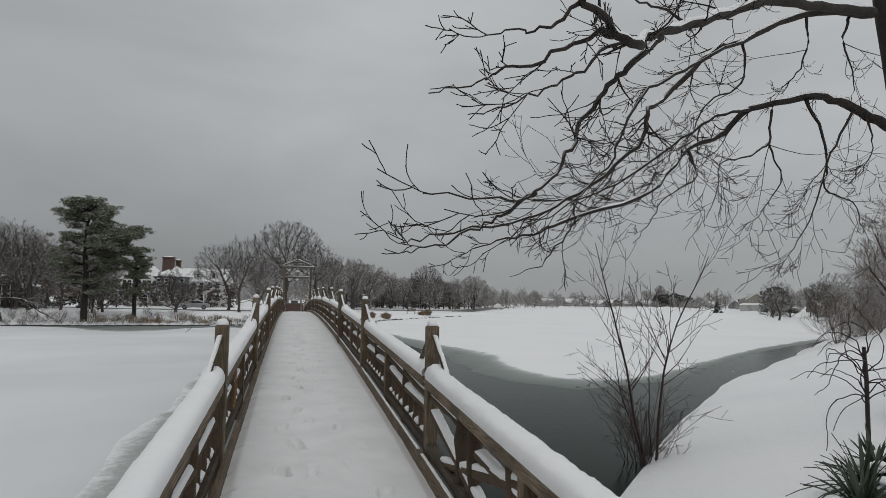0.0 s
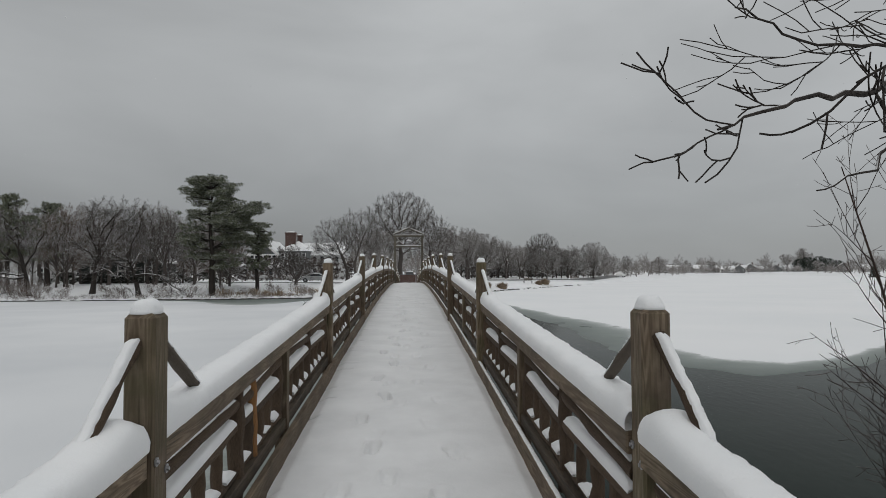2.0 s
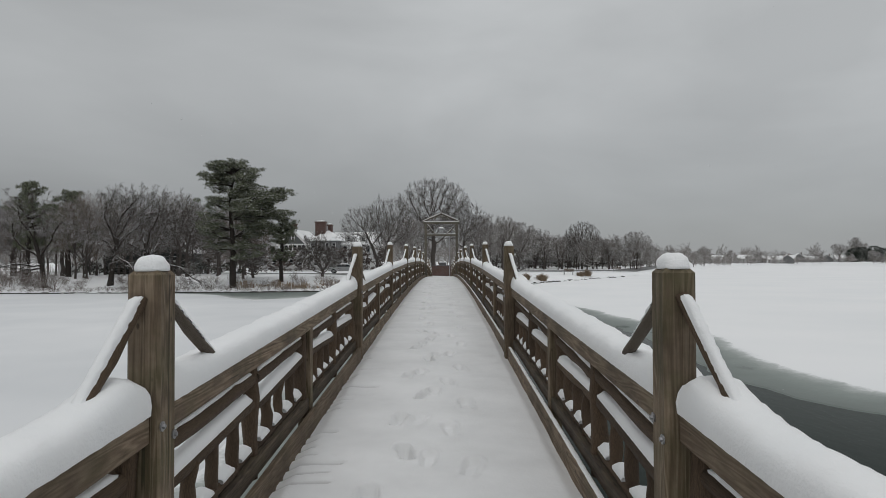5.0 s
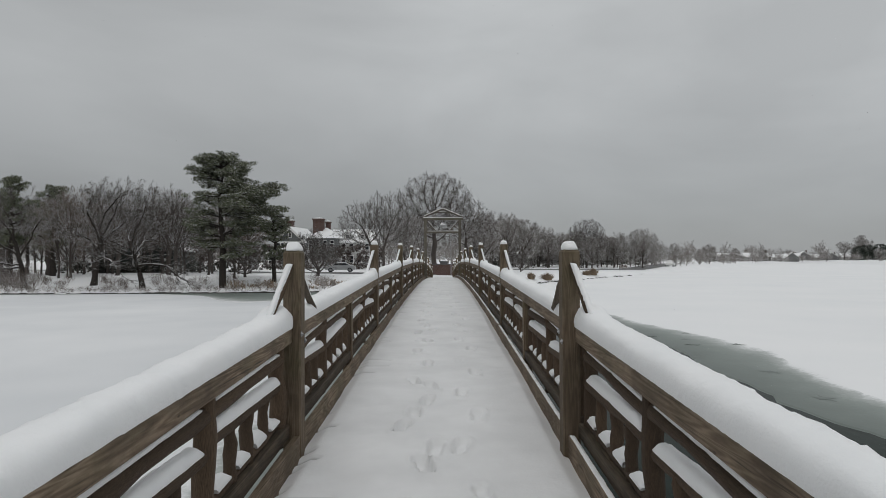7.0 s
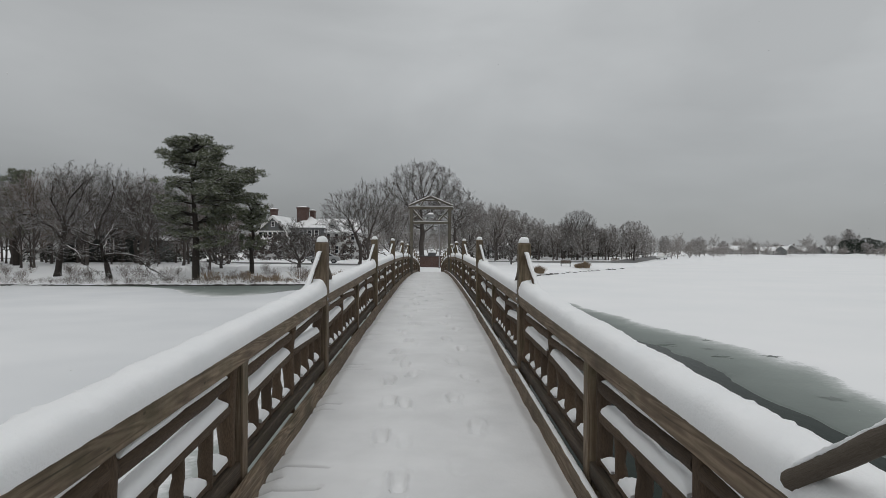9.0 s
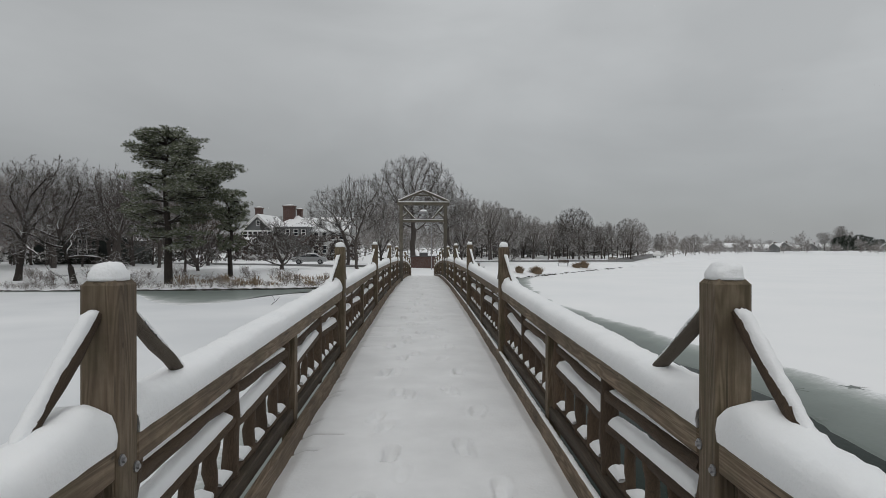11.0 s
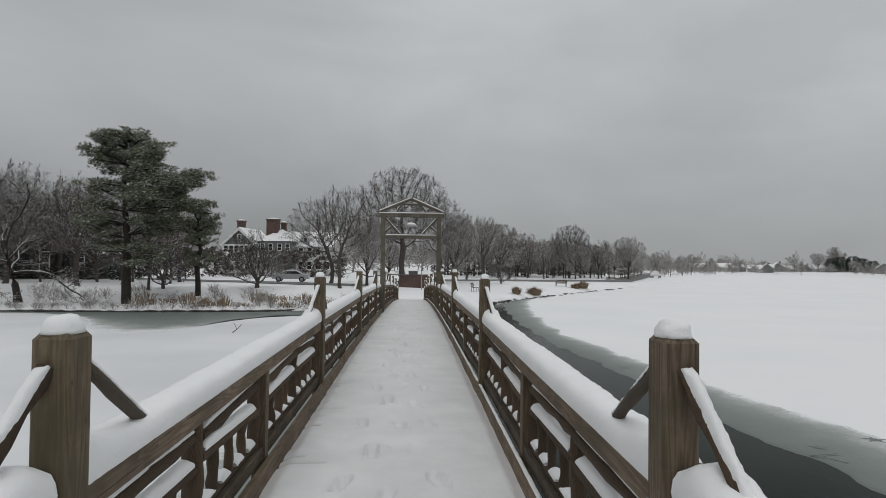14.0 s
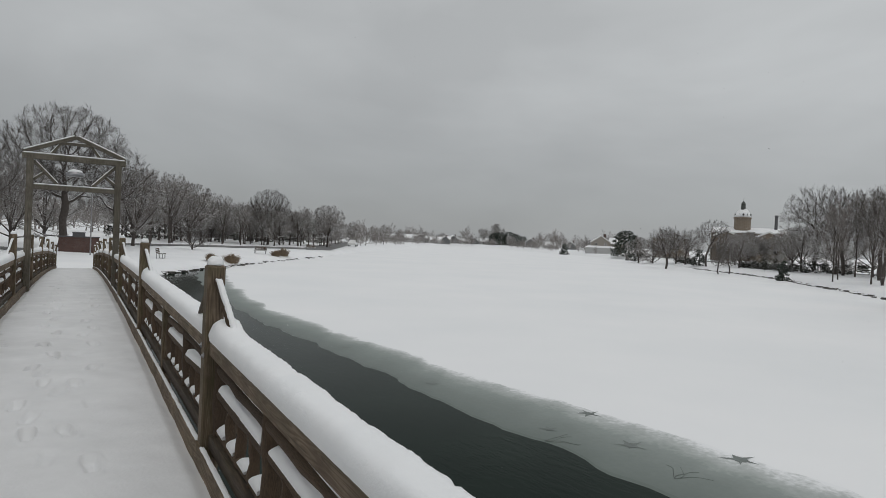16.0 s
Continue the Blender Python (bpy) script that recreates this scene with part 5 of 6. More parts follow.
    # the crown goes on above
    for k in range(6):
        a, z = k * 2.4, 6.6 + 0.45 * k
        p = Vector((-0.38, 0.05, z + 1.2)) + base
        o = Vector((math.cos(a), math.sin(a), 0))
        limb(0.09, 0.01, p, p + o * 1.2 + Vector((0, 0, 0.9)), p + o * 2.4 + Vector((0.2, 0, 1.5)), p + o * 3.4 + Vector((0.1, 0.3, 1.7)))
    mesh_object("trunk", tv, tf, BARK, t, smooth=True)
    mesh_object("crown", cv, cf, DARK_TWIG, t, smooth=True)
    mesh_object("branch_snow", sv, sf, SNOW, t, "ridges of fresh snow on the limbs", True)


near_tree()


def bank_shrub():
    r = random.Random(4)
    x, y = 5.75, 4.15
    s = empty("bare_shrub", x, y, float(ground_height(x, y)), 0, "leafless many-stemmed shrub on the snowy bank", "shrub")

    def stem(v, f, p, d, length, rad, lvl, kids):
        n = (9, 6, 5, 3)[lvl]
        pts, dirs = [p.copy()], [d]
        for i in range(n):
            d = (d + Vector((r.uniform(-0.13, 0.13), r.uniform(-0.13, 0.13), r.uniform(-0.04, 0.12)))).normalized()
            pts.append(pts[-1] + d * length / n)
            dirs.append(d)
        rr = [max(0.0032, rad * (1 - 0.8 * i / n)) for i in range(n + 1)]
        tube(v, f, pts, rr, (8, 5, 4, 3)[lvl], 0, None, False)
        if lvl >= 3:
            return
        for j in range(kids):
            u = r.uniform(0.22, 0.97) * n
            i = min(int(u), n - 1)
            q = pts[i].lerp(pts[i + 1], u - i)
            side = dirs[i].cross(Vector((r.uniform(-1, 1), r.uniform(-1, 1), r.uniform(-0.3, 0.3)))).normalized()
            a = radians(r.uniform(28, 62))
            stem(v, f, q, dirs[i] * math.cos(a) + side * math.sin(a), min(1.5, length * r.uniform(0.2, 0.42)), rr[i] * 0.5, lvl + 1, max(1, kids // 3))

    lead = [((-0.20, 0.05, 1), 4.0, 0.028, 15), ((-0.02, 0.0, 1), 3.8, 0.027, 14), ((0.12, 0.12, 1), 2.6, 0.016, 8), ((-0.36, 0.0, 1), 2.7, 0.015, 7)]
    for k in range(52):
        v, f = [], []
        p = Vector((r.uniform(-0.28, 0.28), r.uniform(-0.28, 0.28), -0.15))
        if k < len(lead):
            d, ln, rad, kids = lead[k]
            stem(v, f, p * 0.5, Vector(d).normalized(), ln, rad, 0, kids)
        else:
            az, out = r.uniform(0, 6.28), r.uniform(0.25, 1.0)
            d = Vector((math.cos(az) * out, math.sin(az) * out, 1)).normalized()
            stem(v, f, p, d, r.uniform(0.7, 1.7), r.uniform(0.005, 0.008), 1, 5)
        mesh_object("stem", v, f, SHRUB_BARK, s, smooth=True)


bank_shrub()


# ---- dry plants, arbour and pole on the near bank ----
YUCCA = plain("yucca_leaf", (0.035, 0.05, 0.03), 0.55)
STRAW = plain("dry_grass", (0.27, 0.205, 0.14), 0.9, 0, 0.35, 20)


def yucca(x, y, seed, size):
    r = random.Random(seed)
    z = float(ground_height(x, y))
    t = empty("yucca", x, y, z, 0, "spiky dark yucca clump weighed down by snow", "plant", "yuccas")
    for k in range(64):
        az, el = r.uniform(0, 6.28), r.uniform(0.05, 1.25)
        ln = size * r.uniform(0.7, 1.1)
        d = Vector((math.cos(az) * math.cos(el), math.sin(az) * math.cos(el), math.sin(el)))
        side = Vector((-math.sin(az), math.cos(az), 0)) * 0.022
        vs, fs = [], []
        n = 5
        for i in range(n + 1):
            u = i / n
            p = d * ln * u + Vector((0, 0, -0.45 * ln * u * u * math.cos(el) + 0.05))
            w = (1 - u) ** 0.6 * (0.6 + 0.8 * min(u * 4, 1))
            vs += [p + side * w, p + Vector((0, 0, -0.008)), p - side * w]
        for i in range(n):
            a = i * 3
            fs += [(a, a + 1, a + 4, a + 3), (a + 1, a + 2, a + 5, a + 4)]
        mesh_object("leaf", vs, fs, YUCCA, t)
    for k in range(7):
        a = r.uniform(0, 6.28)
        vs, fs = dome(r.uniform(0.06, 0.14), r.uniform(0.05, 0.1), r.uniform(0.05, 0.09), k + seed)
        c = mesh_object("snow_lump", vs, fs, SNOW, t, "lump of snow on the leaves", True)
        c.location = (math.cos(a) * size * 0.4, math.sin(a) * size * 0.4, 0.1 + r.uniform(0, 0.15))


yucca(4.75, -0.95, 5, 0.62)
yucca(5.35, -0.45, 6, 0.66)
yucca(5.05, -1.45, 8, 0.55)
yucca(5.9, -0.1, 9, 0.6)


def vine_arbour():
    r = random.Random(9)
    x, y = 7.05, 1.0
    t = empty("vine_trellis", x, y, float(ground_height(x, y)), 0, "leafless tangled vine on a dark stake", "vine")
    vs, fs = [], []
    tube(vs, fs, [Vector((0, 0, -0.2)), Vector((0.01, 0, 0.9)), Vector((0, 0.01, 1.3))], [0.03, 0.027, 0.024], 7, 0.08, r)
    mesh_object("stake", vs, fs, BARK, t)
    for k in range(20):
        vs, fs = [], []
        p = Vector((0, 0, r.uniform(0.5, 1.3)))
        d = Vector((r.uniform(-0.6, 1.0), r.uniform(-0.7, 0.3), r.uniform(0.2, 0.8))).normalized()
        pts = [p]
        for i in range(14):
            d = (d + Vector((r.uniform(-0.42, 0.42), r.uniform(-0.4, 0.4), r.uniform(-0.5, 0.26)))).normalized()
            pts.append(pts[-1] + d * r.uniform(0.06, 0.1))
        tube(vs, fs, pts, [0.007 * (1 - 0.7 * i / 14) + 0.002 for i in range(15)], 5, 0, None, False)
        mesh_object("vine_shoot", vs, fs, DARK_TWIG, t, smooth=True)


vine_arbour()
pole = empty("marker_pole", 10.75, 3.8, float(ground_height(10.75, 3.8)), 0, "thin dark marker pole standing in the snow", "pole")
bm = bmesh.new()
bmesh.ops.create_cone(bm, cap_ends=True, segments=8, radius1=0.03, radius2=0.026, depth=1.3, matrix=pose(0, 0, 0.5))
part("shaft", bm, BARK, pole)


# ---- brush, reeds and stones on the shores ----
for i in range(190):
    x = -60 + 59 * i / 190 + r_.uniform(-0.6, 0.6)
    y = 60.4 + 0.0008 * (x + 24) ** 2 + r_.uniform(0.1, 6.0)
    if x > -38 and i % 5 > 1:
        continue
    plant_brush(BRUSH[i % 3], x, y, r_.uniform(0.5, 1.5) if x > -34 else r_.uniform(0.8, 2.3), r_.uniform(0, 360), "leafless brown brush on the snowy bank", "bank brush", r_.uniform(0.8, 1.5))
for i in range(12):
    u = i / 12
    x, y = 29 + 18 * u + r_.uniform(-1, 1), 22.5 + 13 * u + r_.uniform(-1.5, 1.5)
    plant_brush(BRUSH[i % 3], x, y, r_.uniform(1.6, 3.6), r_.uniform(0, 360), "leafless brown brush on the steep bank", "slope brush", 1.2)
BROWN = [tree_template(120 + s, (BARK, TWIG_BROWN), height=8, trunk=0.4, trunk_r=0.12, limbs=10, kids=(8, 6, 4), levels=5, lo=8, hi=60, limb=0.5, low=0.2, twig=0.014, up=0.06) for s in range(2)]
for i, (x, y, h) in enumerate(((34, 21.5, 9.3), (38, 24, 8), (42, 29, 7.5), (36.5, 19, 8.5), (47, 36, 6.5), (52, 38, 8.5), (31, 15, 7))):
    plant(BROWN[i % 2], "bare_tree", x, y, h, i * 80, "reddish-brown bare tree on the near bank", group="near bank trees")


def grass_clump(x, y, radius, height, seed, label, name="grass_clump", blades=420, core=0.45):
    r = random.Random(seed)
    vs, fs = [], []
    for k in range(blades):
        a, q = r.uniform(0, 6.28), r.random() ** 0.5
        p = Vector((math.cos(a) * radius * core * q, math.sin(a) * radius * core * q, -0.05))
        out = Vector((math.cos(a), math.sin(a), 0)) * q * radius * r.uniform(0.3, 0.8)
        h = height * r.uniform(0.55, 1.05) * (1.1 - 0.4 * q)
        mid, tip = p + out * 0.4 + Vector((0, 0, h * 0.75)), p + out + Vector((0, 0, h * r.uniform(0.75, 1.0)))
        w = Vector((-math.sin(a), math.cos(a), 0)) * 0.02
        b = len(vs)
        vs += [p - w, p + w, mid + w, mid - w, tip]
        fs += [(b, b + 1, b + 2, b + 3), (b + 3, b + 2, b + 4)]
    ob = mesh_object(name, vs, fs, STRAW)
    ob.location = (x, y, float(ground_height(x, y)))
    tagged(ob, label, "grass", "dry grass clumps")


grass_clump(12.9, 81.5, 1.3, 1.1, 1, "rounded clump of dry tan ornamental grass on the point")
grass_clump(10.6, 79.2, 0.8, 1.0, 2, "small clump of dry tan ornamental grass")
grass_clump(22.3, 96.8, 1.3, 1.2, 3, "clump of dry tan grass at the tip of the point")
grass_clump(21.0, 95.5, 1.0, 0.9, 4, "clump of dry tan grass at the tip of the point")
for i in range(26):
    grass_clump(-19.5 + 15.5 * i / 26 + r_.uniform(-0.7, 0.7), 61.6 + r_.uniform(0, 4.5), r_.uniform(0.5, 1.5), r_.uniform(0.4, 1.0), 20 + i, "thin dry tan reeds on the snowy lake bank", "reeds", 60, 0.9)
for i in range(130):
    x = -58 + 57 * i / 130 + r_.uniform(-0.3, 0.3)
    y = float(np.interp(x, (-85, -48, -34, -24, -14, -5, 1.5), (57, 59.4, 58.6, 59, 60, 62.4, 64.4))) + r_.uniform(0.1, 0.9)
    plant_brush(BRUSH[i % 3], x, y, r_.uniform(0.25, 0.75), r_.uniform(0, 360), "low brown brush overhanging the icy shore", "shore brush", r_.uniform(1.2, 2.2))


def stone_mesh(seed):
    r = random.Random(seed)
    bm = bmesh.new()
    bmesh.ops.create_icosphere(bm, subdivisions=1, radius=1.0)
    for v in bm.verts:
        v.co *= r.uniform(0.75, 1.15)
        v.co.z *= 0.6
    me = bpy.data.meshes.new("stone")
    bm.to_mesh(me)
    bm.free()
    return me


ROCK = bark_material("snowy_stone", (0.05, 0.046, 0.042), (0.13, 0.12, 0.11), 0.95, 0.55)


def joined(name, templates, places, mat, label, category):
    """Many alike small pieces in one mesh: places are (x, y, z, scale, turn)."""
    vs, fs, base = [], [], 0
    data = []
    for me in templates:
        co = np.empty(len(me.vertices) * 3)
        me.vertices.foreach_get("co", co)
        data.append((co.reshape(-1, 3), [tuple(p.vertices) for p in me.polygons]))
    for i, (x, y, z, s, a) in enumerate(places):
        co, polys = data[i % len(data)]
        c, n = math.cos(a), math.sin(a)
        out = np.stack([(co[:, 0] * c - co[:, 1] * n) * s + x, (co[:, 0] * n + co[:, 1] * c) * s + y, co[:, 2] * s + z], 1)
        vs.append(out)
        fs += [tuple(k + base for k in p) for p in polys]
        base += len(co)
    ob = mesh_object(name, np.concatenate(vs).tolist(), fs, mat)
    return tagged(ob, label, category, kind="stuff")


stones = [stone_mesh(s) for s in range(5)]
places = []
for line, gap, size in (([(1.5, 65), (5.5, 69), (9.5, 75.5), (15.5, 84.5), (22.5, 95), (31, 107)], 0.45, 0.26),
                        ([(61, 45.8), (68, 52.3), (75, 60), (84, 68.4), (93, 79.4), (104, 98)], 0.5, 0.35)):
    pts = resample(line, int(sum(math.dist(a, b) for a, b in zip(line, line[1:])) / gap))
    for x, y in pts:
        if r_.random() < 0.8:
            places.append((x + r_.uniform(-0.3, 0.3), y + r_.uniform(-0.3, 0.3), r_.uniform(-0.02, 0.12), size * r_.uniform(0.5, 1.3), r_.uniform(0, 6.28)))


def bank_edge():
    """Undercut dark earth and roots along the waterline of the far bank."""
    r = random.Random(12)
    vs, fs = [], []
    line = resample([(1.2, 64.5), (-5, 62.45), (-14, 60.05), (-24, 59.05), (-34, 58.65), (-48, 59.45), (-85, 57.05)], 260)
    pts = [Vector((x + r.uniform(-0.1, 0.1), y + 0.25 * math.sin(0.7 * x) + r.uniform(-0.12, 0.12), r.uniform(-0.01, 0.04))) for x, y in line]
    tube(vs, fs, pts, [r.uniform(0.06, 0.15) for _ in pts], 7, 0.15, r)
    tagged(mesh_object("bank_edge", vs, fs, ROCK, smooth=True), "dark undercut earth edge along the snowy bank", "bank", kind="structure")


bank_edge()
joined("shore_stones", stones, places, ROCK, "dark wet stones with snow caps edging the lake", "stones")

# ---- the wood on the horizon ----
low_poly = [grow(200 + s, height=11, trunk=0.4, trunk_r=0.22, limbs=9, kids=(6, 5), levels=4, lo=8, hi=75, limb=0.5, low=0.3, twig=0.06, up=0.04) for s in range(3)]
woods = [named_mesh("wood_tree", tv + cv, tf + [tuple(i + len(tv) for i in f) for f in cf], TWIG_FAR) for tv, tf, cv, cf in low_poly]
places = []
while len(places) < 330:
    a, d = radians(r_.uniform(-62, 88)), r_.uniform(165, 430) if len(places) > 90 else r_.uniform(130, 200)
    x, y = d * math.sin(a), 15 + d * math.cos(a)
    if len(places) <= 90 and x > 5:
        continue
    if float(shore_distance(np.array([x]), np.array([y]))[0]) > 9:
        places.append((x, y, float(ground_height(x, y)) - 0.2, r_.uniform(0.7, 1.0), r_.uniform(0, 6.28)))
for x, y in resample([(152, 168), (165, 222), (176, 264), (172, 292), (140, 268), (78.6, 176), (46, 131)], 420):
    a, d = r_.uniform(0, 6.28), r_.uniform(5, 42)
    x, y = x + d * math.sin(a), y + d * abs(math.cos(a)) * 0.8
    if float(shore_distance(np.array([x]), np.array([y]))[0]) > 4:
        places.append((x, y, float(ground_height(x, y)) - 0.2, r_.uniform(0.18, 0.5), r_.uniform(0, 6.28)))
# the distance haze is in the pale twig colour itself
joined("far_wood", woods, places, TWIG_FAR, "grey bare woods with snow haze put into their pale colour", "trees")


# ---- buildings ----
def brick_material(name, a, b_, mortar, scale=4.0):
    m, nt, b = material(name, 0.85)
    c = nt.nodes.new("ShaderNodeTexCoord")
    t = nt.nodes.new("ShaderNodeTexBrick")
    mp = nt.nodes.new("ShaderNodeMapping")
    mp.inputs["Rotation"].default_value = (radians(90), 0, 0)
    nt.links.new(c.outputs["Object"], mp.inputs[0])
    nt.links.new(mp.outputs[0], t.inputs["Vector"])
    t.inputs["Color1"].default_value, t.inputs["Color2"].default_value, t.inputs["Mortar"].default_value = (*a, 1), (*b_, 1), (*mortar, 1)
    t.inputs["Scale"].default_value = scale
    n = noise_tex(nt, 1.5, 5)
    nt.links.new(mixed(nt, maprange(nt, n, 0.4, 0.7, 0, 0.4), t.outputs["Color"], tuple(0.5 * v for v in a)), b.inputs["Base Color"])
    return m


BRICK = brick_material("red_brick", (0.12, 0.062, 0.05), (0.085, 0.046, 0.038), (0.15, 0.135, 0.125))
TAN_BRICK = brick_material("tan_brick", (0.25, 0.20, 0.15), (0.20, 0.16, 0.12), (0.27, 0.24, 0.20))
SHINGLE = plain("grey_shingle", (0.16, 0.165, 0.165), 0.85, 0, 0.3, 6)
GREEN_BOARD = plain("dark_green_clapboard", (0.035, 0.042, 0.038), 0.75, 0, 0.3, 4)
WHITE_BOARD = plain("pale_clapboard", (0.46, 0.46, 0.455), 0.7, 0, 0.1, 4)
TAN_WALL = plain("tan_stucco", (0.32, 0.295, 0.26), 0.8, 0, 0.15, 3)
TRIM = plain("white_trim", (0.72, 0.72, 0.71), 0.6, 0, 0.06, 6)
PANE = plain("dark_window_pane", (0.03, 0.033, 0.036), 0.15, 0, 0.2, 2)
ROOF_SNOW = snow_material("roof_snow", (0.78, 0.79, 0.80), (0.88, 0.885, 0.89), 20, 0.6)
SLATE = plain("grey_slate", (0.10, 0.10, 0.105), 0.7, 0, 0.25, 5)
COPPER = plain("dark_copper", (0.07, 0.075, 0.07), 0.6, 0.2, 0.3, 3)
HEDGE = needle_material("hedge_leaf", (0.02, 0.022, 0.017), (0.06, 0.058, 0.045), 0.7)


def gable_block(parent, x0, x1, y0, y1, z0, zw, zr, axis, wall, over=0.35, roof=None):
    """A storeyed block with a pitched, snow-covered roof; axis: the ridge's direction."""
    bm = bmesh.new()
    xm, ym = (x0 + x1) / 2, (y0 + y1) / 2
    lo = [bm.verts.new(p) for p in ((x0, y0, z0), (x1, y0, z0), (x1, y1, z0), (x0, y1, z0))]
    hi = [bm.verts.new(p) for p in ((x0, y0, zw), (x1, y0, zw), (x1, y1, zw), (x0, y1, zw))]
    if axis == "x":
        ra, rb = bm.verts.new((x0, ym, zr)), bm.verts.new((x1, ym, zr))
        bm.faces.new([lo[0], lo[1], hi[1], hi[0]])
        bm.faces.new([lo[2], lo[3], hi[3], hi[2]])
        bm.faces.new([lo[1], lo[2], hi[2], rb, hi[1]])
        bm.faces.new([lo[3], lo[0], hi[0], ra, hi[3]])
    else:
        ra, rb = bm.verts.new((xm, y0, zr)), bm.verts.new((xm, y1, zr))
        bm.faces.new([lo[0], lo[1], hi[1], ra, hi[0]])
        bm.faces.new([lo[2], lo[3], hi[3], rb, hi[2]])
        bm.faces.new([lo[1], lo[2], hi[2], hi[1]])
        bm.faces.new([lo[3], lo[0], hi[0], hi[3]])
    part("wall", bm, wall, parent)
    slope = (zr - zw) / ((y1 - y0) / 2 if axis == "x" else (x1 - x0) / 2)
    drop = over * slope
    for s in (-1, 1):
        bm = bmesh.new()
        if axis == "x":
            e = ym + s * ((y1 - y0) / 2 + over)
            quad = [(x0 - over, ym, zr), (x1 + over, ym, zr), (x1 + over, e, zw - drop), (x0 - over, e, zw - drop)]
        else:
            e = xm + s * ((x1 - x0) / 2 + over)
            quad = [(xm, y0 - over, zr), (xm, y1 + over, zr), (e, y1 + over, zw - drop), (e, y0 - over, zw - drop)]
        a = [bm.verts.new((p[0], p[1], p[2] + 0.02)) for p in quad]
        b = [bm.verts.new((p[0], p[1], p[2] + 0.27)) for p in quad]
        bm.faces.new(a)
        bm.faces.new(b)
        for i in range(4):
            bm.faces.new([a[i], a[(i + 1) % 4], b[(i + 1) % 4], b[i]])
        part("roof", bm, roof or ROOF_SNOW, parent, "pitched roof under snow")
        if axis == "y":  # bargeboards on the front gable
            bm = bmesh.new()
            L = math.hypot((x1 - x0) / 2 + over, zr - zw + drop)
            ang = math.atan2(zr - zw + drop, (x1 - x0) / 2 + over)
            box(bm, (-L, -0.08, -0.28), (0.05, 0.08, 0.0), 0, Matrix.Translation((xm, y0 - over - 0.05, zr)) @ Matrix.Scale(-s, 4, Vector((1, 0, 0))) @ Matrix.Rotation(-ang, 4, "Y"))
            part("bargeboard", bm, TRIM, parent)


def hip_block(parent, x0, x1, y0, y1, z0, zw, zr, wall, over=0.5):
    bm = bmesh.new()
    box(bm, (x0, y0, z0), (x1, y1, zw))
    part("wall", bm, wall, parent)
    bm = bmesh.new()
    q = [bm.verts.new(p) for p in ((x0 - over, y0 - over, zw), (x1 + over, y0 - over, zw), (x1 + over, y1 + over, zw), (x0 - over, y1 + over, zw))]
    inset = min(x1 - x0, y1 - y0) / 2
    t = [bm.verts.new(p) for p in ((x0 + inset - 0.01, (y0 + y1) / 2, zr), (x1 - inset + 0.01, (y0 + y1) / 2, zr))]
    bm.faces.new([q[0], q[1], t[1], t[0]])
    bm.faces.new([q[1], q[2], t[1]])
    bm.faces.new([q[2], q[3], t[0], t[1]])
    bm.faces.new([q[3], q[0], t[0]])
    bm.faces.new(q)
    part("roof", bm, ROOF_SNOW, parent, "hipped roof under snow")


def window(parent, x, y, z, w, h, name="window", trim=None):
    """A framed window in a wall that faces local -y."""
    bm = bmesh.new()
    f = 0.12
    for lo, hi in (((-w / 2 - f, z - h / 2 - f), (w / 2 + f, z - h / 2)), ((-w / 2 - f, z + h / 2), (w / 2 + f, z + h / 2 + f)), ((-w / 2 - f, z - h / 2), (-w / 2, z + h / 2)),
                   ((w / 2, z - h / 2), (w / 2 + f, z + h / 2)), ((-w / 2, z - 0.04), (w / 2, z + 0.04))):
        box(bm, (x + lo[0], y - 0.09, lo[1]), (x + hi[0], y + 0.03, hi[1]))
    fr = part(name, bm, trim or TRIM, parent)
    bm = bmesh.new()
    box(bm, (x - w / 2, y - 0.03, z - h / 2), (x + w / 2, y + 0.0, z + h / 2))
    part("pane", bm, PANE, fr)
    return fr


def chimney(parent, x, y, z0, z1, w, d, mat=None):
    bm = bmesh.new()
    box(bm, (x - w / 2, y - d / 2, z0), (x + w / 2, y + d / 2, z1 - 0.3))
    box(bm, (x - w / 2 - 0.12, y - d / 2 - 0.12, z1 - 0.3), (x + w / 2 + 0.12, y + d / 2 + 0.12, z1))
    c = part("chimney", bm, mat or BRICK, parent, "tall red brick chimney")
    vs, fs = dome(w / 2 + 0.05, d / 2 + 0.05, 0.28, x)
    s = mesh_object("snow_cap", vs, fs, ROOF_SNOW, c, "", True)
    s.location = (x, y, z1 - 0.01)


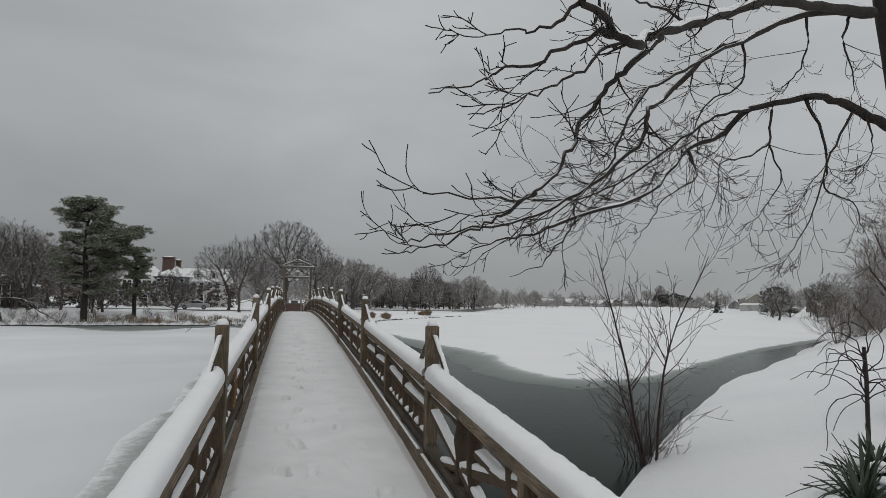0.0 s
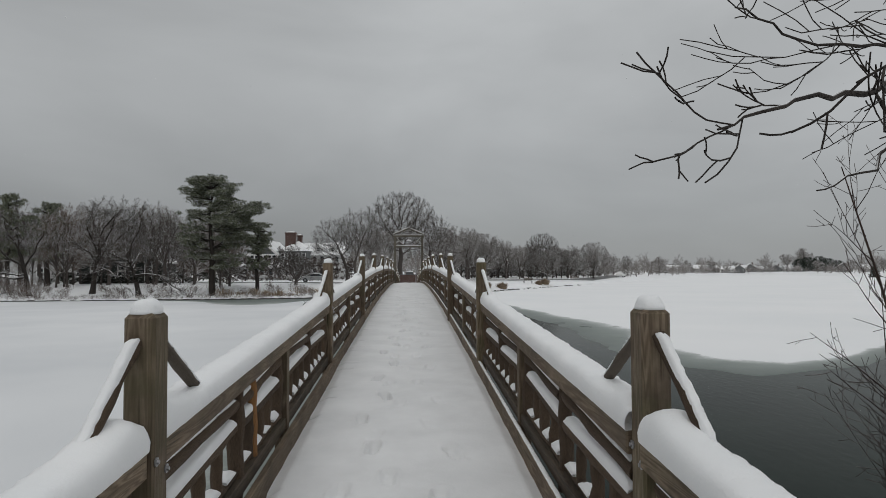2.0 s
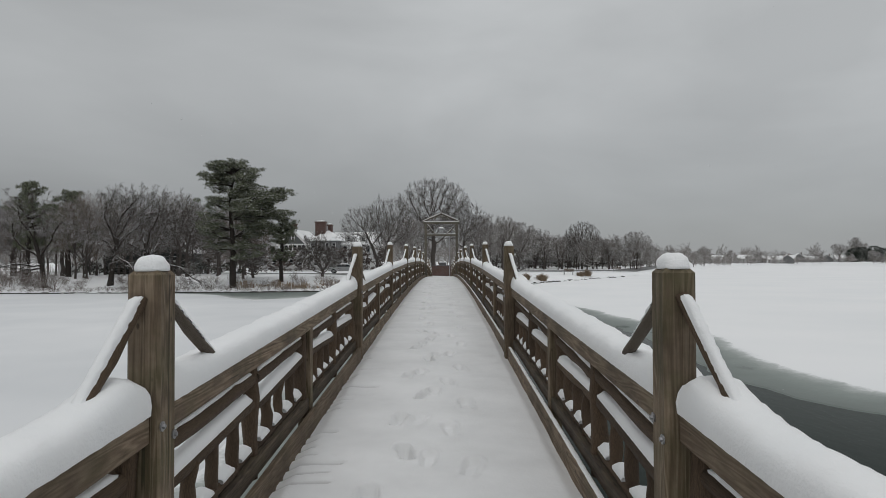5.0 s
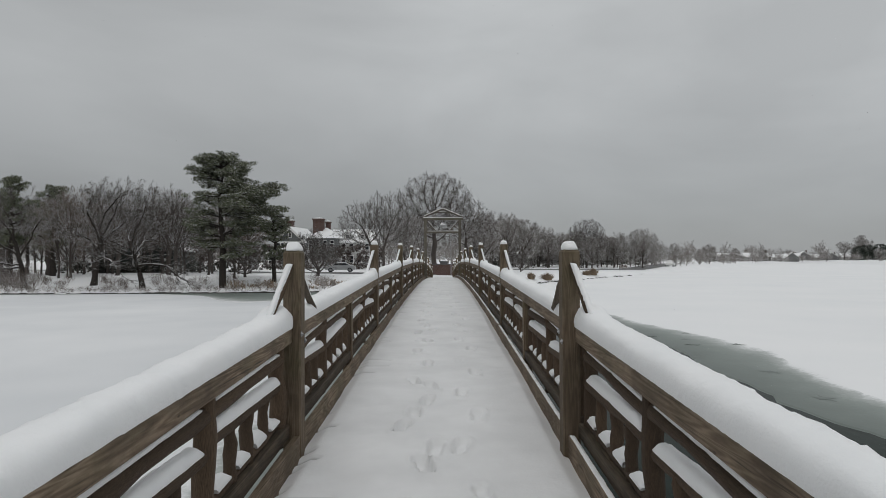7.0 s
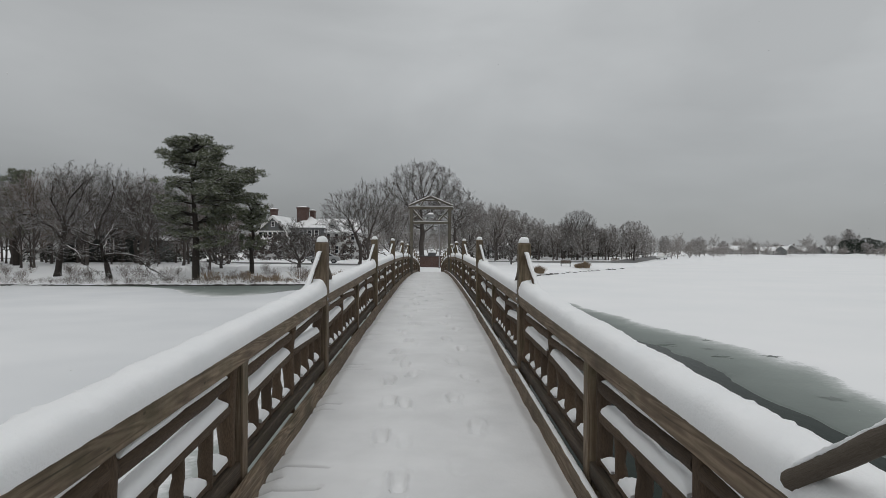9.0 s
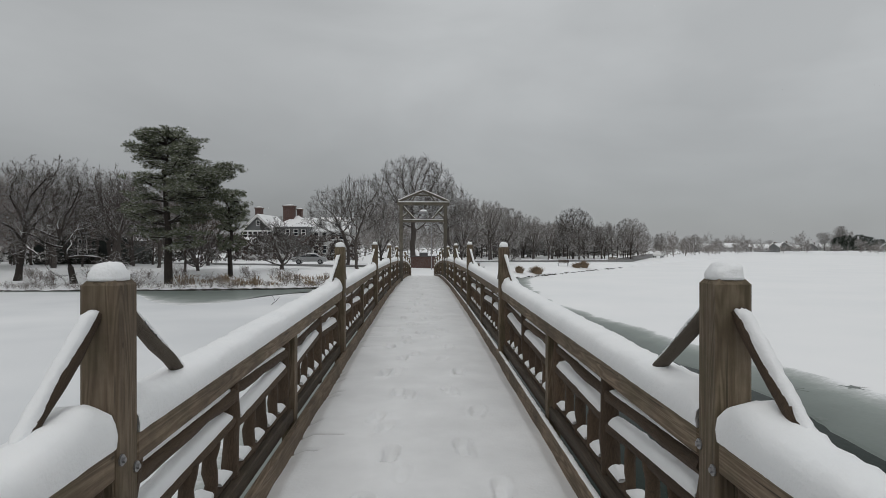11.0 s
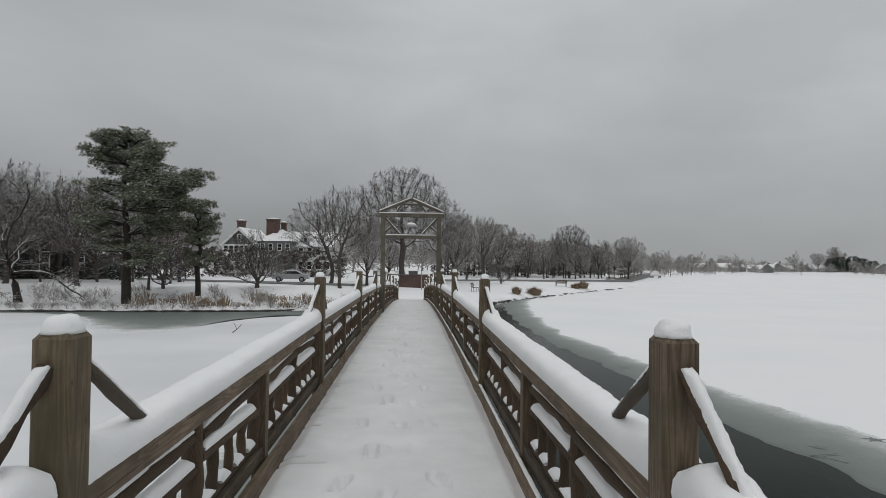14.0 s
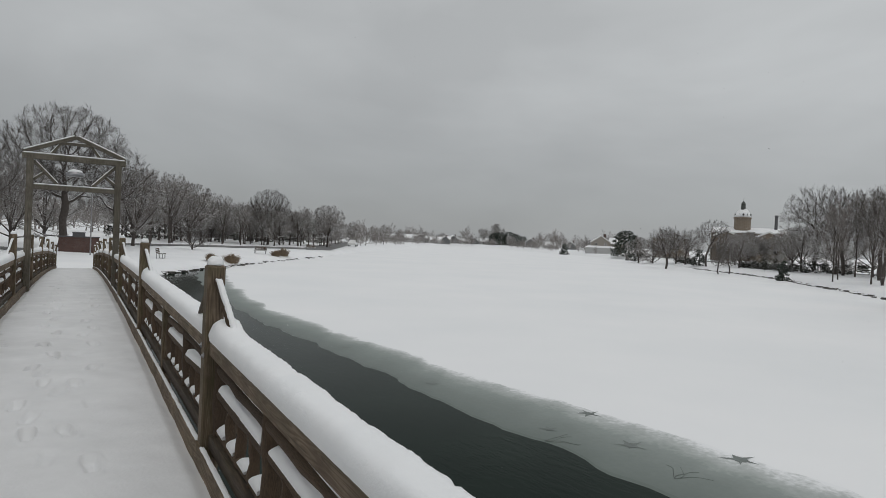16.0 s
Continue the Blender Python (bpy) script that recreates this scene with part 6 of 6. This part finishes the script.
def mansion():
    h = empty("mansion", -24.5, 119, 1.3, -6, "large grey shingled house with tall brick chimneys and snowy roofs", "house")
    gable_block(h, -8.2, -1.6, 0.5, 12, 0, 5.9, 9.0, "y", SHINGLE)
    hip_block(h, -1.6, 5.2, 1.5, 11, 0, 6.6, 9.2, SHINGLE)
    gable_block(h, 3.0, 13.0, 4.5, 12.5, 0, 5.8, 8.6, "x", WHITE_BOARD)
    hip_block(h, -9.2, 2.6, -2.8, 0.6, 0, 3.0, 4.4, WHITE_BOARD)
    chimney(h, -6.9, 6.5, 4, 10.9, 1.35, 1.2)
    chimney(h, 0.2, 5.2, 4, 11.2, 2.3, 1.5)
    chimney(h, 1.9, 7.0, 4, 10.6, 1.0, 1.0)
    bm = bmesh.new()
    box(bm, (-8.3, 0.3, 4.0), (-1.5, 0.498, 5.9), 0.02)
    part("bay_front", bm, TRIM, h, "white-painted window bay")
    for x in (-7.5, -6.45, -5.4, -4.35, -3.3, -2.3):
        window(h, x, 0.296, 4.95, 0.75, 1.2)
    window(h, -4.9, 0.5, 7.3, 0.55, 0.9)
    for side in (-1, 1):
        bm = bmesh.new()
        slant = math.atan2(3.1, 3.3)
        box(bm, (-2.55, -0.12, -0.2), (2.45, 0.06, 0.2), 0.02, pose(-4.9 + side * 1.78, 0.05, 7.28, 0, math.degrees(slant) * side, 0))
        part("bargeboard", bm, TRIM, h, "white bargeboard")
    for x in (-0.6, 1.0, 2.8, 4.4):
        window(h, x, 1.5, 5.4, 0.75, 1.2)
    for x in (6.2, 8.0, 9.8, 11.6):
        window(h, x, 4.5, 4.7, 0.85, 1.3)
        window(h, x, 4.5, 1.9, 0.85, 1.5)
    for x in (-8.0, -6.0, -4.0, -2.0, 0.0, 1.6):
        window(h, x, -2.8, 1.7, 0.9, 1.4)
    for x in (7, 10.5):  # dormers
        gable_block(h, x - 0.9, x + 0.9, 4.9, 7.5, 6.2, 7.6, 8.5, "y", WHITE_BOARD, 0.2)
        window(h, x, 4.9, 7.0, 0.7, 0.8)
    h.scale = (0.84, 0.84, 0.84)


mansion()


def cottage(name, x, y, rz, w, d, zw, zr, wall, label, axis="y", wins=2, z=None, chim=True, cat="house", grp=""):
    h = empty(name, x, y, float(ground_height(x, y)) if z is None else z, rz, label, cat, grp)
    gable_block(h, -w / 2, w / 2, -d / 2, d / 2, -0.5, zw, zr, axis, wall)
    for k in range(wins):
        px = -w / 2 + w * (k + 0.5) / wins
        window(h, px, -d / 2, zw * 0.32, 0.9, 1.3)
        window(h, px, -d / 2, zw * 0.78, 0.85, 1.1)
    if chim:
        chimney(h, w * 0.22, 0.5, zw * 0.7, zr + 1.0, 0.9, 0.9)
    return h


cottage("house", -42.5, 94, 8, 11, 9, 3.2, 7.6, GREEN_BOARD, "dark green gabled house behind the bank trees", wins=3)
cottage("house", -56.0, 106, 5, 12, 9, 5.2, 8.4, WHITE_BOARD, "pale clapboard house with a snowy roof behind bare trees", "x", 4)
cottage("house", 27.0, 172, -10, 14, 9, 2.8, 5.0, WHITE_BOARD, "low white house half hidden by the park wood", "x", 0, chim=False)
cottage("house", 46.0, 184, -14, 13, 9, 3.0, 5.4, SHINGLE, "low grey house half hidden by the park wood", "x", 0)
first = cottage("house", 129, 297, -25, 12, 9, 4.6, 7.8, WHITE_BOARD, "white lakeside house with a snowy roof, far off", "x", 4, z=0.6, grp="lakeside houses")
second = cottage("house", 141, 300, -27, 10, 9, 4.8, 8.6, SHINGLE, "grey gabled lakeside house with a snowy roof, far off", "y", 3, z=0.8, grp="lakeside houses")
TOWN = [(second, 117, 275), (first, 137, 298), (first, 147, 299), (second, 154, 301), (first, 162, 300), (second, 169, 303), (first, 177, 316), (second, 185, 320), (first, 193, 320), (second, 201, 322),
        (first, 209, 322), (second, 200, 268), (first, 199, 251), (second, 200, 238)]
for k, (src, x, y) in enumerate(TOWN):
    size = 0.52 + 0.04 * (k * 5 % 4)
    copy_thing(src, pose(x, y, 0.5, 0, 0, -16 - 7 * (k * 3 % 5)) @ Matrix.Diagonal((size, size, size, 1)))
for i, (x, y, h) in enumerate(((98, 240, 7), (110, 262, 8), (124, 268, 7), (133, 284, 8.5), (152, 296, 8), (168, 304, 8), (178, 290, 7), (190, 272, 8), (182, 240, 7.5), (176, 215, 7), (170, 196, 7), (166, 180, 6.5))):
    plant(FAR[i % 3], "bare_tree", x, y, 0.72 * h, i * 53, "grey bare tree among the lakeside houses", group="lakeside trees", wide=1.2)
first.scale = second.scale = (0.58, 0.58, 0.58)
villa = cottage("villa", 162, 181, -42, 9, 8, 5.6, 8.6, TAN_WALL, "cream gabled villa with a long snowy porch by the lake", "y", 2, z=1.2)
hip_block(villa, -7.5, 7.5, -6.5, -4.0, -0.5, 2.6, 3.6, WHITE_BOARD)
gable_block(villa, 4.5, 10.5, -2.5, 4, -0.5, 5.0, 7.6, "x", TAN_WALL)
villa.scale = (0.72, 0.72, 0.72)
for k, (x, y) in enumerate(((214, 232), (246, 214))):
    copy_thing(second if k % 2 else first, pose(x, y, 1.0, 0, 0, -45))


def church():
    c = empty("domed_church", 164, 126.2, 2.0, -53, "large tan brick church with a dome and lantern", "church")
    gable_block(c, -11, 13, -1, 14, -1.0, 7.8, 9.4, "x", TAN_BRICK)
    gable_block(c, -10.5, -3.0, -5.5, 0, -1.0, 6.8, 8.2, "y", TAN_BRICK)
    gable_block(c, 3.0, 10.0, -5.5, 0, -1.0, 6.8, 8.2, "y", TAN_BRICK)
    bm = bmesh.new()
    bmesh.ops.create_cone(bm, cap_ends=True, segments=24, radius1=2.7, radius2=2.7, depth=5.6, matrix=pose(-1.2, 4, 9.6))
    bmesh.ops.create_cone(bm, cap_ends=True, segments=24, radius1=3.0, radius2=3.0, depth=0.4, matrix=pose(-1.2, 4, 12.5))
    part("drum", bm, TAN_BRICK, c)
    vs, fs = dome(2.6, 2.6, 2.6, 2.0, 24, 8)
    d = mesh_object("dome", vs, fs, ROOF_SNOW, c, "snow-covered dome", True)
    d.location = (-1.2, 4, 12.7)
    for k in range(12):
        a = 2 * math.pi * k / 12
        bm = bmesh.new()
        bmesh.ops.create_cone(bm, cap_ends=True, segments=10, radius1=0.34, radius2=0.34, depth=0.5, matrix=pose(0, 0, 0, 90, 0, 0))
        w = part("round_window", bm, PANE, c)
        w.matrix_local = pose(-1.2 + 2.45 * math.cos(a), 4 + 2.45 * math.sin(a), 13.5, 0, 0, math.degrees(a) + 90)
    bm = bmesh.new()
    bmesh.ops.create_cone(bm, cap_ends=True, segments=8, radius1=0.8, radius2=0.7, depth=1.8, matrix=pose(-1.2, 4, 16.0))
    bmesh.ops.create_cone(bm, cap_ends=True, segments=8, radius1=0.85, radius2=0.12, depth=0.9, matrix=pose(-1.2, 4, 17.3))
    bmesh.ops.create_cone(bm, cap_ends=True, segments=6, radius1=0.05, radius2=0.03, depth=1.2, matrix=pose(-1.2, 4, 18.2))
    part("lantern", bm, COPPER, c)
    chimney(c, 9.5, 5.0, 7, 13.6, 0.9, 0.9, SLATE)
    for x in (-9, -7, -5, 4.5, 6.5, 8.5):
        window(c, x, -5.5, 3.2, 0.9, 3.0, trim=TAN_WALL)
    for x in (-1.8, 0, 1.8):
        window(c, x, -1.0, 4.0, 0.8, 2.6, trim=TAN_WALL)
    bm = bmesh.new()
    box(bm, (-31, 3, -1), (-18.5, 12, 5.4))
    part("wing", bm, TAN_BRICK, c)
    bm = bmesh.new()
    box(bm, (-31.3, 2.7, 5.4), (-18.2, 12.3, 5.7), 0.1)
    part("wing_roof", bm, ROOF_SNOW, c)
    for k in range(5):
        window(c, -29.8 + 2.5 * k, 3.0, 2.4, 1.0, 1.6, trim=TAN_WALL)
    c.scale = (0.82, 0.82, 0.94)


church()


# ---- gate on the bridge, brick wall and flagpole at its far end ----
def beam(parent, name, a, b, w, h, mat, snow=0.0):
    a, b = Vector(a), Vector(b)
    L = (b - a).length
    d = (b - a).normalized()
    m = Matrix.Translation(a) @ d.to_track_quat("X", "Z").to_matrix().to_4x4()
    bm = bmesh.new()
    box(bm, (0, -w / 2, -h / 2), (L, w / 2, h / 2), 0.006, m)
    ob = part(name, bm, mat, parent)
    if snow:
        bm = bmesh.new()
        box(bm, (0.02, -w / 2 + 0.01, h / 2), (L - 0.02, w / 2 - 0.01, h / 2 + snow), snow * 0.4, m)
        part("snow_line", bm, SNOW, ob, "line of snow on the timber")
    return ob


def gate():
    g = empty("bridge_gate", 0.03, 36.58, 0, 0, "weathered timber gate frame with a gabled top over the bridge", "gate")
    zb = deck_z(36.58) - 0.15
    for x in (-0.86, 0.86):
        beam(g, "post", (x, 0, zb), (x, 0, 4.87), 0.13, 0.13, GATE_WOOD)
        s = -1 if x < 0 else 1
        beam(g, "rafter", (s * 0.99, 0, 5.00), (0, 0, 5.42), 0.09, 0.075, GATE_WOOD, 0.03)
        beam(g, "strut", (s * 0.80, 0.005, 4.82), (s * 0.34, 0.005, 4.32), 0.07, 0.06, GATE_WOOD, 0.02)
        beam(g, "strut", (s * 0.80, 0.03, 4.40), (s * 0.52, 0.03, 4.63), 0.06, 0.05, GATE_WOOD, 0.02)
        beam(g, "strut", (s * 0.50, 0.01, 4.96), (s * 0.30, 0.01, 5.24), 0.06, 0.05, GATE_WOOD, 0.015)
    beam(g, "beam", (-1.01, 0, 4.92), (1.01, 0, 4.92), 0.13, 0.12, GATE_WOOD, 0.03)
    beam(g, "beam", (-0.80, 0, 4.25), (0.80, 0, 4.25), 0.11, 0.10, GATE_WOOD, 0.03)
    beam(g, "collar", (-0.36, 0.0, 5.26), (0.36, 0.0, 5.26), 0.07, 0.06, GATE_WOOD, 0.015)
    lamp = empty("hanging_lamp", 0.03, 36.58, 4.60, 0, "snow-capped metal dish lamp hanging in the gate", "lamp")
    vs, fs = [], []
    tube(vs, fs, [Vector((0, 0, -0.06)), Vector((0, 0, 0.0)), Vector((0, 0, 0.05)), Vector((0, 0, 0.12)), Vector((0, 0, 0.26))], [0.19, 0.19, 0.12, 0.03, 0.012], 16)
    mesh_object("shade", vs, fs, STEEL, lamp, smooth=True)
    vs, fs = dome(0.15, 0.15, 0.07, 1.0)
    s = mesh_object("snow_cap", vs, fs, SNOW, lamp, smooth=True)
    s.location = (0, 0, 0.03)


gate()
wall = empty("brick_monument", 0.15, 82.0, float(ground_height(0.15, 82.0)) - 0.03, 0, "dark red brick wall with a snowy coping facing the bridge", "wall")
bm = bmesh.new()
box(bm, (-1.5, -0.25, -0.3), (1.5, 0.25, 1.32), 0.01)
part("body", bm, BRICK, wall)
bm = bmesh.new()
box(bm, (-1.57, -0.32, 1.32), (1.57, 0.32, 1.41), 0.02)
part("coping", bm, SLATE, wall)
bm = bmesh.new()
box(bm, (-0.5, -0.2, 1.41), (0.45, 0.2, 1.68), 0.02)
box(bm, (-0.54, -0.24, 1.68), (0.49, 0.24, 1.77), 0.04)
part("cap_stone", bm, SLATE, wall)
vs, fs = dome(0.5, 0.22, 0.12, 4)
s_ = mesh_object("snow_cap", vs, fs, SNOW, wall, "", True)
s_.location = (-0.02, 0, 1.77)
flag = empty("flagpole", 0.95, 77, 1.1, 0, "bare thin grey metal flagpole beyond the bridge", "flagpole")
vs, fs = [], []
tube(vs, fs, [Vector((0, 0, -0.2)), Vector((0, 0, 2.2)), Vector((0, 0, 4.6))], [0.05, 0.045, 0.03], 8)
mesh_object("shaft", vs, fs, STEEL, flag)
bm = bmesh.new()
bmesh.ops.create_icosphere(bm, subdivisions=2, radius=0.07, matrix=pose(0, 0, 4.65))
part("finial", bm, STEEL, flag)


# ---- benches, road, hedge, car ----
def bench(x, y, rz):
    b = empty("park_bench", x, y, float(ground_height(x, y)), rz, "dark slatted park bench with snow on its seat", "bench", "park benches")
    for k in range(3):
        beam(b, "seat_slat", (-0.75, -0.2 + 0.16 * k, 0.43), (0.75, -0.2 + 0.16 * k, 0.43), 0.13, 0.04, LOG, 0.05)
        beam(b, "back_slat", (-0.75, 0.27 + 0.03 * k, 0.55 + 0.14 * k), (0.75, 0.27 + 0.03 * k, 0.55 + 0.14 * k), 0.04, 0.1, LOG)
    for sx in (-0.65, 0.65):
        beam(b, "leg", (sx, -0.2, 0), (sx, -0.2, 0.42), 0.06, 0.06, STEEL)
        beam(b, "leg", (sx, 0.24, 0), (sx, 0.34, 0.88), 0.06, 0.06, STEEL)


bench(6.3, 78.2, 75)
bench(19.5, 97.0, -25)
bench(33, 118, -20)


def strip(name, line, width, mat, label, lift=0.05, kind="structure", category="road"):
    pts = resample(line, int(sum(math.dist(a, b) for a, b in zip(line, line[1:])) / 1.2))
    t = np.gradient(pts, axis=0)
    t /= np.linalg.norm(t, axis=1, keepdims=True)
    nrm = np.stack([-t[:, 1], t[:, 0]], 1)
    cols = 7
    verts, faces = [], []
    for p, n in zip(pts, nrm):
        for k in range(cols):
            q = p + n * width * (k / (cols - 1) - 0.5)
            verts.append((q[0], q[1], 0.0))
    a = np.array(verts)
    a[:, 2] = ground_height(a[:, 0], a[:, 1]) + lift
    for i in range(len(pts) - 1):
        for k in range(cols - 1):
            j = i * cols + k
            faces.append((j, j + 1, j + cols + 1, j + cols))
    return tagged(mesh_object(name, a.tolist(), faces, mat, smooth=True), label, category, kind=kind)


SLUSHY = plain("slushy_asphalt", (0.16, 0.16, 0.16), 0.7, 0, 0.45, 1.5)
strip("road", [(-95, 121), (-55, 104), (-30, 92), (-15, 84.5), (-8, 81), (-2.5, 79)], 4.5, SLUSHY, "slushy dark lakeside road between snowbanks", 0.06)
strip("road", [(2, 104.5), (12, 108), (36, 124), (50, 152), (76, 205)], 5.0, SLUSHY, "slushy grey lakeside road between snowbanks", 0.06)
strip("road", [(100, 40), (104, 62), (111, 80), (127, 104), (155, 148)], 4.5, SLUSHY, "slushy grey road on the far bank", 0.06)


def hedge(x0, y0, x1, y1, h, w, seed, label, mat=None, dense=5):
    r = random.Random(seed)
    cv, cf = [], []
    L = math.dist((x0, y0), (x1, y1))
    for k in range(int(L * dense)):
        u = r.random()
        x, y = x0 + (x1 - x0) * u, y0 + (y1 - y0) * u
        z = float(ground_height(x, y)) if k % 8 == 0 else z
        tufts(cv, cf, Vector((x, y + r.uniform(-w / 2, w / 2), z + r.uniform(0.1, h))), 0.5, 0.35, 14, 0.25, r)
    ob = mesh_object("hedge", cv, cf, mat or HEDGE)
    tagged(ob, label, "hedge", "hedges")


BROWN_HEDGE = needle_material("beech_hedge_leaf", (0.05, 0.036, 0.031), (0.13, 0.098, 0.085), 0.6)
hedge(-46, 105, -10, 111, 4.0, 1.6, 1, "long tall brown hedge in front of the mansion", BROWN_HEDGE, 13)
hedge(4, 138, 30, 152, 1.8, 2.2, 6, "long tangled brown thicket behind the park trees")
hedge(30, 152, 58, 176, 1.9, 2.2, 7, "long tangled brown thicket behind the park trees")
hedge(-52, 88, -28, 90, 1.4, 1.2, 2, "clipped dark hedge beside the green house")
hedge(100, 76, 110, 92, 0.9, 1.0, 3, "low dark hedge along the far lawn")
hedge(113, 105, 124, 118, 1.0, 1.0, 4, "low dark hedge by the far shore")
hedge(98.5, 82, 104, 64, 1.5, 1.2, 8, "low brown brush along the road on the far bank")
hedge(140, 140, 147, 152, 1.2, 1.2, 5, "low dark brush by the far shore")


def car(x, y, rz, paint, label, size=1.0):
    c = empty("parked_car", x, y, float(ground_height(x, y)) + 0.05, rz, label, "car")
    c.scale = (size, size, size)
    prof = [(-2.2, 0.35), (-2.25, 0.75), (-2.0, 0.95), (-1.35, 1.0), (-0.65, 1.42), (0.75, 1.42), (1.5, 0.98), (2.1, 0.88), (2.25, 0.6), (2.2, 0.35)]
    bm = bmesh.new()
    rows = []
    for yy, sc in ((-0.88, 0.94), (-0.75, 1.0), (0.75, 1.0), (0.88, 0.94)):
        rows.append([bm.verts.new((px, yy * (0.86 if pz > 1.1 else 1), 0.35 + (pz - 0.35) * sc)) for px, pz in prof])
    n = len(prof)
    for a, b in zip(rows, rows[1:]):
        for i in range(n):
            bm.faces.new([a[i], a[(i + 1) % n], b[(i + 1) % n], b[i]])
    bm.faces.new(rows[0])
    bm.faces.new(rows[-1])
    part("body", bm, paint, c)
    for s in (-1, 1):
        bm = bmesh.new()
        vs = [bm.verts.new((px, s * 0.83, pz)) for px, pz in ((-1.25, 1.0), (-0.6, 1.33), (0.7, 1.33), (1.35, 1.0))]
        f = bm.faces.new(vs)
        r = bmesh.ops.extrude_face_region(bm, geom=[f])
        for v in r["geom"]:
            if isinstance(v, bmesh.types.BMVert):
                v.co.y += s * 0.05
        part("side_window", bm, PANE, c)
        for wx in (-1.4, 1.4):
            bm = bmesh.new()
            bmesh.ops.create_cone(bm, cap_ends=True, segments=18, radius1=0.33, radius2=0.33, depth=0.22, matrix=pose(wx, s * 0.80, 0.33, 90, 0, 0))
            w = part("wheel", bm, PANE, c)
            bm = bmesh.new()
            bmesh.ops.create_cone(bm, cap_ends=True, segments=14, radius1=0.2, radius2=0.2, depth=0.24, matrix=pose(wx, s * 0.81, 0.33, 90, 0, 0))
            part("rim", bm, STEEL, w)
    vs, fs = dome(0.7, 0.72, 0.1, 3)
    s_ = mesh_object("roof_snow", vs, fs, SNOW, c, "snow on the car roof", True)
    s_.location = (0.05, 0, 1.41)


SILVER = plain("silver_paint", (0.45, 0.46, 0.47), 0.35, 0.5, 0.05, 2)
car(-13.6, 87.2, 4, SILVER, "silver saloon car parked by the snowy road", 0.9)
car(54, 151, 60, TRIM, "white car parked by the park road")


# ---- holes and cracks in the thin ice ----
def star_hole(x, y, size, seed):
    r = random.Random(seed)
    bm = bmesh.new()
    pts = []
    n = 10
    for k in range(n * 2):
        a = math.pi * k / n + r.uniform(-0.12, 0.12)
        q = size * (r.uniform(0.7, 1.15) if k % 4 == 0 else r.uniform(0.32, 0.5))
        pts.append(bm.verts.new((x + q * math.cos(a), y + q * math.sin(a), 0.017)))
    bm.faces.new(pts)
    tagged(part("star_hole", bm, SOAKED), "dark star-shaped melt hole in the grey ice", "ice hole", "melt holes")


SOAKED = plain("soaked_dark_ice", (0.12, 0.142, 0.13), 0.4, 0, 0.3, 3)
for k, (x, y, s) in enumerate(((8.68, 27.8, 0.3), (9.9, 26.5, 0.34), (9.4, 29.6, 0.28), (7.9, 29.1, 0.2), (8.4, 21.5, 0.32), (7.9, 18.6, 0.3), (7.5, 24.0, 0.2), (7.6, 33, 0.26), (7.3, 38, 0.25))):
    star_hole(x, y, s, k)
for k, (x, y) in enumerate(((8.1, 26.4), (7.4, 28.6))):
    r = random.Random(k + 60)
    vs, fs = [], []
    for j in range(4):
        p, d = Vector((x, y, 0.014)), Vector((r.uniform(0.2, 1), r.uniform(-0.6, 0.8), 0)).normalized()
        pts = [p]
        for i in range(7):
            d = (d + Vector((r.uniform(-0.5, 0.5), r.uniform(-0.5, 0.5), 0))).normalized()
            pts.append(pts[-1] + d * 0.09)
        tube(vs, fs, pts, [0.007 * (1 - i / 8) + 0.002 for i in range(8)], 4, 0, None, False)
    tagged(mesh_object("ice_crack", vs, fs, SOAKED), "dark branching crack in the thin ice", "crack", "ice cracks")
twig = empty("fallen_twig", -8.5, 47.5, 0.012, 0, "small bare twig frozen into the lake snow", "twig")
vs, fs = [], []
tube(vs, fs, [Vector((0, 0, 0)), Vector((0.25, 0.05, 0.2)), Vector((0.45, 0, 0.42))], [0.02, 0.015, 0.006], 5)
tube(vs, fs, [Vector((0.2, 0.04, 0.16)), Vector((0.1, 0.1, 0.35)), Vector((0.02, 0.1, 0.45))], [0.012, 0.01, 0.005], 5)
mesh_object("stem", vs, fs, BARK, twig)


# ---- snow in the air ----
def falling_snow():
    """Sparse flakes of wet snow, none close to the walker's eye."""
    r = random.Random(77)
    vs, fs = [], []
    corner = [Vector(c) for c in ((1, 0, 0), (-1, 0, 0), (0, 1, 0), (0, -1, 0), (0, 0, 1), (0, 0, -1))]
    face = ((0, 2, 4), (2, 1, 4), (1, 3, 4), (3, 0, 4), (2, 0, 5), (1, 2, 5), (3, 1, 5), (0, 3, 5))
    while len(vs) < 6 * 3600:
        c = Vector((r.uniform(-16, 26), r.uniform(-4, 48), r.uniform(0.2, 9)))
        if abs(c.x - 0.1) < 1.3 and c.z < 5.0:
            continue
        q = r.uniform(0.0025, 0.0058)
        b = len(vs)
        vs += [c + Vector((k.x * q * r.uniform(0.6, 1.3), k.y * q * r.uniform(0.6, 1.3), k.z * q * r.uniform(0.6, 1.3))) for k in corner]
        fs += [tuple(b + i for i in f) for f in face]
    ob = mesh_object("snowflakes", vs, fs, SNOW)
    tagged(ob, "sparse white flakes of snow falling through the air", "snow", kind="stuff")


falling_snow()
